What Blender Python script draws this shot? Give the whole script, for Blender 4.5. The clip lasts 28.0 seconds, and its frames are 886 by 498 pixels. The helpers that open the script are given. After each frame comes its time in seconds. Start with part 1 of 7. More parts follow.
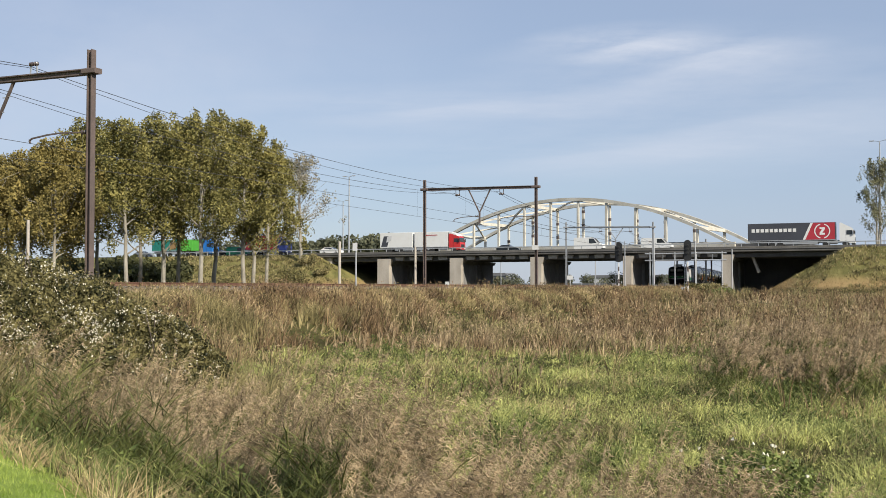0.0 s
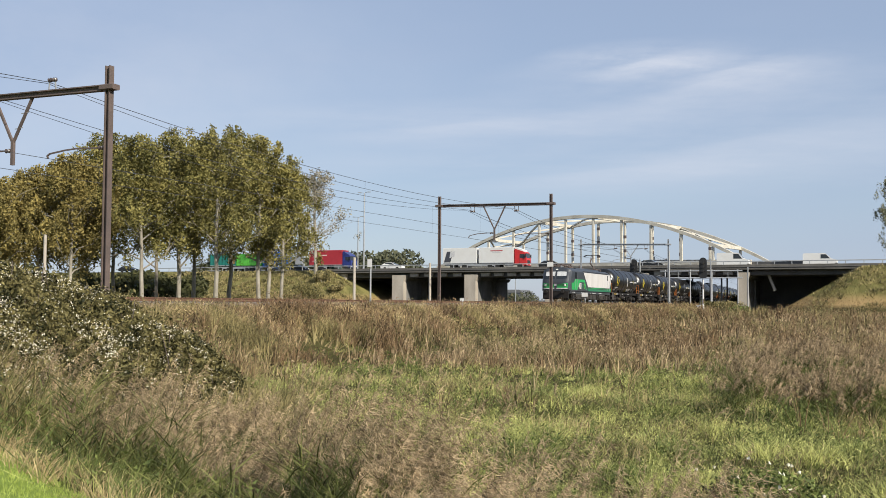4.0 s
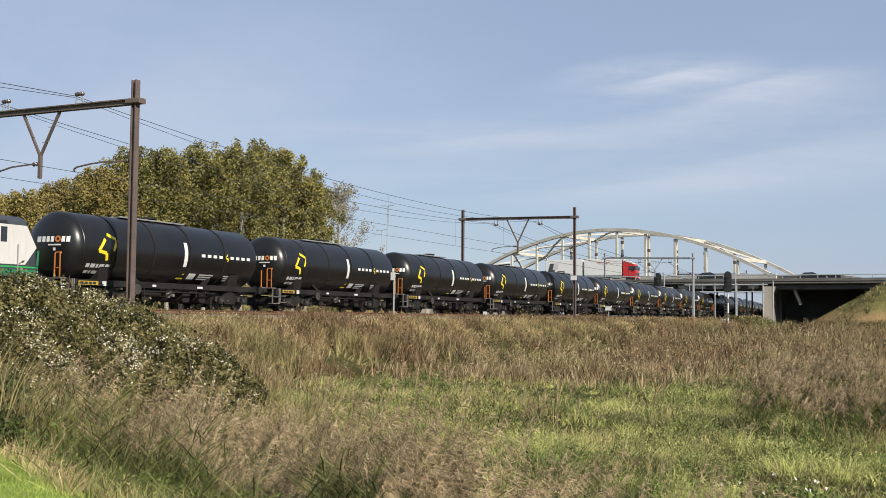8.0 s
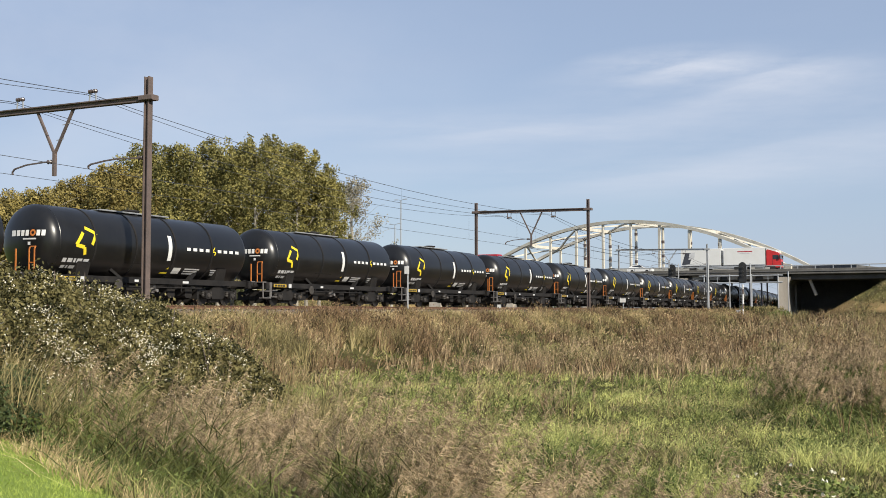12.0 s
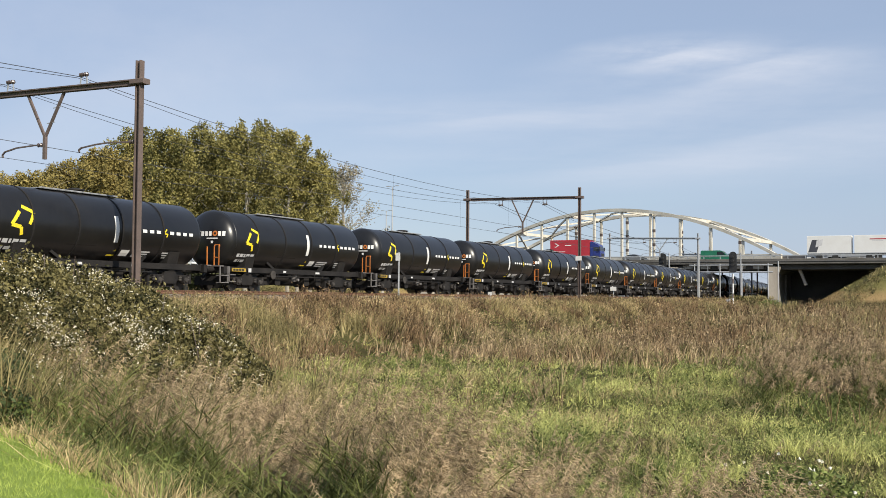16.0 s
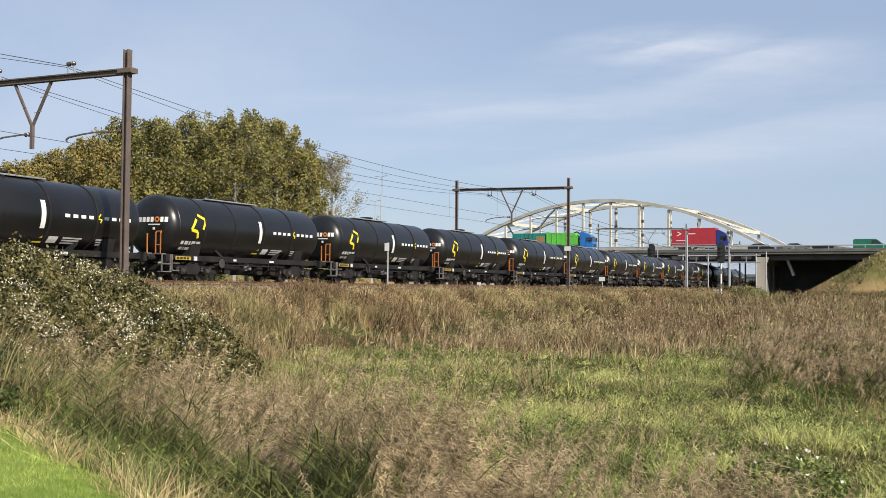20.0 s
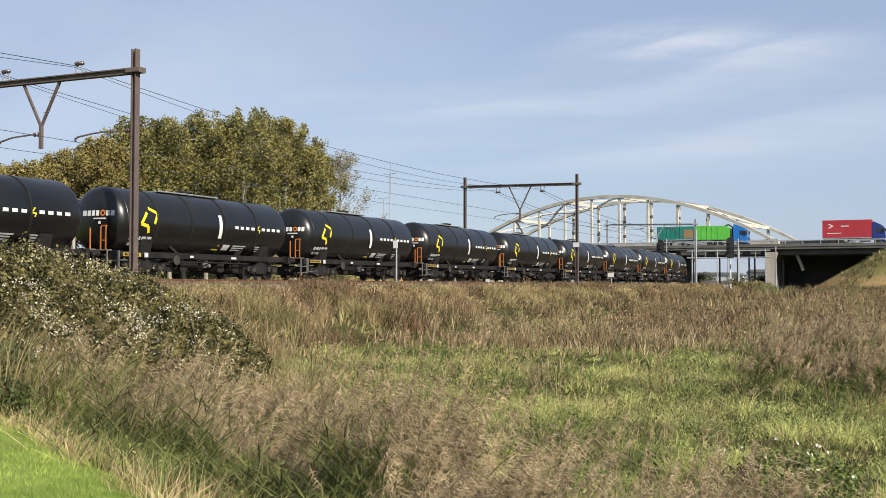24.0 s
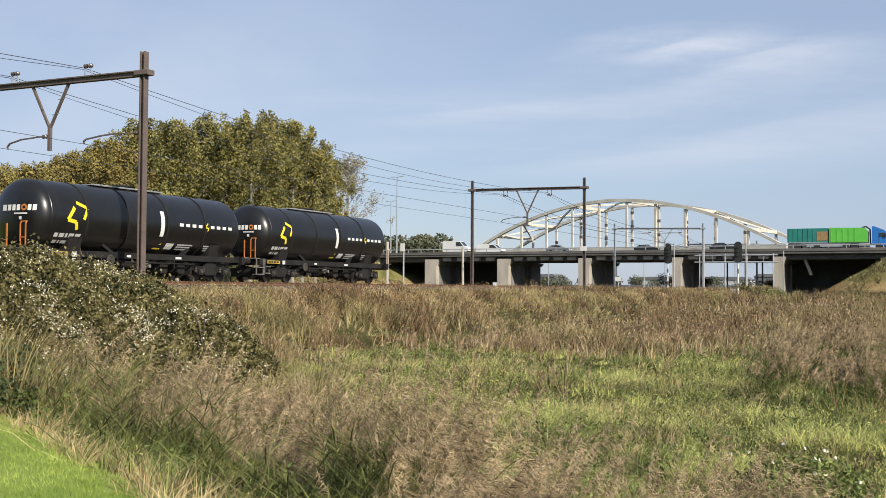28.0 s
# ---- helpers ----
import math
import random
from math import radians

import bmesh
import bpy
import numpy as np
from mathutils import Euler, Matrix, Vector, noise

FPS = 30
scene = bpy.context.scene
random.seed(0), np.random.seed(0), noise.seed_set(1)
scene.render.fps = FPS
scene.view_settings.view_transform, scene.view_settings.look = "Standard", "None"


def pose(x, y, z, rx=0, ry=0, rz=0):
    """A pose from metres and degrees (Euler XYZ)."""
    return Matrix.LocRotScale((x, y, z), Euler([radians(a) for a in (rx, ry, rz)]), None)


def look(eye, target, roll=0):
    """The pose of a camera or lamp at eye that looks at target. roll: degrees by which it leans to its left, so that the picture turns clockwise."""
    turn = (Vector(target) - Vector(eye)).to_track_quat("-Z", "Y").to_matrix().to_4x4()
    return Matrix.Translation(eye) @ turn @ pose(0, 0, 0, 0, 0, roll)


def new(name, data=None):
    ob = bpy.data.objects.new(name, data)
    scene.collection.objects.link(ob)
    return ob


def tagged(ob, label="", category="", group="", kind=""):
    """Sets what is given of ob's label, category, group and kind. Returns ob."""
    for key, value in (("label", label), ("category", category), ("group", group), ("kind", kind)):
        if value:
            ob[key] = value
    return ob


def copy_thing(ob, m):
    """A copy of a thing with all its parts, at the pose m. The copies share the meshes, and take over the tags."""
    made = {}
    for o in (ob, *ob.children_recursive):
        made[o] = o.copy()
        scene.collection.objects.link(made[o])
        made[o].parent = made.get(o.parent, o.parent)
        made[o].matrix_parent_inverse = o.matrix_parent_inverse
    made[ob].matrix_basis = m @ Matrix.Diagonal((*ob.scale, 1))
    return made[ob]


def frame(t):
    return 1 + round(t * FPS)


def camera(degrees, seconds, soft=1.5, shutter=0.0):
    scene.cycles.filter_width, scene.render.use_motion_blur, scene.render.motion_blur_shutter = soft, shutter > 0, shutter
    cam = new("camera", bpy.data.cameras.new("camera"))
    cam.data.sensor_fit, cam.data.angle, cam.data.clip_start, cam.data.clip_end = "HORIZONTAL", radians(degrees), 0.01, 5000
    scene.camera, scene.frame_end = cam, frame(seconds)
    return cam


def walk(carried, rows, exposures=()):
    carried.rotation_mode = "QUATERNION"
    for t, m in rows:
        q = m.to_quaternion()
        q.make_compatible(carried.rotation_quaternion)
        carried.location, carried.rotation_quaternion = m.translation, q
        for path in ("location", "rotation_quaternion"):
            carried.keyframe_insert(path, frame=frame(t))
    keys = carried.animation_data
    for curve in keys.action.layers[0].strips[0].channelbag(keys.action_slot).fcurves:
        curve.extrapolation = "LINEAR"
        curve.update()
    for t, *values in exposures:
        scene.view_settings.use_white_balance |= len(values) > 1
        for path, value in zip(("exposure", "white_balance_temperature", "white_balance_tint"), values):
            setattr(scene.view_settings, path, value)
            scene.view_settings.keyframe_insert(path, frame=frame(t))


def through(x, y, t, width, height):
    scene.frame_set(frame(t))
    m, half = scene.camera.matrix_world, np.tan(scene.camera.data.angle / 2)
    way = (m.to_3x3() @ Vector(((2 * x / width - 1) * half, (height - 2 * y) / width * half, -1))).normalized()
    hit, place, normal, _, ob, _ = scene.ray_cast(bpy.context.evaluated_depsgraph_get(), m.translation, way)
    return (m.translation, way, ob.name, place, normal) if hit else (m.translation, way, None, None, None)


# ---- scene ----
cam = camera(44.85, 28.0, soft=0.8)
EYE = Vector((0.0, 0.0, -0.265))


def aim(yaw, pitch, roll):
    """Pose of the hand-held camera: yaw from across the track towards its far end, in radians."""
    way = Vector((math.sin(yaw) * math.cos(pitch), math.cos(yaw) * math.cos(pitch), math.sin(pitch)))
    return look(EYE, EYE + way, math.degrees(roll))


walk(cam, [(t, aim(a, b, c)) for t, a, b, c in (
    (0, 1.1596, 0.0361, -0.0008), (0.5, 1.1578, 0.0360, -0.0009), (1, 1.1549, 0.0366, -0.0021), (1.5, 1.1516, 0.0382, -0.0016),
    (2, 1.1489, 0.0408, -0.0004), (2.5, 1.1472, 0.0441, 0.0006), (3, 1.1473, 0.0474, 0.0016), (3.5, 1.1470, 0.0497, 0.0028),
    (5.5, 1.1404, 0.0570, 0.0083), (6, 1.1377, 0.0589, 0.0073), (6.5, 1.1348, 0.0604, 0.0076), (7, 1.1313, 0.0616, 0.0078),
    (7.5, 1.1273, 0.0627, 0.0083), (8, 1.1241, 0.0636, 0.0076), (8.5, 1.1208, 0.0643, 0.0079), (9, 1.1185, 0.0651, 0.0060),
    (9.5, 1.1166, 0.0656, 0.0048), (10, 1.1152, 0.0655, 0.0042), (10.5, 1.1136, 0.0643, 0.0009), (11, 1.1124, 0.0620, 0.0004),
    (11.5, 1.1119, 0.0593, -0.0007), (12, 1.1115, 0.0575, -0.0011), (12.5, 1.1114, 0.0562, -0.0008), (14.5, 1.1151, 0.0526, 0.0058),
    (15, 1.1173, 0.0503, 0.0065), (15.5, 1.1187, 0.0479, 0.0062), (16, 1.1197, 0.0454, 0.0070), (16.5, 1.1204, 0.0430, 0.0069),
    (17, 1.1213, 0.0414, 0.0068), (17.5, 1.1224, 0.0406, 0.0067), (18, 1.1239, 0.0398, 0.0065), (18.5, 1.1260, 0.0398, 0.0064),
    (19, 1.1278, 0.0390, 0.0062), (19.5, 1.1291, 0.0376, 0.0075), (20, 1.1300, 0.0364, 0.0072), (20.5, 1.1306, 0.0356, 0.0070),
    (21, 1.1308, 0.0352, 0.0059), (21.5, 1.1310, 0.0359, 0.0040), (23.5, 1.1237, 0.0342, 0.0023), (24, 1.1220, 0.0336, 0.0010),
    (24.5, 1.1214, 0.0331, 0.0004), (25, 1.1207, 0.0317, 0.0004), (25.5, 1.1198, 0.0308, 0.0002), (26, 1.1183, 0.0303, 0.0017),
    (26.5, 1.1169, 0.0310, 0.0018), (27, 1.1160, 0.0325, 0.0018), (27.5, 1.1152, 0.0346, 0.0033), (28, 1.1153, 0.0366, 0.0051),
)], exposures=((0, 0.30), (3, 0.29), (7, 0.24), (9, 0.25), (12, 0.31), (16, 0.34), (20, 0.36), (28, 0.36)))

# ---- daylight: broken thin cloud, low autumn sun behind the camera ----
SUN_ELEV, SUN_AZ = radians(31), radians(243)     # azimuth counted from +x towards +y, of the place that the sun stands
world = bpy.data.worlds.new("sky")
scene.world = world
world.use_nodes = True
wt = world.node_tree
wt.nodes.clear()
w_out, w_bg = wt.nodes.new("ShaderNodeOutputWorld"), wt.nodes.new("ShaderNodeBackground")
w_sky = wt.nodes.new("ShaderNodeTexSky")
w_sky.sky_type, w_sky.sun_disc = "NISHITA", False
w_sky.sun_elevation, w_sky.sun_rotation = SUN_ELEV, radians(90) - SUN_AZ
w_sky.air_density, w_sky.dust_density, w_sky.ozone_density = 1.0, 0.4, 2.5
w_geo = wt.nodes.new("ShaderNodeTexCoord")
w_map = wt.nodes.new("ShaderNodeMapping")
w_map.inputs["Scale"].default_value = (1.0, 1.0, 5.0)
w_noise = wt.nodes.new("ShaderNodeTexNoise")
w_noise.inputs["Scale"].default_value, w_noise.inputs["Detail"].default_value = 1.5, 5.0
w_noise.inputs["Roughness"].default_value = 0.5
w_ramp = wt.nodes.new("ShaderNodeValToRGB")
w_ramp.color_ramp.elements[0].position, w_ramp.color_ramp.elements[1].position = 0.42, 0.75
w_ramp.color_ramp.elements[0].color = (0.62, 0.62, 0.62, 1)
w_ramp.color_ramp.elements[1].color = (0.86, 0.86, 0.86, 1)
w_mix = wt.nodes.new("ShaderNodeMix")
w_mix.data_type = "RGBA"
HAZE, CLOUD = (3.65, 4.35, 5.85, 1), (5.9, 6.3, 7.2, 1)
w_mix.inputs["B"].default_value = HAZE
wt.links.new(w_geo.outputs["Generated"], w_map.inputs["Vector"])
wt.links.new(w_map.outputs["Vector"], w_noise.inputs["Vector"])
wt.links.new(w_noise.outputs["Fac"], w_ramp.inputs["Fac"])


def w_math(op, a, b):
    n = wt.nodes.new("ShaderNodeMath")
    n.operation, n.use_clamp = op, op != "POWER"
    for i, v in enumerate((a, b)):
        if hasattr(v, "links"):
            wt.links.new(v, n.inputs[i])
        else:
            n.inputs[i].default_value = v
    return n.outputs[0]


def cloud_bank(az, el, wide, high, weight):
    """A soft long cloud at a bearing (from +y towards +x) and height in the sky, ragged by the noise."""
    turn = wt.nodes.new("ShaderNodeVectorRotate")
    turn.rotation_type, turn.invert = "EULER_XYZ", True
    turn.inputs["Rotation"].default_value = (0, -el, math.pi / 2 - az)
    wt.links.new(w_geo.outputs["Generated"], turn.inputs["Vector"])
    size = wt.nodes.new("ShaderNodeVectorMath")
    size.operation = "MULTIPLY"
    size.inputs[1].default_value = (0, 1 / wide, 1 / high)
    wt.links.new(turn.outputs[0], size.inputs[0])
    far = wt.nodes.new("ShaderNodeVectorMath")
    far.operation = "LENGTH"
    wt.links.new(size.outputs[0], far.inputs[0])
    near = w_math("SUBTRACT", 1.0, far.outputs["Value"])
    front = wt.nodes.new("ShaderNodeSeparateXYZ")
    wt.links.new(turn.outputs[0], front.inputs[0])
    near = w_math("MULTIPLY", near, w_math("MULTIPLY", front.outputs["X"], 3.0))
    rag = wt.nodes.new("ShaderNodeTexNoise")
    rag.inputs["Scale"].default_value, rag.inputs["Detail"].default_value = 1.9, 8.0
    rag.inputs["Roughness"].default_value = 0.58
    stretch = wt.nodes.new("ShaderNodeVectorMath")
    stretch.operation = "MULTIPLY"
    stretch.inputs[1].default_value = (1, 0.6, 0.6)
    wt.links.new(size.outputs[0], stretch.inputs[0])
    wt.links.new(stretch.outputs[0], rag.inputs["Vector"])
    torn = w_math("MULTIPLY", w_math("SUBTRACT", rag.outputs["Fac"], 0.36), 3.0)
    return w_math("MULTIPLY", near, w_math("MULTIPLY", torn, weight))


w_all = 0.0
for bank in ((1.33, 0.222, 0.11, 0.022, 0.85), (1.41, 0.212, 0.11, 0.020, 0.65), (1.38, 0.200, 0.22, 0.045, 0.6), (1.42, 0.150, 0.42, 0.065, 0.62), (1.16, 0.168, 0.24, 0.026, 0.5), (1.30, 0.125, 0.34, 0.030, 0.4), (0.80, 0.19, 0.42, 0.22, 0.55)):
    w_all = w_math("ADD", w_all, cloud_bank(*bank))
w_mix2 = wt.nodes.new("ShaderNodeMix")
w_mix2.data_type = "RGBA"
w_mix2.inputs["B"].default_value = CLOUD
wt.links.new(w_all, w_mix2.inputs["Factor"])
wt.links.new(w_mix.outputs["Result"], w_mix2.inputs["A"])
wt.links.new(w_ramp.outputs["Color"], w_mix.inputs["Factor"])
wt.links.new(w_sky.outputs["Color"], w_mix.inputs["A"])
wt.links.new(w_mix2.outputs["Result"], w_bg.inputs["Color"])
wt.links.new(w_bg.outputs["Background"], w_out.inputs["Surface"])
w_bg.inputs["Strength"].default_value = 0.095
sun = new("sun", bpy.data.lights.new("sun", "SUN"))
sun.data.energy, sun.data.angle, sun.data.color = 5.0, radians(0.8), (1.0, 0.93, 0.80)
sun.matrix_world = look((0, 0, 0), (-math.cos(SUN_AZ) * math.cos(SUN_ELEV), -math.sin(SUN_AZ) * math.cos(SUN_ELEV), -math.sin(SUN_ELEV)))

# ---- materials ----
def mat(name, colour, rough=0.6, metal=0.0, colour2=None, scale=2.0, fine=40.0, bump=0.0, amount=0.35, island=False, stretch=(1, 1, 1), ends=(0.35, 0.7), coat=0.0, grain=0.35):
    """Surface with a coarse and a fine variation of its colour, and fine relief. island: every loose piece gets its own tone."""
    m = bpy.data.materials.new(name)
    m.use_nodes = True
    nt = m.node_tree
    b = nt.nodes["Principled BSDF"]
    b.inputs["Roughness"].default_value, b.inputs["Metallic"].default_value = rough, metal
    b.inputs["Coat Weight"].default_value = coat
    c2 = colour2 or tuple(c * (1 - amount) for c in colour)
    co = nt.nodes.new("ShaderNodeTexCoord")
    mp = nt.nodes.new("ShaderNodeMapping")
    mp.inputs["Scale"].default_value = stretch
    nt.links.new(co.outputs["Object"], mp.inputs["Vector"])
    big, small = nt.nodes.new("ShaderNodeTexNoise"), nt.nodes.new("ShaderNodeTexNoise")
    big.inputs["Scale"].default_value, big.inputs["Detail"].default_value = scale, 4
    small.inputs["Scale"].default_value, small.inputs["Detail"].default_value = fine, 3
    for n in (big, small):
        nt.links.new(mp.outputs["Vector"], n.inputs["Vector"])
    mixf = nt.nodes.new("ShaderNodeMath")
    mixf.operation = "MULTIPLY_ADD"
    mixf.inputs[1].default_value = grain
    add = nt.nodes.new("ShaderNodeMath")
    add.operation = "MULTIPLY"
    add.inputs[1].default_value = 1 - grain
    nt.links.new(big.outputs["Fac"], add.inputs[0])
    nt.links.new(small.outputs["Fac"], mixf.inputs[0])
    nt.links.new(add.outputs[0], mixf.inputs[2])
    fac = mixf.outputs[0]
    if island:
        geo = nt.nodes.new("ShaderNodeNewGeometry")
        mi = nt.nodes.new("ShaderNodeMath")
        mi.operation = "MULTIPLY_ADD"
        mi.inputs[1].default_value = 0.30
        half = nt.nodes.new("ShaderNodeMath")
        half.operation = "MULTIPLY_ADD"
        half.inputs[1].default_value, half.inputs[2].default_value = 2.7, -0.995
        nt.links.new(fac, half.inputs[0])
        nt.links.new(geo.outputs["Random Per Island"], mi.inputs[0])
        nt.links.new(half.outputs[0], mi.inputs[2])
        fac = mi.outputs[0]
    ramp = nt.nodes.new("ShaderNodeMapRange")
    ramp.inputs["From Min"].default_value, ramp.inputs["From Max"].default_value = ends
    nt.links.new(fac, ramp.inputs["Value"])
    mx = nt.nodes.new("ShaderNodeMix")
    mx.data_type = "RGBA"
    mx.inputs["A"].default_value, mx.inputs["B"].default_value = (*colour, 1), (*c2, 1)
    nt.links.new(ramp.outputs["Result"], mx.inputs["Factor"])
    nt.links.new(mx.outputs["Result"], b.inputs["Base Color"])
    if bump:
        bp = nt.nodes.new("ShaderNodeBump")
        bp.inputs["Strength"].default_value, bp.inputs["Distance"].default_value = bump, 0.02
        nt.links.new(small.outputs["Fac"], bp.inputs["Height"])
        nt.links.new(bp.outputs["Normal"], b.inputs["Normal"])
    return m


def leaf_mat(name, colour, colour2, through=0.35, scale=0.35, ends=(0.15, 0.85), fine=6.0, stretch=(1, 1, 1), grain=0.35):
    """Foliage: every blade or leaf its own tone, patches of tone over metres, some light through the leaf."""
    m = mat(name, colour, 0.55, 0, colour2, scale, fine, island=True, ends=ends, stretch=stretch, grain=grain)
    nt = m.node_tree
    b = nt.nodes["Principled BSDF"]
    b.inputs["Specular IOR Level"].default_value = 0.12
    tr = nt.nodes.new("ShaderNodeBsdfTranslucent")
    mx = nt.nodes.new("ShaderNodeMixShader")
    mx.inputs["Fac"].default_value = through
    src = b.inputs["Base Color"].links[0].from_socket
    nt.links.new(src, tr.inputs["Color"])
    nt.links.new(b.outputs[0], mx.inputs[1])
    nt.links.new(tr.outputs[0], mx.inputs[2])
    nt.links.new(mx.outputs[0], nt.nodes["Material Output"].inputs["Surface"])
    return m


M_CONCRETE = mat("concrete", (0.47, 0.42, 0.355), 0.85, 0, (0.30, 0.265, 0.22), 0.5, 9, 0.3, stretch=(1, 1, 0.35))
M_DECK = mat("deck_concrete", (0.135, 0.126, 0.113), 0.85, 0, (0.06, 0.057, 0.052), 0.35, 5, 0.3, stretch=(1, 1.2, 0.3))
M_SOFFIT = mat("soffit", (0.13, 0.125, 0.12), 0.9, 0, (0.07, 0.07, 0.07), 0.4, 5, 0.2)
# pier concrete under the deck, darkened in colour for the shade there
M_PIERWALL = mat("deck_shaded_concrete", (0.26, 0.25, 0.235), 0.9, 0, (0.10, 0.097, 0.09), 0.45, 3, 0.3, stretch=(1, 1, 0.5))
M_ROAD = mat("asphalt", (0.055, 0.055, 0.055), 0.9, 0, (0.04, 0.04, 0.04), 0.3, 30, 0.2)
M_ARCH = mat("cream_paint", (0.64, 0.61, 0.53), 0.5, 0, (0.42, 0.38, 0.30), 0.5, 6)
M_GALV = mat("galvanised", (0.42, 0.43, 0.44), 0.5, 0.3, (0.30, 0.31, 0.32), 1.0, 12)
M_RUST = mat("weathered_brown_steel", (0.15, 0.11, 0.095), 0.7, 0.1, (0.075, 0.06, 0.055), 1.2, 14, 0.3)
M_RAIL = mat("rail_rust", (0.16, 0.075, 0.045), 0.7, 0.2, (0.09, 0.05, 0.035), 0.7, 12)
M_BALLAST = mat("ballast", (0.20, 0.15, 0.12), 0.95, 0, (0.09, 0.075, 0.065), 2.0, 22, 0.8)
M_SLEEPER = mat("sleeper_concrete", (0.30, 0.27, 0.24), 0.9, 0, None, 2, 20, 0.3)
M_WIRE = mat("wire", (0.10, 0.10, 0.10), 0.5, 0.5, None, 1, 5)
M_INSUL = mat("insulator", (0.08, 0.06, 0.055), 0.3, 0, None, 4, 30)
M_TANK = mat("black_tank_paint", (0.0052, 0.0054, 0.0062), 0.32, 0, (0.0125, 0.012, 0.0115), 0.5, 6, 0.02, stretch=(1, 1, 0.4))
M_UNDER = mat("underframe_black", (0.008, 0.0075, 0.0075), 0.7, 0, (0.024, 0.021, 0.019), 1.5, 15, 0.3)
M_GEAR = mat("dusty_running_gear", (0.055, 0.048, 0.042), 0.75, 0.1, (0.020, 0.018, 0.017), 3, 18, 0.4)
M_IRON = mat("dull_step_iron", (0.20, 0.19, 0.18), 0.6, 0.2, (0.11, 0.10, 0.10), 3, 15)
M_WHEEL = mat("wheel_steel", (0.045, 0.040, 0.036), 0.5, 0.4, (0.022, 0.020, 0.019), 2, 12)
M_WHITE = mat("white_paint", (0.68, 0.68, 0.66), 0.45, 0, (0.62, 0.61, 0.58), 0.8, 8)
M_FLANK = mat("weathered_white_flank", (0.60, 0.58, 0.56), 0.5, 0, (0.47, 0.45, 0.43), 0.6, 5, stretch=(1.5, 1, 0.25))
M_YELLOW = mat("yellow_paint", (0.80, 0.62, 0.02), 0.45, 0, (0.66, 0.50, 0.03), 2, 10)
M_ORANGE = mat("orange_paint", (0.50, 0.16, 0.03), 0.5, 0, (0.32, 0.11, 0.03), 2, 10)
M_RED = mat("red_paint", (0.55, 0.03, 0.03), 0.35, 0, (0.42, 0.025, 0.025), 0.6, 6)
M_CRIMSON = mat("crimson_curtain", (0.42, 0.03, 0.045), 0.5, 0, (0.30, 0.025, 0.035), 0.5, 6)
M_GREYTEXT = mat("grey_marking", (0.60, 0.60, 0.60), 0.5, 0, (0.42, 0.42, 0.42), 3, 20)
M_LOCO_DARK = mat("anthracite_paint", (0.030, 0.036, 0.046), 0.45, 0, (0.050, 0.054, 0.060), 0.5, 6)
M_LOCO_GREEN = mat("bright_green_paint", (0.02, 0.36, 0.09), 0.4, 0, (0.018, 0.30, 0.075), 0.5, 6, coat=0.1)
M_LOCO_GREEN2 = mat("dark_green_paint", (0.022, 0.17, 0.085), 0.45, 0, (0.02, 0.13, 0.065), 0.5, 6)
M_GLASS = mat("window_glass", (0.02, 0.025, 0.03), 0.06, 0, (0.03, 0.035, 0.04), 1, 5)
M_SHADE = mat("grey_blind", (0.55, 0.56, 0.56), 0.5, 0, None, 2, 8)
M_ROOFGREY = mat("roof_grey", (0.16, 0.165, 0.17), 0.6, 0, (0.11, 0.11, 0.11), 0.8, 10)
M_LAMP = mat("headlamp_glass", (0.8, 0.8, 0.76), 0.15, 0, None, 5, 20)
M_BLACK = mat("black_plastic", (0.018, 0.018, 0.018), 0.5, 0, (0.03, 0.03, 0.03), 3, 20)
M_TEAL = mat("teal_container", (0.02, 0.20, 0.16), 0.5, 0, (0.015, 0.15, 0.12), 0.6, 6)
M_LIME = mat("lime_container", (0.12, 0.50, 0.06), 0.45, 0, (0.09, 0.40, 0.05), 0.6, 6)
M_BLUE = mat("blue_cab_paint", (0.02, 0.17, 0.50), 0.3, 0, (0.02, 0.13, 0.40), 0.6, 6)
M_NAVY = mat("navy_cab_paint", (0.025, 0.04, 0.20), 0.3, 0, (0.02, 0.03, 0.14), 0.6, 6)
M_DARKCAR = mat("dark_car_paint", (0.03, 0.033, 0.037), 0.25, 0.2, None, 1, 6)
M_SLATE = mat("slate_curtain", (0.055, 0.058, 0.07), 0.5, 0, (0.04, 0.042, 0.05), 0.5, 6)
M_TYRE = mat("tyre", (0.022, 0.022, 0.022), 0.85, 0, None, 3, 20)
M_BROWN = mat("brown_board", (0.32, 0.20, 0.08), 0.7, 0, (0.22, 0.14, 0.06), 2, 12)
M_SIGNBLUE = mat("blue_sign", (0.02, 0.16, 0.55), 0.4, 0, None, 1, 8)
M_BARK = mat("pale_bark", (0.36, 0.33, 0.27), 0.9, 0, (0.15, 0.13, 0.10), 1.2, 8, 0.6, stretch=(1, 1, 0.4))
M_LEAF = leaf_mat("poplar_leaves", (0.345, 0.30, 0.10), (0.068, 0.070, 0.025), 0.15, 0.8)
M_LEAF_TAN = leaf_mat("yellowing_poplar_leaves", (0.37, 0.295, 0.10), (0.105, 0.090, 0.033), 0.15, 0.8)
M_LEAF_GREY = leaf_mat("grey_green_leaves", (0.30, 0.29, 0.16), (0.09, 0.09, 0.05), 0.2, 0.5)
M_SCRUB = leaf_mat("undergrowth_leaves", (0.12, 0.12, 0.05), (0.045, 0.05, 0.022), 0.25, 0.5)
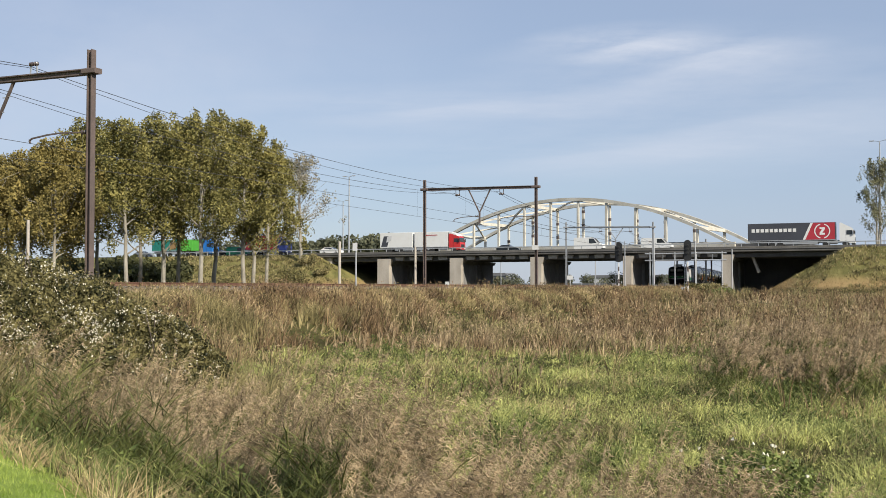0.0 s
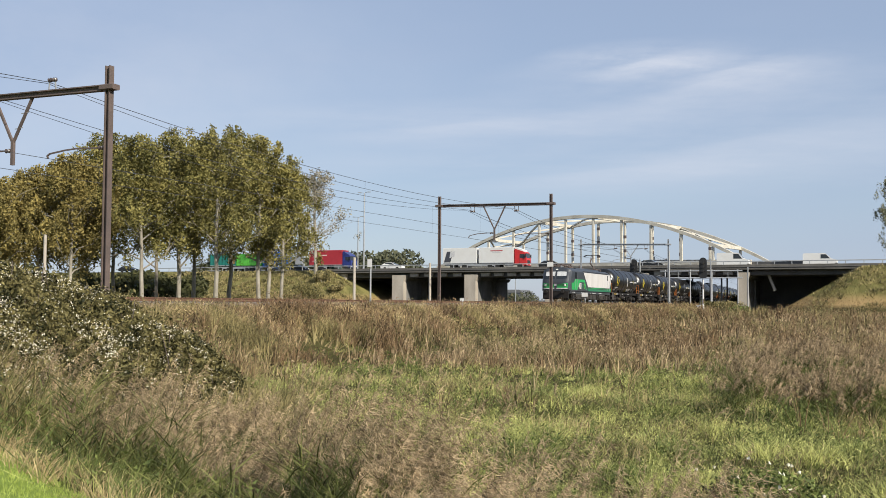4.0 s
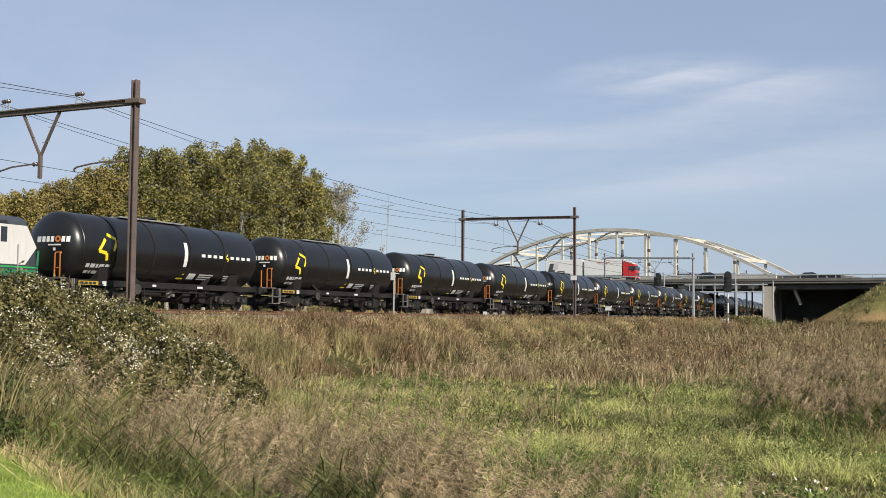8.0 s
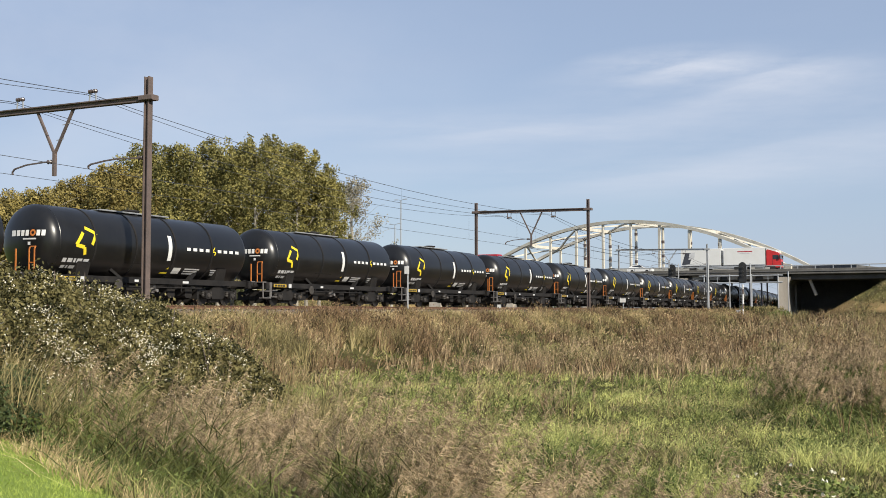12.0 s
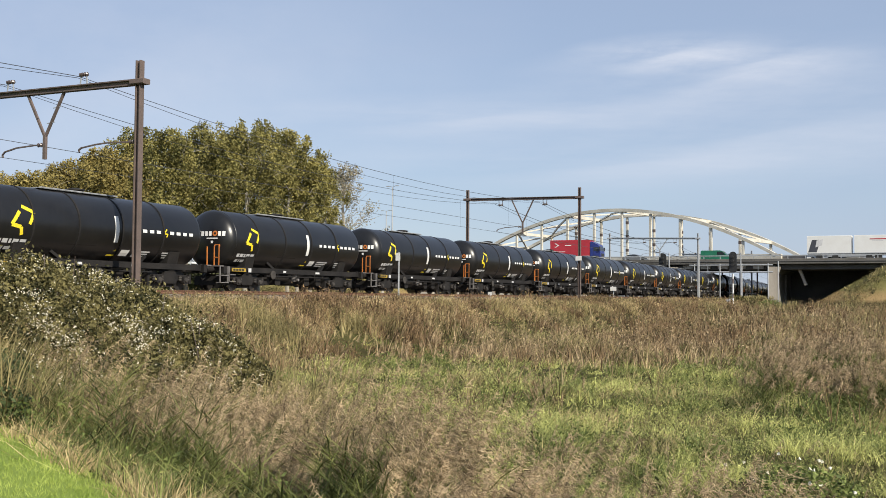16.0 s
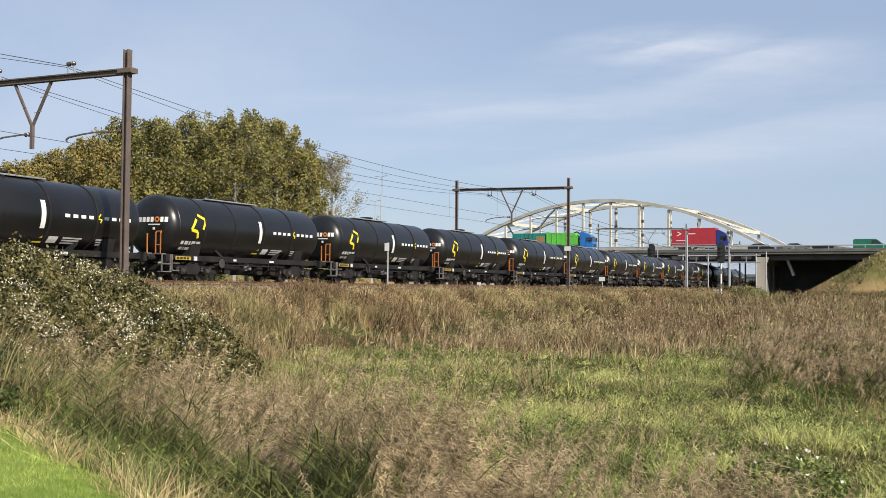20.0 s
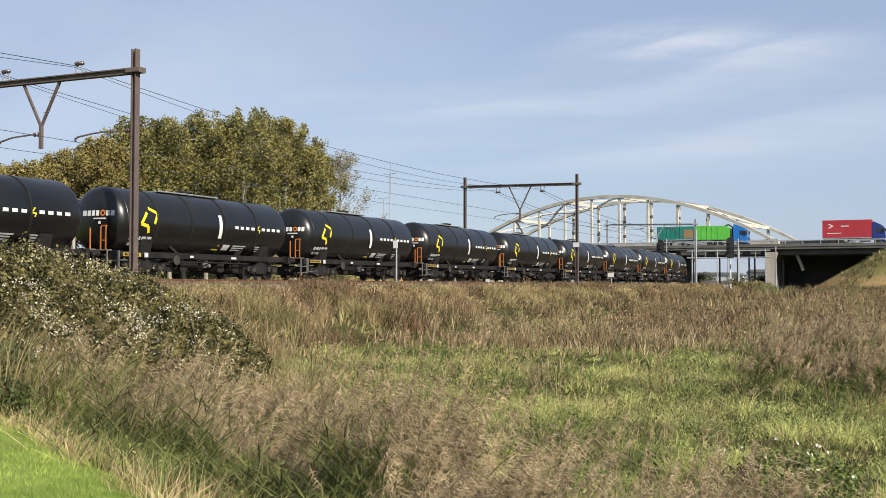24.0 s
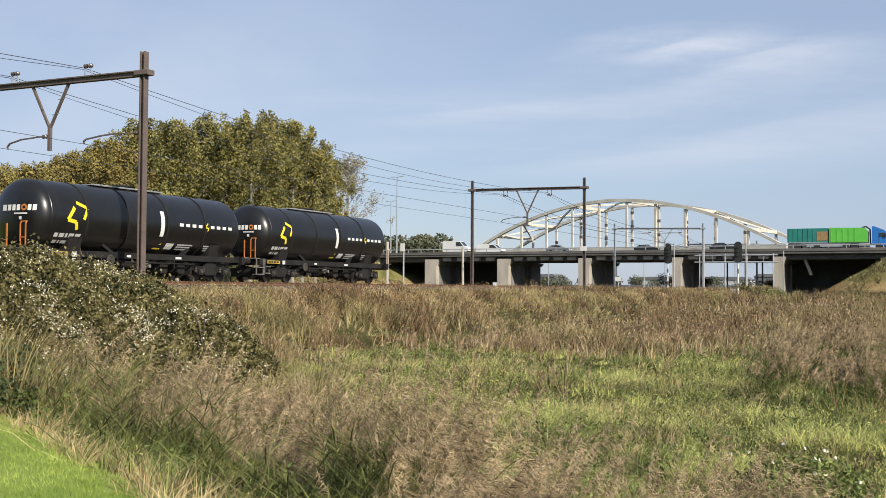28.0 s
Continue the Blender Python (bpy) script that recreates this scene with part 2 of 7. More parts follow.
M_LEAF_AUTUMN = leaf_mat("grey_autumn_leaves", (0.44, 0.39, 0.27), (0.19, 0.165, 0.105), 0.2, 0.4)
M_LEAF_DARK = leaf_mat("dark_hedge_leaves", (0.075, 0.085, 0.030), (0.030, 0.038, 0.015), 0.25, 0.3)
# paler, greyer leaves: the haze of distance is mixed into this colour
M_LEAF_FAR = leaf_mat("hazed_far_leaves", (0.17, 0.17, 0.10), (0.08, 0.09, 0.06), 0.25, 0.3)
M_BRAMBLE = leaf_mat("bramble_leaves", (0.28, 0.24, 0.10), (0.020, 0.023, 0.009), 0.15, 2.4, (0.10, 0.80))
M_SEED = leaf_mat("dull_seed_heads", (0.88, 0.83, 0.68), (0.62, 0.56, 0.42), 0.2, 3.0)
M_FLOWER = mat("cream_seed_heads", (0.86, 0.82, 0.66), 0.8, 0, (0.62, 0.57, 0.42), 3, 20)
M_LAWN = leaf_mat("mown_grass", (0.46, 0.53, 0.13), (0.19, 0.27, 0.05), 0.3, 0.8)
M_MEADOW = leaf_mat("meadow_grass", (0.68, 0.67, 0.24), (0.090, 0.13, 0.036), 0.25, 0.8, (0.18, 0.85), 6.0, (1, 1, 0.3), 0.45)
M_STRAW = leaf_mat("dry_straw", (0.72, 0.57, 0.31), (0.30, 0.22, 0.105), 0.2, 0.6)
M_STALK = leaf_mat("brown_stalks", (0.35, 0.235, 0.13), (0.026, 0.020, 0.012), 0.12, 0.9, (0.22, 0.80), 5.0, (1, 1, 0.15), 0.55)
M_STEM = leaf_mat("pale_dead_stems", (0.62, 0.47, 0.28), (0.12, 0.085, 0.048), 0.15, 0.9, (0.2, 0.8), 5.0, (1, 1, 0.15), 0.5)
M_PLUME = leaf_mat("reed_plumes", (0.64, 0.485, 0.30), (0.082, 0.059, 0.036), 0.2, 1.6, (0.15, 0.85), 7.0, (1, 1, 0.6), 0.5)
M_REED = leaf_mat("reed_leaves", (0.21, 0.225, 0.07), (0.026, 0.036, 0.012), 0.2, 1.4)
M_RANK = leaf_mat("rank_grass_leaves", (0.24, 0.285, 0.085), (0.040, 0.058, 0.019), 0.2, 1.3)
M_FADED = leaf_mat("fading_grass", (0.46, 0.38, 0.18), (0.045, 0.046, 0.020), 0.18, 0.9, (0.20, 0.82), 5.0, (1, 1, 0.15), 0.5)
M_IVY = leaf_mat("ivy_leaves", (0.085, 0.11, 0.045), (0.02, 0.032, 0.013), 0.1, 0.9)
M_GROUND = mat("field_soil_and_grass", (0.075, 0.072, 0.028), 0.95, 0, (0.035, 0.028, 0.016), 0.12, 3.0, 0.6, ends=(0.38, 0.62))
M_BANK = leaf_mat("bank_grass", (0.34, 0.30, 0.125), (0.13, 0.125, 0.05), 0.25, 0.35)
M_BANKDRY = leaf_mat("dry_bank_grass", (0.44, 0.32, 0.16), (0.20, 0.15, 0.07), 0.25, 0.4)
M_BOARD = mat("dull_yellow_board", (0.50, 0.33, 0.03), 0.6, 0, (0.30, 0.19, 0.03), 2.5, 12)


def turf():
    """Green turf on the dike's side of the mowing edge, dry grass on the road banks, bare soil elsewhere."""
    nt = M_GROUND.node_tree
    b = nt.nodes["Principled BSDF"]
    src = b.inputs["Base Color"].links[0].from_socket
    geo, dot = nt.nodes.new("ShaderNodeNewGeometry"), nt.nodes.new("ShaderNodeVectorMath")
    dot.operation = "DOT_PRODUCT"
    dot.inputs[1].default_value = (0.851, -0.525, 0)
    nt.links.new(geo.outputs["Position"], dot.inputs[0])
    edge = nt.nodes.new("ShaderNodeMapRange")
    edge.inputs["From Min"].default_value, edge.inputs["From Max"].default_value = 2.9, 2.4
    nt.links.new(dot.outputs["Value"], edge.inputs["Value"])
    high = nt.nodes.new("ShaderNodeSeparateXYZ")
    nt.links.new(geo.outputs["Position"], high.inputs[0])
    bank = nt.nodes.new("ShaderNodeMapRange")
    bank.inputs["From Min"].default_value, bank.inputs["From Max"].default_value = -0.65, -0.1
    nt.links.new(high.outputs["Z"], bank.inputs["Value"])
    dry = nt.nodes.new("ShaderNodeTexNoise")
    dry.inputs["Scale"].default_value, dry.inputs["Detail"].default_value = 0.5, 6
    nt.links.new(geo.outputs["Position"], dry.inputs["Vector"])
    tone = nt.nodes.new("ShaderNodeMix")
    tone.data_type = "RGBA"
    tone.inputs["A"].default_value, tone.inputs["B"].default_value = (0.22, 0.195, 0.075, 1), (0.12, 0.115, 0.042, 1)
    sharp = nt.nodes.new("ShaderNodeMapRange")
    sharp.inputs["From Min"].default_value, sharp.inputs["From Max"].default_value = 0.36, 0.64
    nt.links.new(dry.outputs["Fac"], sharp.inputs["Value"])
    nt.links.new(sharp.outputs["Result"], tone.inputs["Factor"])
    foot = nt.nodes.new("ShaderNodeMapRange")
    foot.inputs["From Min"].default_value, foot.inputs["From Max"].default_value = 1.8, 0.3
    nt.links.new(high.outputs["Z"], foot.inputs["Value"])
    tan = nt.nodes.new("ShaderNodeMix")
    tan.data_type = "RGBA"
    tan.inputs["B"].default_value = (0.33, 0.23, 0.11, 1)
    nt.links.new(foot.outputs["Result"], tan.inputs["Factor"])
    nt.links.new(tone.outputs["Result"], tan.inputs["A"])
    for fac, colour in ((edge, (0.20, 0.26, 0.06, 1)), (bank, None)):
        mx = nt.nodes.new("ShaderNodeMix")
        mx.data_type = "RGBA"
        if colour:
            mx.inputs["B"].default_value = colour
        else:
            nt.links.new(tan.outputs["Result"], mx.inputs["B"])
        nt.links.new(fac.outputs["Result"], mx.inputs["Factor"])
        nt.links.new(src, mx.inputs["A"])
        src = mx.outputs["Result"]
    nt.links.new(src, b.inputs["Base Color"])


turf()
M_GROUND.node_tree.nodes["Principled BSDF"].inputs["Specular IOR Level"].default_value = 0.03
for m_dark, gloss in ((M_TANK, 0.5), (M_UNDER, 0.28)):
    m_dark.node_tree.nodes["Principled BSDF"].inputs["Specular IOR Level"].default_value = gloss


# ---- building blocks ----
class Mesh:
    """Collects vertices and faces of one part."""

    def __init__(self):
        self.v, self.f = [], []

    def poly(self, pts, faces):
        n = len(self.v)
        self.v += [tuple(p) for p in pts]
        self.f += [tuple(n + i for i in f) for f in faces]
        return self

    def prism(self, profile, a, b, axis="x"):
        """A closed profile carried from a to b along an axis; profile in the two other axes, in order."""
        k, n = "xyz".index(axis), len(profile)
        pts = []
        for w in (a, b):
            for p in profile:
                q = list(p)
                q.insert(k, w)
                pts.append(q)
        side = [(i, (i + 1) % n, n + (i + 1) % n, n + i) for i in range(n)]
        return self.poly(pts, side + [tuple(range(n - 1, -1, -1)), tuple(range(n, 2 * n))])

    def box(self, x0, x1, y0, y1, z0, z1, c=0.0, axis="x"):
        """A box; its four long edges along the axis are cut off by c."""
        r = {"x": (x0, x1, y0, y1, z0, z1), "y": (y0, y1, x0, x1, z0, z1), "z": (z0, z1, x0, x1, y0, y1)}[axis]
        a, b, u0, u1, w0, w1 = r
        if c:
            prof = [(u0 + c, w0), (u1 - c, w0), (u1, w0 + c), (u1, w1 - c), (u1 - c, w1), (u0 + c, w1), (u0, w1 - c), (u0, w0 + c)]
        else:
            prof = [(u0, w0), (u1, w0), (u1, w1), (u0, w1)]
        return self.prism(prof, a, b, axis)

    def bar(self, p, q, w, h=None, n=4):
        """A straight bar from p to q with n sides; w wide, h high."""
        p, q = Vector(p), Vector(q)
        d = (q - p).normalized()
        s = d.cross(Vector((0, 0, 1)))
        s = s.normalized() if s.length > 1e-4 else Vector((1, 0, 0))
        u = s.cross(d)
        h = w if h is None else h
        pts = []
        for e in (p, q):
            for i in range(n):
                a = 2 * math.pi * (i + 0.5) / n
                k = math.sqrt(2) if n == 4 else 1
                pts.append(e + s * (math.cos(a) * w / 2 * k) + u * (math.sin(a) * h / 2 * k))
        side = [(i, (i + 1) % n, n + (i + 1) % n, n + i) for i in range(n)]
        return self.poly(pts, side + [tuple(range(n - 1, -1, -1)), tuple(range(n, 2 * n))])

    def line(self, pts, w, n=4):
        for p, q in zip(pts, pts[1:]):
            self.bar(p, q, w, None, n)
        return self

    def lathe(self, profile, n=24, axis="x", centre=(0, 0, 0)):
        """Rings of (place along the axis, radius), closed at both ends."""
        k = "xyz".index(axis)
        pts = []
        for w, r in profile:
            for i in range(n):
                a = 2 * math.pi * i / n
                q = [r * math.cos(a), r * math.sin(a)]
                q.insert(k, w)
                pts.append([q[j] + centre[j] for j in range(3)])
        f = []
        for j in range(len(profile) - 1):
            for i in range(n):
                f.append((j * n + i, j * n + (i + 1) % n, (j + 1) * n + (i + 1) % n, (j + 1) * n + i))
        m = len(profile)
        f += [tuple(range(n - 1, -1, -1)), tuple((m - 1) * n + i for i in range(n))]
        return self.poly(pts, f)

    def data(self, name, material, smooth=False):
        me = bpy.data.meshes.new(name)
        me.from_pydata(self.v, [], self.f)
        bm = bmesh.new()
        bm.from_mesh(me)
        bmesh.ops.recalc_face_normals(bm, faces=bm.faces)
        bm.to_mesh(me)
        bm.free()
        me.materials.append(material)
        if smooth:
            me.shade_smooth()
            me.set_sharp_from_angle(angle=radians(40))
        return me


def part(name, mesh, material, parent, label="", smooth=False):
    """Links a Mesh as one object under a thing or under a part."""
    ob = new(name, mesh.data(name, material, smooth))
    ob.parent = parent
    if label:
        ob["label"] = label
    return ob


def again(ob, m, name=None):
    """One more part on the same mesh, at the pose m in its thing's space."""
    o = new(name or ob.name.split(".")[0], ob.data)
    o.parent, o.matrix_basis = ob.parent, m
    return o


def thing(name, label, category, m=None, group="", kind=""):
    e = new(name)
    e.empty_display_size = 0.2
    if m is not None:
        e.matrix_basis = m
    return tagged(e, label, category, group, kind)


def solid(name, mesh, material, label, category, group="", kind="", smooth=False):
    return tagged(new(name, mesh.data(name, material, smooth)), label, category, group, kind)


def bulk(name, verts, quads, tris, material, parent=None):
    """A big mesh straight from arrays of corners, four-sided and three-sided faces."""
    me = bpy.data.meshes.new(name)
    nq, nt_ = len(quads), len(tris)
    me.vertices.add(len(verts))
    me.vertices.foreach_set("co", np.asarray(verts, np.float32).ravel())
    me.loops.add(nq * 4 + nt_ * 3)
    me.loops.foreach_set("vertex_index", np.concatenate([np.asarray(quads, np.int32).ravel(), np.asarray(tris, np.int32).ravel()]).astype(np.int32))
    me.polygons.add(nq + nt_)
    start = np.concatenate([np.arange(nq) * 4, nq * 4 + np.arange(nt_) * 3]).astype(np.int32)
    me.polygons.foreach_set("loop_start", start)
    me.update(calc_edges=True)
    me.validate()
    me.materials.append(material)
    ob = new(name, me)
    ob.parent = parent
    return ob


rng = np.random.default_rng(7)


def smooth01(a, b, x):
    t = np.clip((np.asarray(x, float) - a) / (b - a), 0, 1)
    return t * t * (3 - 2 * t)


# ---- the plan ----
def track_y(s):
    """The near track's middle line: straight, then a wide curve to the left, then straight again."""
    s = np.asarray(s, float)
    q = np.clip(s - 50, 0, 300)
    return 33.7 + 2.36e-4 * q * q + np.clip(s - 350, 0, None) * 2 * 2.36e-4 * 300


TRACK_GAP = 4.4
V_X0, V_X1 = 178.0, 196.0          # the viaduct's two edges
V_YR, V_YL = 9.0, 104.0            # its ends
ROAD_Z = 6.2


def lawn_side(x, y):
    """Distance past the edge of the mown dike, square to it."""
    return (x - 6.1) * 0.851 - (y - 5.5) * 0.525


def ground_z(x, y):
    x, y = np.asarray(x, float), np.asarray(y, float)
    q = lawn_side(x, y)
    z = -1.87 - 1.15 * smooth01(-0.2, 3.0, q)
    z = z + 1.3 * smooth01(50, 150, x)
    z = z + 0.10 * np.sin(x * 0.7 + 1.3 * np.sin(y * 0.31)) * smooth01(2, 6, q)
    c = track_y(x)
    bed = smooth01(c - 11, c - 4.2, y)
    z = z * (1 - bed) + (-0.75) * bed
    z = z + (-0.35) * smooth01(c + 9, c + 16, y)
    dx = np.clip(V_X0 - 0.4 - x, 0, None) + np.clip(x - V_X1 - 40, 0, None)
    dyr, dyl = np.clip(y - V_YR, 0, None), np.clip(V_YL - y, 0, None)
    d = np.minimum(np.hypot(dx, dyr), np.hypot(dx, dyl))
    return np.maximum(z, ROAD_Z - 0.15 - d / 1.75)


def graded(lo, hi, fine_lo, fine_hi, step, grow):
    a = list(np.arange(fine_lo, fine_hi + step, step))
    s = step
    while a[-1] < hi:
        s *= grow
        a.append(a[-1] + s)
    s = step
    while a[0] > lo:
        s *= grow
        a.insert(0, a[0] - s)
    return np.array(a)


def ground():
    xs = np.unique(np.concatenate([graded(-3000, 4000, -2, 16, 0.4, 1.07), np.arange(150, 260, 2.0)]))
    ys = np.unique(np.concatenate([graded(-3000, 4000, -4, 18, 0.4, 1.07), np.arange(20, 60, 1.0), np.arange(0, 120, 2.0)]))
    X, Y = np.meshgrid(xs, ys)
    Z = ground_z(X, Y)
    n, m = X.shape
    i = (np.arange(n - 1)[:, None] * m + np.arange(m - 1)[None, :]).ravel()
    ob = bulk("ground", np.stack([X, Y, Z], -1).reshape(-1, 3), np.stack([i, i + 1, i + m + 1, i + m], 1), np.zeros((0, 3)), M_GROUND)
    ob.data.shade_smooth()
    tagged(ob, "rough field of soil, moss and matted grass", "ground", kind="structure")


ground()


def ribbon(name, offs, s0, s1, step, material, label, category, dy=0.0, kind="structure"):
    """A strip with the cross profile offs, (across, z), along the track."""
    ss = np.arange(s0, s1 + 0.01, step)
    yy = track_y(ss) + dy
    k = len(offs)
    verts = np.array([[s, y + o, z] for s, y in zip(ss, yy) for o, z in offs])
    quads = np.array([[j * k + i, j * k + (i + 1) % k, (j + 1) * k + (i + 1) % k, (j + 1) * k + i] for j in range(len(ss) - 1) for i in range(k)])
    ob = bulk(name, verts, quads[:, ::-1], np.zeros((0, 3)), material)
    return tagged(ob, label, category, kind=kind)


def railway():
    ribbon("ballast_bed", [(-3.6, -0.80), (-2.0, -0.24), (6.4, -0.24), (8.0, -0.80)], -80, 640, 4, M_BALLAST, "low bed of brown rust-stained ballast stones under two tracks", "ballast")
    prof = [(-0.07, -0.17), (0.07, -0.17), (0.07, -0.15), (0.012, -0.13), (0.012, -0.05), (0.036, -0.035), (0.036, -0.004), (0.03, 0), (-0.03, 0), (-0.036, -0.004), (-0.036, -0.035), (-0.012, -0.05), (-0.012, -0.13), (-0.07, -0.15)]
    for d in (-0.7525, 0.7525, TRACK_GAP - 0.7525, TRACK_GAP + 0.7525):
        ribbon("rail", prof, -80, 640, 4, M_RAIL, "rusty steel running rail on concrete sleepers", "rail", d)
    sl = Mesh().box(-0.13, 0.13, -1.3, 1.3, -0.36, -0.19, 0.03, "y").data("sleeper", M_SLEEPER)
    sv = np.array([v.co for v in sl.vertices])
    sf = np.array([p.vertices[:] for p in sl.polygons if len(p.vertices) == 4])
    ss = np.arange(-20, 240, 0.6)
    for gap in (0, TRACK_GAP):
        V = np.concatenate([sv + (s, y + gap, 0) for s, y in zip(ss, track_y(ss))])
        F = np.concatenate([sf + i * len(sv) for i in range(len(ss))])
        tagged(bulk("sleepers", V, F, np.zeros((0, 3)), M_SLEEPER), "row of grey concrete sleepers in brown ballast", "sleepers", kind="stuff")


railway()


def viaduct():
    deck = thing("viaduct", "long low concrete road viaduct on wall piers", "viaduct", kind="structure")
    yr, yl = V_YR - 6, V_YL + 2
    part("deck_slab", Mesh().box(V_X0 + 0.5, V_X1 - 0.5, yr, yl, ROAD_Z - 0.75, ROAD_Z - 0.12), M_SOFFIT, deck)
    part("roadway", Mesh().box(V_X0 + 0.5, V_X1 - 0.5, -160, 260, ROAD_Z - 0.115, ROAD_Z), M_ROAD, deck, "dark asphalt carriageway")
    for x0, x1 in ((V_X0, V_X0 + 0.5), (V_X1 - 0.5, V_X1)):
        part("edge_beam", Mesh().box(x0, x1, yr, yl, ROAD_Z - 0.68, ROAD_Z + 0.18, 0.04, "y"), M_DECK, deck, "grey stained concrete edge beam")
    part("ledge", Mesh().box(V_X0 - 0.12, V_X0 - 0.002, yr, yl, ROAD_Z - 0.30, ROAD_Z - 0.16, 0.02, "y"), M_SOFFIT, deck, "dark drip ledge")
    for x in (V_X0 + 1.3, V_X0 + 3.6, V_X0 + 5.9, V_X0 + 8.2, V_X0 + 10.5, V_X0 + 12.8, V_X0 + 15.1):
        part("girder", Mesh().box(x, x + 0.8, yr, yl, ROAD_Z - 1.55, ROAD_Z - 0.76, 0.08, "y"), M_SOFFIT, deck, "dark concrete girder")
    # wall piers: a pale front block, a long wall with a gap behind it, coloured darker for deck shade
    for y0, y1 in ((88.45, 91.1), (74.0, 76.45), (58.8, 61.1), (42.9, 44.6), (26.4, 28.25)):
        part("pier", Mesh().prism([(y0 + 0.28, -1.6), (y1, -1.6), (y1, ROAD_Z - 1.1), (y0 - 0.12, ROAD_Z - 1.1), (y0 - 0.12, ROAD_Z - 1.35), (y0 + 0.28, ROAD_Z - 2.3)], V_X0 + 0.35, V_X0 + 1.6, "x"), M_CONCRETE, deck, "pale concrete pier end with a flared head")
        part("pier_wall", Mesh().box(V_X0 + 1.6, V_X0 + 8.7, y0 + 0.45, y1 - 0.4, -1.6, ROAD_Z - 1.56, 0.04, "z"), M_PIERWALL, deck, "grey concrete wall with deck shade in its colour")
        part("pier_wall", Mesh().box(V_X0 + 11.0, V_X1 - 1.0, y0 + 0.45, y1 - 0.4, -1.6, ROAD_Z - 1.56, 0.04, "z"), M_PIERWALL, deck, "grey concrete wall with deck shade in its colour")
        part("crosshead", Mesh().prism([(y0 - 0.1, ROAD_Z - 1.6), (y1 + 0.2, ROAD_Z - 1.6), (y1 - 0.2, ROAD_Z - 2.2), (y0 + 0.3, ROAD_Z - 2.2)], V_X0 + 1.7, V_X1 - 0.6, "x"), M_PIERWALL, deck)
    # pale ends of the cross beams between the piers
    end = None
    for ya, yb in ((76.6, 88.2), (61.2, 73.8), (44.7, 58.5), (28.4, 42.6)):
        k = int((yb - ya) / 2.45)
        for i in range(k):
            m = pose(V_X0 + 0.75, ya + (yb - ya) * (i + 0.5) / k, ROAD_Z - 1.42)
            if end is None:
                end = part("beam_end", Mesh().prism([(-0.75, 0.0), (0.75, 0.0), (0.88, 0.62), (-0.88, 0.62)], 0, 1.4, "x"), M_CONCRETE, deck, "pale concrete beam end")
                end.matrix_basis = m
            else:
                again(end, m)
    for y in (V_YR + 1.0, V_YL - 2.0):
        part("abutment", Mesh().box(V_X0 + 0.6, V_X1 - 0.6, y - 1, y + 1, -1.6, ROAD_Z - 0.78), M_CONCRETE, deck)
    # dark sheets added behind the end bays, standing in for their deep shade
    for y0, y1 in ((V_YR - 2, 28.6), (79.0, V_YL + 1)):
        part("bay_dark_sheet", Mesh().box(V_X1 - 1.9, V_X1 - 1.3, y0, y1, -2.5, ROAD_Z - 0.78), M_SOFFIT, deck, "dark sheet added to keep the end bay dark")
    part("bay_strut", Mesh().bar((181, 23.7, 4.75), (181, 22.7, 2.2), 1.0, 0.4), M_CONCRETE, deck, "pale leaning strut in the end bay")
    rail = Mesh().box(V_X0 + 0.15, V_X0 + 0.27, yr - 60, yl + 40, ROAD_Z + 0.62, ROAD_Z + 0.78, 0.02, "y")
    part("guard_rail", rail, M_GALV, deck, "galvanised guard rail")
    part("guard_rail", Mesh().box(V_X1 - 0.27, V_X1 - 0.15, yr - 60, yl + 40, ROAD_Z + 0.62, ROAD_Z + 0.78, 0.02, "y"), M_GALV, deck, "galvanised guard rail")
    post = None
    for x in (V_X0 + 0.21, V_X1 - 0.21):
        y = yr - 58
        while y < yl + 38:
            m = pose(x, y, ROAD_Z - 0.1)
            if post is None:
                post = part("rail_post", Mesh().box(-0.05, 0.05, -0.06, 0.06, 0, 0.86), M_GALV, deck)
                post.matrix_basis = m
            else:
                again(post, m)
            y += 2.67


viaduct()


